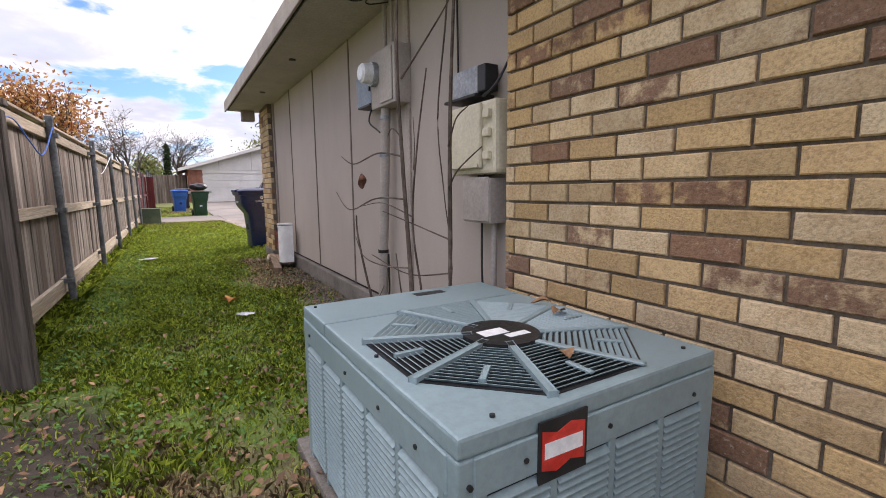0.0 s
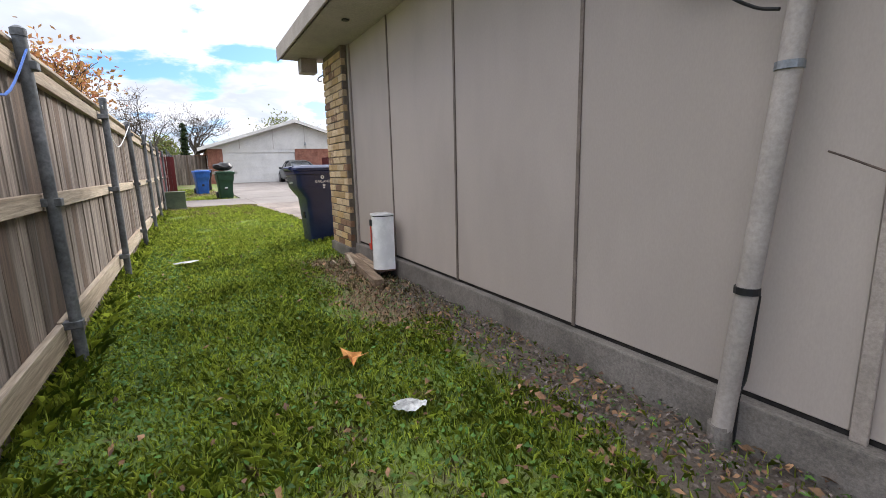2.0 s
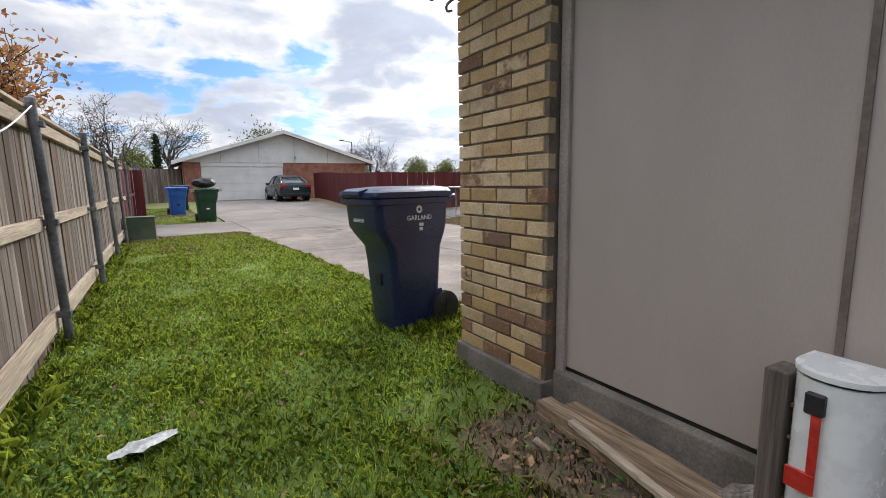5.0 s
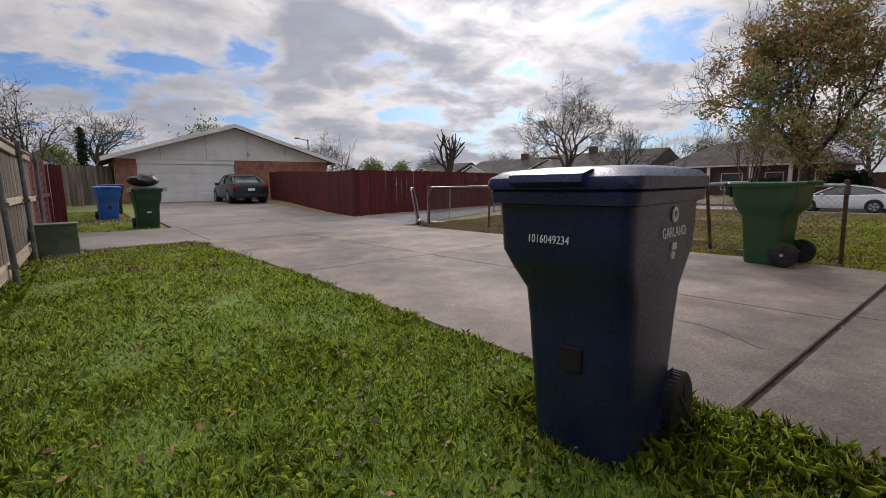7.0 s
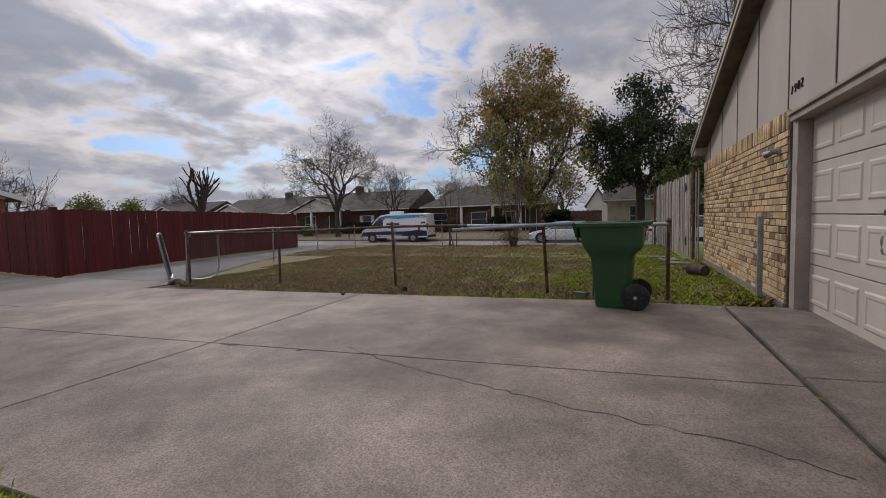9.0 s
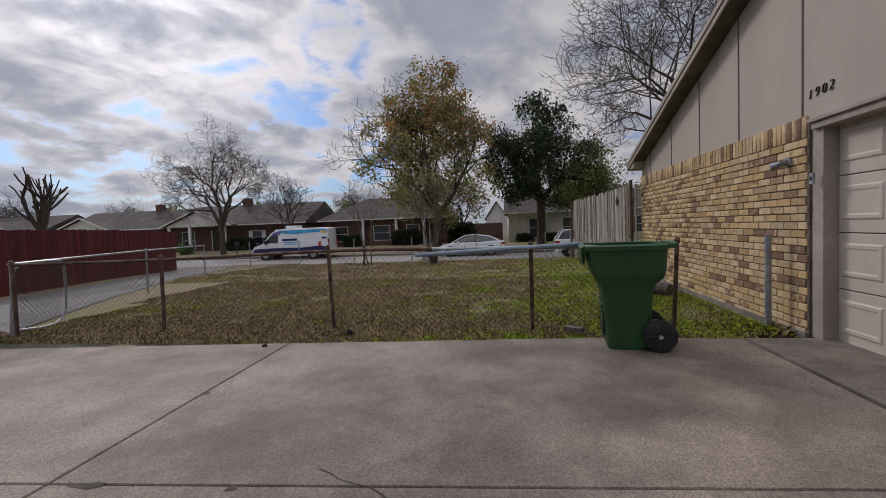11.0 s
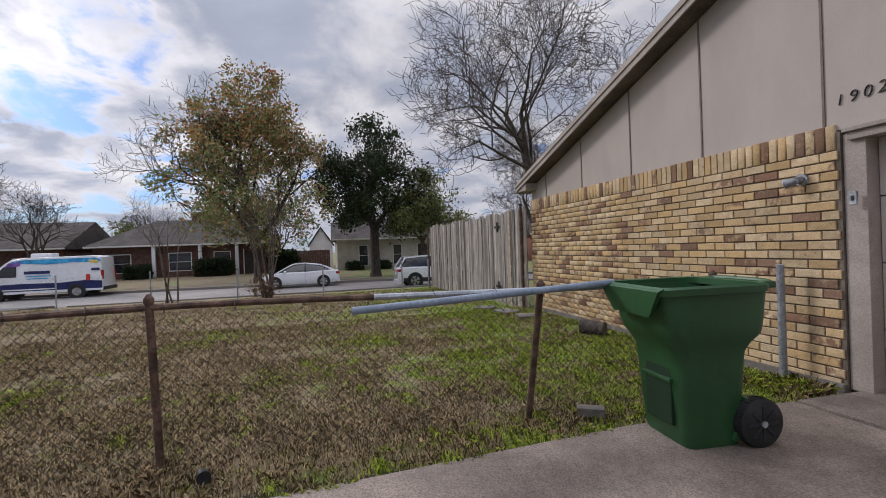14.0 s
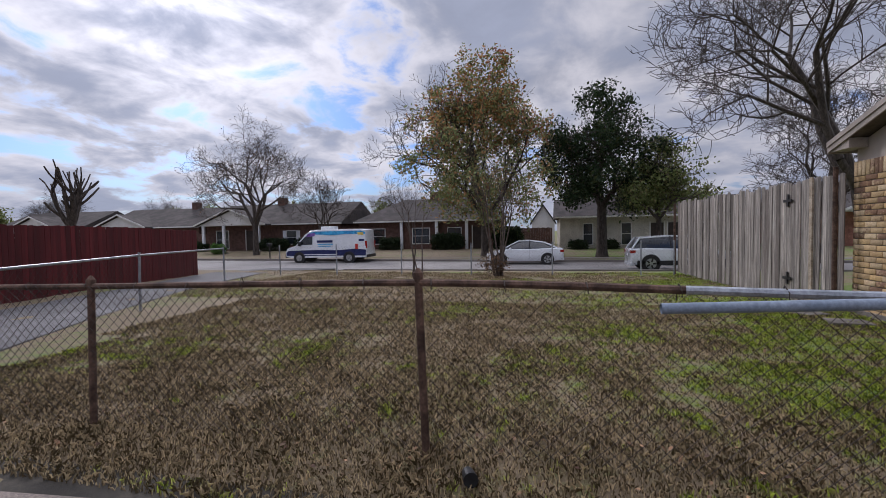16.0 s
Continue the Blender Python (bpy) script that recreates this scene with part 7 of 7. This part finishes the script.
far_bare = tree("bare_tree", "distant bare winter tree", (62.0, 62.0, -0.3), 59, 8.0, 0.2, 4, 2.8, kids=3, spread=0.72, up=0.05, bole=0.24)
far_bare["group"] = "distant trees"
for x, y, a in ((66, 50, 40), (64, 38, 110), (60, 24, 200), (58, 80, 300), (66, 10, 20), (60, -8, 75), (70, 92, 130), (44, 96, 220), (30, 80, 10), (18, 70, 160), (52, 70, 250), (63, 16, 310), (-12, 60, 80), (-9, 40, 190), (-14, 34, 20), (24, 58, 99)):
    copy_thing(far_bare, pose(x, y, -0.4, 0, 0, a))
far_green = tree("evergreen_tree", "distant dark leafy tree", (72.0, 46.0, -0.3), 60, 6.0, 0.2, 3, 2.2, material=M_FOL_OLIVE, count=2600, size=0.24, blob=0.6, kids=3, spread=0.75, up=0.02, bole=0.3)
far_green["group"] = "distant trees"
for x, y, a in ((70, 60, 40), (74, 30, 110), (76, 74, 200), (58, 92, 300), (36, 92, 20), (74, 18, 75), (72, 0, 130), (70, -16, 220), (20, 88, 10), (-4, 72, 160), (46, 84, 44)):
    copy_thing(far_green, pose(x, y, -0.5, 0, 0, a))


def hedge(place, sx, sy, sz, label, material=None, seed=1, name="shrub"):
    rng = np.random.default_rng(seed)
    z = float(land(place[0], place[1])) if len(place) < 3 else place[2]
    t = thing(name, label, "shrub", (place[0], place[1], z))
    n = int(140 * max(sx * sy * sz, 0.4) + 60)
    c = rng.uniform(-1, 1, (n, 3))
    c = c[np.linalg.norm(c * np.array([1, 1, 0.8]), axis=1) < 1.12]
    c = c * np.array([sx / 2, sy / 2, sz / 2]) + np.array([0, 0, sz / 2])
    cr = new("crown", leaves(rng, c, min(9000, n * 14), 0.06 + 0.02 * sz, 0.07, material or M_FOL_HEDGE, "crown"))
    cr.parent = t
    part("stem", rod(shape(), (0, 0, -0.1), (0, 0, sz * 0.6), 0.05), M_BARK, t)
    return t


hedge((39.5, 34.2, -0.5), 1.1, 1.2, 1.0, "clipped round green shrub", M_FOL_WEED, 71)
for i, (y, w_, h_) in enumerate(((30.5, 3.2, 1.3), (27.0, 2.4, 1.2), (39.5, 2.6, 1.0), (21.5, 1.8, 1.5), (13.0, 3.0, 1.5), (18.5, 2.0, 1.2), (7.6, 2.6, 2.0))):
    hedge((42.7, y, -0.4), 1.2, w_, h_, "dark evergreen hedge along a house front", None, 80 + i)
for i, y in enumerate((1.8, -0.6, -3.0, -6.6)):
    hedge((41.6, y, -0.4), 0.8, 1.5, 0.8, "low dark shrub under house windows", None, 90 + i)
mail = thing("roadside_mailbox", "black mailbox on a post", "mailbox", (FAR(26) + 0.8, 26.0, STREET_Z + 0.1))
part("post", rod(shape(), (0, 0, 0), (0, 0, 1.0), 0.05), M_BLACK, mail)
part("case", box(shape(), -0.25, 0.25, -0.1, 0.1, 1.0, 1.25, 0.05), M_BLACK, mail)

# ---- saplings by the meters ----


def twigs(name, label, runs, category="sapling"):
    t = thing(name, label, category)
    for i, (pts, r) in enumerate(runs):
        part("stem" if i == 0 else "branch", sweep(shape(), curve(pts, 6), r, 6, 0.45), M_TWIG, t, smooth=True)
    return t


twigs("sapling", "bare grey sapling growing before the wall", [
    ([(-0.5, -6.46, -0.05), (-0.51, -6.45, 0.6), (-0.53, -6.42, 1.2), (-0.54, -6.4, 1.7), (-0.5, -6.36, 2.3)], 0.013),
    ([(-0.53, -6.42, 1.25), (-0.56, -6.2, 1.28), (-0.58, -5.9, 1.24), (-0.55, -5.6, 1.3)], 0.005),
    ([(-0.52, -6.43, 1.05), (-0.56, -6.15, 1.05), (-0.58, -5.8, 0.98), (-0.56, -5.5, 1.08)], 0.005),
    ([(-0.53, -6.42, 1.33), (-0.5, -6.25, 1.4), (-0.46, -6.1, 1.38)], 0.004),
    ([(-0.52, -6.44, 0.72), (-0.55, -6.2, 0.7), (-0.56, -5.95, 0.72), (-0.55, -5.8, 0.82)], 0.0045),
    ([(-0.53, -6.42, 1.6), (-0.45, -6.6, 1.8), (-0.42, -6.7, 1.9)], 0.005)])
twigs("sapling", "bare grey sapling growing before the wall", [
    ([(-0.32, -6.49, -0.05), (-0.32, -6.5, 0.7), (-0.31, -6.49, 1.4), (-0.29, -6.5, 2.0), (-0.27, -6.5, 2.35)], 0.014),
    ([(-0.32, -6.49, 1.3), (-0.38, -6.65, 1.4), (-0.45, -6.85, 1.42)], 0.005),
    ([(-0.32, -6.49, 1.1), (-0.4, -6.7, 1.18), (-0.42, -6.9, 1.26)], 0.005),
    ([(-0.32, -6.49, 0.85), (-0.42, -6.3, 0.92), (-0.5, -6.1, 0.98)], 0.0045),
    ([(-0.32, -6.49, 0.68), (-0.45, -6.3, 0.66), (-0.55, -6.05, 0.74)], 0.0045)])
twigs("sapling", "thin crooked sapling before the wall", [
    ([(-0.36, -6.35, -0.05), (-0.37, -6.3, 0.5), (-0.38, -6.22, 0.9), (-0.36, -6.24, 1.3), (-0.33, -6.3, 1.7)], 0.008),
    ([(-0.38, -6.22, 0.95), (-0.45, -6.0, 1.02), (-0.5, -5.8, 1.0)], 0.004),
    ([(-0.37, -6.22, 1.2), (-0.3, -6.1, 1.34), (-0.28, -6.05, 1.5)], 0.004)])
twigs("dead_stick", "dead leaning stick before the wall", [
    ([(-0.4, -6.1, -0.05), (-0.5, -5.95, 0.4), (-0.56, -5.88, 0.8), (-0.57, -5.88, 0.95)], 0.009),
    ([(-0.5, -5.95, 0.42), (-0.4, -5.85, 0.5), (-0.34, -5.7, 0.48)], 0.004)])
twigs("dead_stick", "dead leaning stick before the wall", [
    ([(-0.3, -6.25, -0.05), (-0.42, -6.2, 0.4), (-0.45, -6.15, 0.75)], 0.007)])
twigs("black_cable", "black cable hanging down before the wall", [
    ([(-0.12, -6.2, 2.4), (-0.14, -6.18, 2.0), (-0.16, -6.12, 1.5), (-0.15, -6.16, 1.1), (-0.14, -6.2, 0.85)], 0.006)], "cable")
leafy = thing("dry_leaf", "curled brown leaf hanging on a twig", "leaf", (-0.57, -6.0, 1.1))
bm = shape()
rows = []
for i in range(8):
    t = i / 7
    w = 0.022 * math.sin(math.pi * t) ** 0.7 + 0.002
    rows.append([bm.verts.new((s * w, 0.01 * math.sin(t * 7) + 0.012 * abs(s), t * 0.085)) for s in (-1, 0, 1)])
for a_, b_ in zip(rows, rows[1:]):
    for j in range(2):
        bm.faces.new((a_[j], a_[j + 1], b_[j + 1], b_[j]))
part("blade", bm, surface("russet_leaf", (0.1, 0.04, 0.025), (0.17, 0.075, 0.04), 0.03, 60.0, 0.8, 0.2), leafy)

# ---- small things on the lawn ----
bollard = thing("pipe_bollard", "galvanised pipe post before the brick wall", "post", (5.86, 0.17, 0))
bm = shape()
rod(bm, (0, 0, -0.1), (0, 0, 1.07), 0.032, seg=16, caps=False)
rod(bm, (0, 0, -0.1), (0, 0, 1.07), 0.027, seg=16, caps=False)
part("tube", bm, M_GALV, bollard, smooth=True)
part("rim", sweep(shape(), [(0.0295 * math.cos(a), 0.0295 * math.sin(a), 1.07) for a in np.linspace(0, 6.283, 17)], 0.003, 4), M_GALV, bollard)
log = thing("log", "short sawn dark log lying on the lawn", "log", (8.37, 0.51, 0.1), 35)
part("bark", rod(shape(), (-0.17, 0, 0), (0.17, 0, 0.01), 0.1, 0.11, 16), M_BARK, log, smooth=True)
part("cut_face", rod(shape(), (0.171, 0, 0.01), (0.174, 0, 0.01), 0.09, seg=16), M_RUST, log)
for x, y, a, c in ((5.71, 2.28, 60, "pale concrete brick lying in the lawn edge"),):
    bk = thing("loose_brick", c, "brick", (x, y, 0.03), a, "loose bricks")
    part("block", box(shape(), -0.1, 0.1, -0.05, 0.05, -0.02, 0.05, 0.006), M_FOUND, bk)
for x, y, w_, a in ((11.0, 0.75, 0.5, 12), (11.7, 0.95, 0.4, 50), (10.3, 0.6, 0.45, 80)):
    st_ = thing("flat_stone", "flat grey stepping stone by the fence", "stone", (x, y, 0.0), a, "stepping stones")
    part("block", box(shape(), -w_ / 2, w_ / 2, -0.18, 0.18, -0.03, 0.045, 0.015), M_FOUND, st_)
blk = thing("black_pot", "small black plastic cup in the lawn", "cup", (5.6, 4.95, 0.03), 20)
part("shell", rod(shape(), (-0.05, 0, 0.02), (0.05, 0, 0.01), 0.04, 0.032, 14), M_BLACK, blk)
bit = thing("black_debris", "small black lump on the driveway", "debris", (5.05, 5.75, 0.03))
bm = shape()
bmesh.ops.create_icosphere(bm, subdivisions=2, radius=0.028)
for v in bm.verts:
    v.co *= 1 + 0.4 * noise.noise(v.co * 60)
part("lump", bm, M_BLACK, bit)
for x, y, a, l in ((-1.86, -0.09, 20, 0.26), (-1.01, -4.3, -20, 0.14)):
    wr = thing("litter", "crumpled pale plastic wrapper on the grass", "litter", (x, y, 0.05), a, "wrappers on the grass")
    bm = shape()
    gr = [[bm.verts.new((-l / 2 + l * i / 8 + 0.02 * noise.noise(Vector((j * 1.3 + a, i * 0.4, 3))), (-0.055 + 0.11 * j / 4) * math.sin(math.pi * (i + 1.5) / 11) * (1 + 0.7 * noise.noise(Vector((i * 0.9 + a, 2, 5)))), 0.008 + 0.01 * noise.noise(Vector((i * 0.7 + a, j * 0.8, 0))) + 0.006 * math.sin(math.pi * j / 4))) for i in range(9)] for j in range(5)]
    for r0, r1 in zip(gr, gr[1:]):
        for i in range(8):
            bm.faces.new((r0[i], r0[i + 1], r1[i + 1], r1[i]))
    part("film", bm, M_FILM, wr)
bigl = thing("fallen_leaf", "large orange lobed leaf on the grass", "leaf", (-1.07, -3.7, 0.06), 40)
bm = shape()
c0 = bm.verts.new((0, 0, 0.0))
rim_ = [bm.verts.new(((0.1 if i % 2 == 0 else 0.045) * math.cos(i * math.pi / 5), (0.1 if i % 2 == 0 else 0.045) * math.sin(i * math.pi / 5), 0.02 * (i % 3) - 0.005)) for i in range(10)]
for i in range(10):
    bm.faces.new((c0, rim_[i], rim_[(i + 1) % 10]))
part("blade", bm, surface("orange_leaf", (0.5, 0.2, 0.05), (0.6, 0.28, 0.08), 0.04, 60.0, 0.7, 0.2), bigl)


# ---- grass, leaves and weeds ----
def yard_mask(x, y):
    """How densely grass grows at a place of the side yard."""
    n = np.array([noise.noise(Vector((a * 1.3, b * 1.3, 0.0))) for a, b in zip(x, y)])
    d = np.ones_like(x)
    d = np.where((y < -0.6) & (x > -0.4 + n * 0.3), 0.1, d)
    d = np.where((y < -0.3) & (y > -3.2) & (x > -0.75 + n * 0.4), 0.3, d)
    d = np.where((y < -5.9) & (n > 0.05), 0.4, d)
    d = np.where((y < -5.3) & (x < -1.75 + n * 0.4), 0.18, d)
    return d


def blades(name, label, boxes, seed, hmin, hmax, width, mask):
    rng = np.random.default_rng(seed)
    pts = []
    for x0, x1, y0, y1, per in boxes:
        n = int((x1 - x0) * (y1 - y0) * per)
        p = np.stack([rng.uniform(x0, x1, n), rng.uniform(y0, y1, n)], 1)
        p = p[rng.uniform(size=n) < mask(p[:, 0], p[:, 1])]
        pts.append(p)
    p = np.concatenate(pts)
    n = len(p)
    z = land(p[:, 0], p[:, 1]) - 0.004
    clump = 0.6 + 0.6 * np.array([noise.noise(Vector((a * 2.2, b * 2.2, 3.0))) for a, b in p[:, :2]])
    h = rng.uniform(hmin, hmax, n) * np.clip(clump + 0.3, 0.45, 1.5)
    a = rng.uniform(0, 2 * math.pi, n)
    tilt = rng.uniform(0.15, 1.1, n)
    dx, dy = np.cos(a), np.sin(a)
    w = width * rng.uniform(0.6, 1.3, n)
    base = np.stack([p[:, 0], p[:, 1], z], 1)
    side = np.stack([-dy * w, dx * w, np.zeros(n)], 1)
    mid = base + np.stack([dx * h * tilt * 0.25, dy * h * tilt * 0.25, h * 0.62], 1)
    tip = base + np.stack([dx * h * tilt * 0.85, dy * h * tilt * 0.85, h * (1.05 - 0.3 * tilt)], 1)
    vs = np.stack([base - side, base + side, mid + side * 0.7, tip, mid - side * 0.7], 1).reshape(-1, 3)
    k = (np.arange(n) * 5)[:, None]
    me = bpy.data.meshes.new(name)
    me.vertices.add(len(vs))
    me.vertices.foreach_set("co", vs.astype(np.float32).ravel())
    loops = (k + np.array([[0, 1, 2, 3, 4]])).astype(np.int32)
    me.loops.add(loops.size)
    me.loops.foreach_set("vertex_index", loops.ravel())
    me.polygons.add(n)
    me.polygons.foreach_set("loop_start", np.arange(0, loops.size, 5, dtype=np.int32))
    me.update(calc_edges=True)
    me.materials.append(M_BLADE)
    return tagged(new(name, me), label, "grass", "", "stuff")


def edge_x(y):
    return np.where(y < 0.2, 0.0, np.where(y < 5, 0.37 - 0.015 * y, 0.3 - 0.06 * (y - 5)))


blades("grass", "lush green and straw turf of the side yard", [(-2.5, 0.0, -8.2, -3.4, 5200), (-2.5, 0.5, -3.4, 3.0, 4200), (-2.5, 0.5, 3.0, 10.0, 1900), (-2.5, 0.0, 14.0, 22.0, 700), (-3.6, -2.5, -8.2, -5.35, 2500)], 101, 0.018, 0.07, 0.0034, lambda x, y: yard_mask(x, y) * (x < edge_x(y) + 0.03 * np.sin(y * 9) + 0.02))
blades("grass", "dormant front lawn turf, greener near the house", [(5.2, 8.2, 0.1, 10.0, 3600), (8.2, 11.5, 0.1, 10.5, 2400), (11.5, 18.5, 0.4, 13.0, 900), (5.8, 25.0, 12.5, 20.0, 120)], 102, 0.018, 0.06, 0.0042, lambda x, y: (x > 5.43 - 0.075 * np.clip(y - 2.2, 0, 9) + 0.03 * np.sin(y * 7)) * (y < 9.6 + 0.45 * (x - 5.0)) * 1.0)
blades("grass", "tall grass along the edges of drive and wall", [(0.2, 0.55, 0.05, 1.3, 4500), (-0.2, 0.35, 0.4, 1.5, 2200), (-2.5, -2.3, -4.8, 9.5, 1500), (5.45, 5.9, 0.12, 0.6, 2200)], 103, 0.06, 0.13, 0.003, lambda x, y: np.ones_like(x))


def scatter(name, label, spots, n, seed, material, size, category="leaves"):
    """Small curled leaves lying about."""
    rng = np.random.default_rng(seed)
    pts = []
    for x0, x1, y0, y1, share in spots:
        k = int(n * share)
        pts.append(np.stack([rng.uniform(x0, x1, k), rng.uniform(y0, y1, k)], 1))
    p = np.concatenate(pts)
    n = len(p)
    z = land(p[:, 0], p[:, 1]) + rng.uniform(0.01, 0.05, n)
    c = np.stack([p[:, 0], p[:, 1], z], 1)
    a = rng.uniform(0, 6.283, n)
    u = np.stack([np.cos(a), np.sin(a), rng.normal(0, 0.3, n)], 1)
    w = np.stack([-np.sin(a), np.cos(a), rng.normal(0, 0.4, n)], 1)
    s = size * rng.uniform(0.5, 1.4, (n, 1))
    up = np.array([[0, 0, 1.0]])
    vs = np.stack([c - u * s, c - w * s * 0.5 + up * s * 0.35, c + u * s + up * s * 0.2, c + w * s * 0.5 + up * s * 0.3], 1).reshape(-1, 3)
    ob = new(name, raw_mesh(name, vs, np.arange(4 * n).reshape(-1, 4), material))
    return tagged(ob, label, category, "", "stuff")


scatter("fallen_leaves", "scattered dry brown fallen leaves", [(-2.4, 0.0, -8.0, -4.0, 0.25), (-0.6, 0.0, -6.6, -0.9, 0.3), (-2.3, 0.3, -4.0, 9.5, 0.25), (5.4, 6.2, 0.2, 9.0, 0.1), (5.4, 16.0, 0.6, 11.0, 0.1), (-2.2, 0.3, 0.5, 8.0, 0.15), (5.4, 5.9, 0.1, 0.6, 0.05), (-1.7, -0.5, -7.9, -5.6, 0.28), (-2.4, -1.9, -7.0, -5.2, 0.08)], 1900, 111, M_LEAF, 0.02)
M_MULCH = surface("grey_mulch", (0.09, 0.075, 0.065), (0.2, 0.17, 0.15), 0.05, 60.0, 0.95, 0.3, vary="island", spread=0.5)
scatter("mulch", "dark grey mulch chips and clods along the foundation", [(-0.42, -0.05, -6.5, -3.6, 0.7), (-0.3, -0.05, -3.6, -2.2, 0.3)], 2600, 115, M_MULCH, 0.011, "mulch")
scatter("straw", "dead straw and wood chips by the wall", [(-0.9, -0.2, -3.4, -0.6, 0.7), (-0.6, -0.05, -6.5, -3.4, 0.3)], 1500, 112, M_LEAF, 0.013, "straw")
scatter("weeds", "broad low weeds in the grass", [(-2.45, -1.9, -5.0, 1.0, 0.35), (-0.6, -0.05, -6.2, -1.0, 0.15), (-2.2, -0.6, -6.5, -1.0, 0.6), (-2.3, 0.2, -1.0, 4.0, 0.4), (0.1, 0.5, 0.0, 0.7, 0.04)], 9000, 113, M_FOL_WEED, 0.013, "weeds")


# ---- bricks, last ----
def brick_mesh(length, high, deep, seed):
    """The five seen sides of a brick, with eased front edges; its front looks along -y."""
    rng = random.Random(seed)
    bm = shape()
    e = 0.004
    back = [bm.verts.new(p) for p in ((0, deep, 0), (length, deep, 0), (length, deep, high), (0, deep, high))]
    mid = [bm.verts.new((p[0] + rng.uniform(-0.0015, 0.0015), e, p[1] + rng.uniform(-0.0015, 0.0015))) for p in ((0, 0), (length, 0), (length, high), (0, high))]
    front = [bm.verts.new((p[0], rng.uniform(-0.002, 0.002), p[1])) for p in ((e, e), (length - e, e), (length - e, high - e), (e, high - e))]
    for a, b in ((back, mid), (mid, front)):
        for i in range(4):
            bm.faces.new((a[i], a[(i + 1) % 4], b[(i + 1) % 4], b[i]))
    bm.faces.new(front)
    bmesh.ops.recalc_face_normals(bm, faces=bm.faces)
    me = bpy.data.meshes.new("brick")
    bm.to_mesh(me)
    bm.free()
    return me


COURSE, JOINT = 0.0839, 0.0115
SHAPES = {}


def brick_kinds(key, length, high, deep):
    if key not in SHAPES:
        SHAPES[key] = [brick_mesh(length, high, deep, hash_ + len(SHAPES) * 7) for hash_ in range(4)]
        for me in SHAPES[key]:
            me.materials.append(M_BRICK)
    return SHAPES[key]


def brick_wall(parent, m, length, z0, z1, keep, seed, deep=0.05, soldier=False, brick=0.246, first=0.0):
    """Bricks in running bond. m: the pose of the wall's foot, whose front looks along local -y. keep(u, z): which are single pieces; first: where the joints of the even courses begin."""
    rng = random.Random(seed)
    joined_v, joined_f = [], []
    rows = int((z1 - z0 - (0.14 if soldier else 0)) / COURSE + 0.01)
    singles = 0

    def lay(u, z, key, ln, hi):
        nonlocal singles
        me = brick_kinds(key, ln, hi, deep)[rng.randrange(4)]
        pm = m @ Matrix.Translation((u, rng.uniform(-0.0025, 0.0025), z)) @ Matrix.Rotation(radians(rng.uniform(-0.4, 0.4)), 4, "Y")
        if keep(u, z) and singles < 298:
            piece("brick", me, pm, parent)
            singles += 1
        else:
            base = len(joined_v)
            joined_v.extend((pm @ v.co)[:] for v in me.vertices)
            joined_f.extend([base + i for i in p.vertices] for p in me.polygons)
    for r in range(rows):
        u = first - brick * (1.5 if r % 2 else 1.0)
        while u < length - 0.02:
            a, b = max(u, 0.0), min(u + brick - JOINT, length)
            if b - a > 0.03:
                lay(a, z0 + r * COURSE, ("s", round(b - a, 3)), b - a, COURSE - JOINT)
            u += brick
    if soldier:
        u = 0.0
        while u < length - 0.05:
            lay(u, z0 + rows * COURSE, ("t", 0), COURSE - JOINT, z1 - z0 - rows * COURSE - 0.004)
            u += COURSE
    if joined_f:
        ob = new("bricks", raw_mesh("bricks", np.array(joined_v), np.array(joined_f), M_BRICKS))
        ob.parent = parent
        tagged(ob, kind="stuff")


# the side wall by the air conditioner: looks along -x
setting("brick_backing", box(shape(), -0.087, 0.01, -11.2, -6.665, 0.1, 2.45), M_MORTAR, "mortar bed behind the buff bricks", "wall")
side_wall = tagged(new("wall_brick_side"), "buff and brown running-bond brick side wall", "wall", "", "structure")
brick_wall(side_wall, Matrix.Translation((-0.1, -6.655, 0.118)) @ Matrix.Rotation(radians(-90), 4, "Z"), 4.4, 0.0, 2.36, lambda u, z: u < 2.3, 201, brick=0.222, first=0.066)
# the brick corner: its side and its front pier
setting("brick_backing", box(box(shape(), -0.09, 0.012, -0.735, -0.01, 0.13, 2.44), 0.013, 0.42, -0.054, 0.0, 0.0, 2.2), M_MORTAR, "mortar bed behind the corner bricks", "wall")
corner_wall = tagged(new("wall_brick_corner"), "buff brick corner with eased edges", "wall", "", "structure")
brick_wall(corner_wall, Matrix.Translation((-0.1, 0.02, 0.13)) @ Matrix.Rotation(radians(-90), 4, "Z"), 0.76, 0.0, 2.33, lambda u, z: True, 202)
brick_wall(corner_wall, Matrix.Translation((0.435, 0.02, 0.13)) @ Matrix.Rotation(radians(180), 4, "Z"), 0.53, 0.0, 2.06, lambda u, z: True, 203, soldier=True)
# the front by the garage door
setting("brick_backing", box(shape(), 5.44, 11.23, -0.054, 0.009, 0.03, 2.19), M_MORTAR, "mortar bed behind the front bricks", "wall")
brick_wall(wall_north, Matrix.Translation((11.25, 0.022, 0.03)) @ Matrix.Rotation(radians(180), 4, "Z"), 5.795, 0.0, 2.176, lambda u, z: u > 2.9, 204, soldier=True, first=0.12)
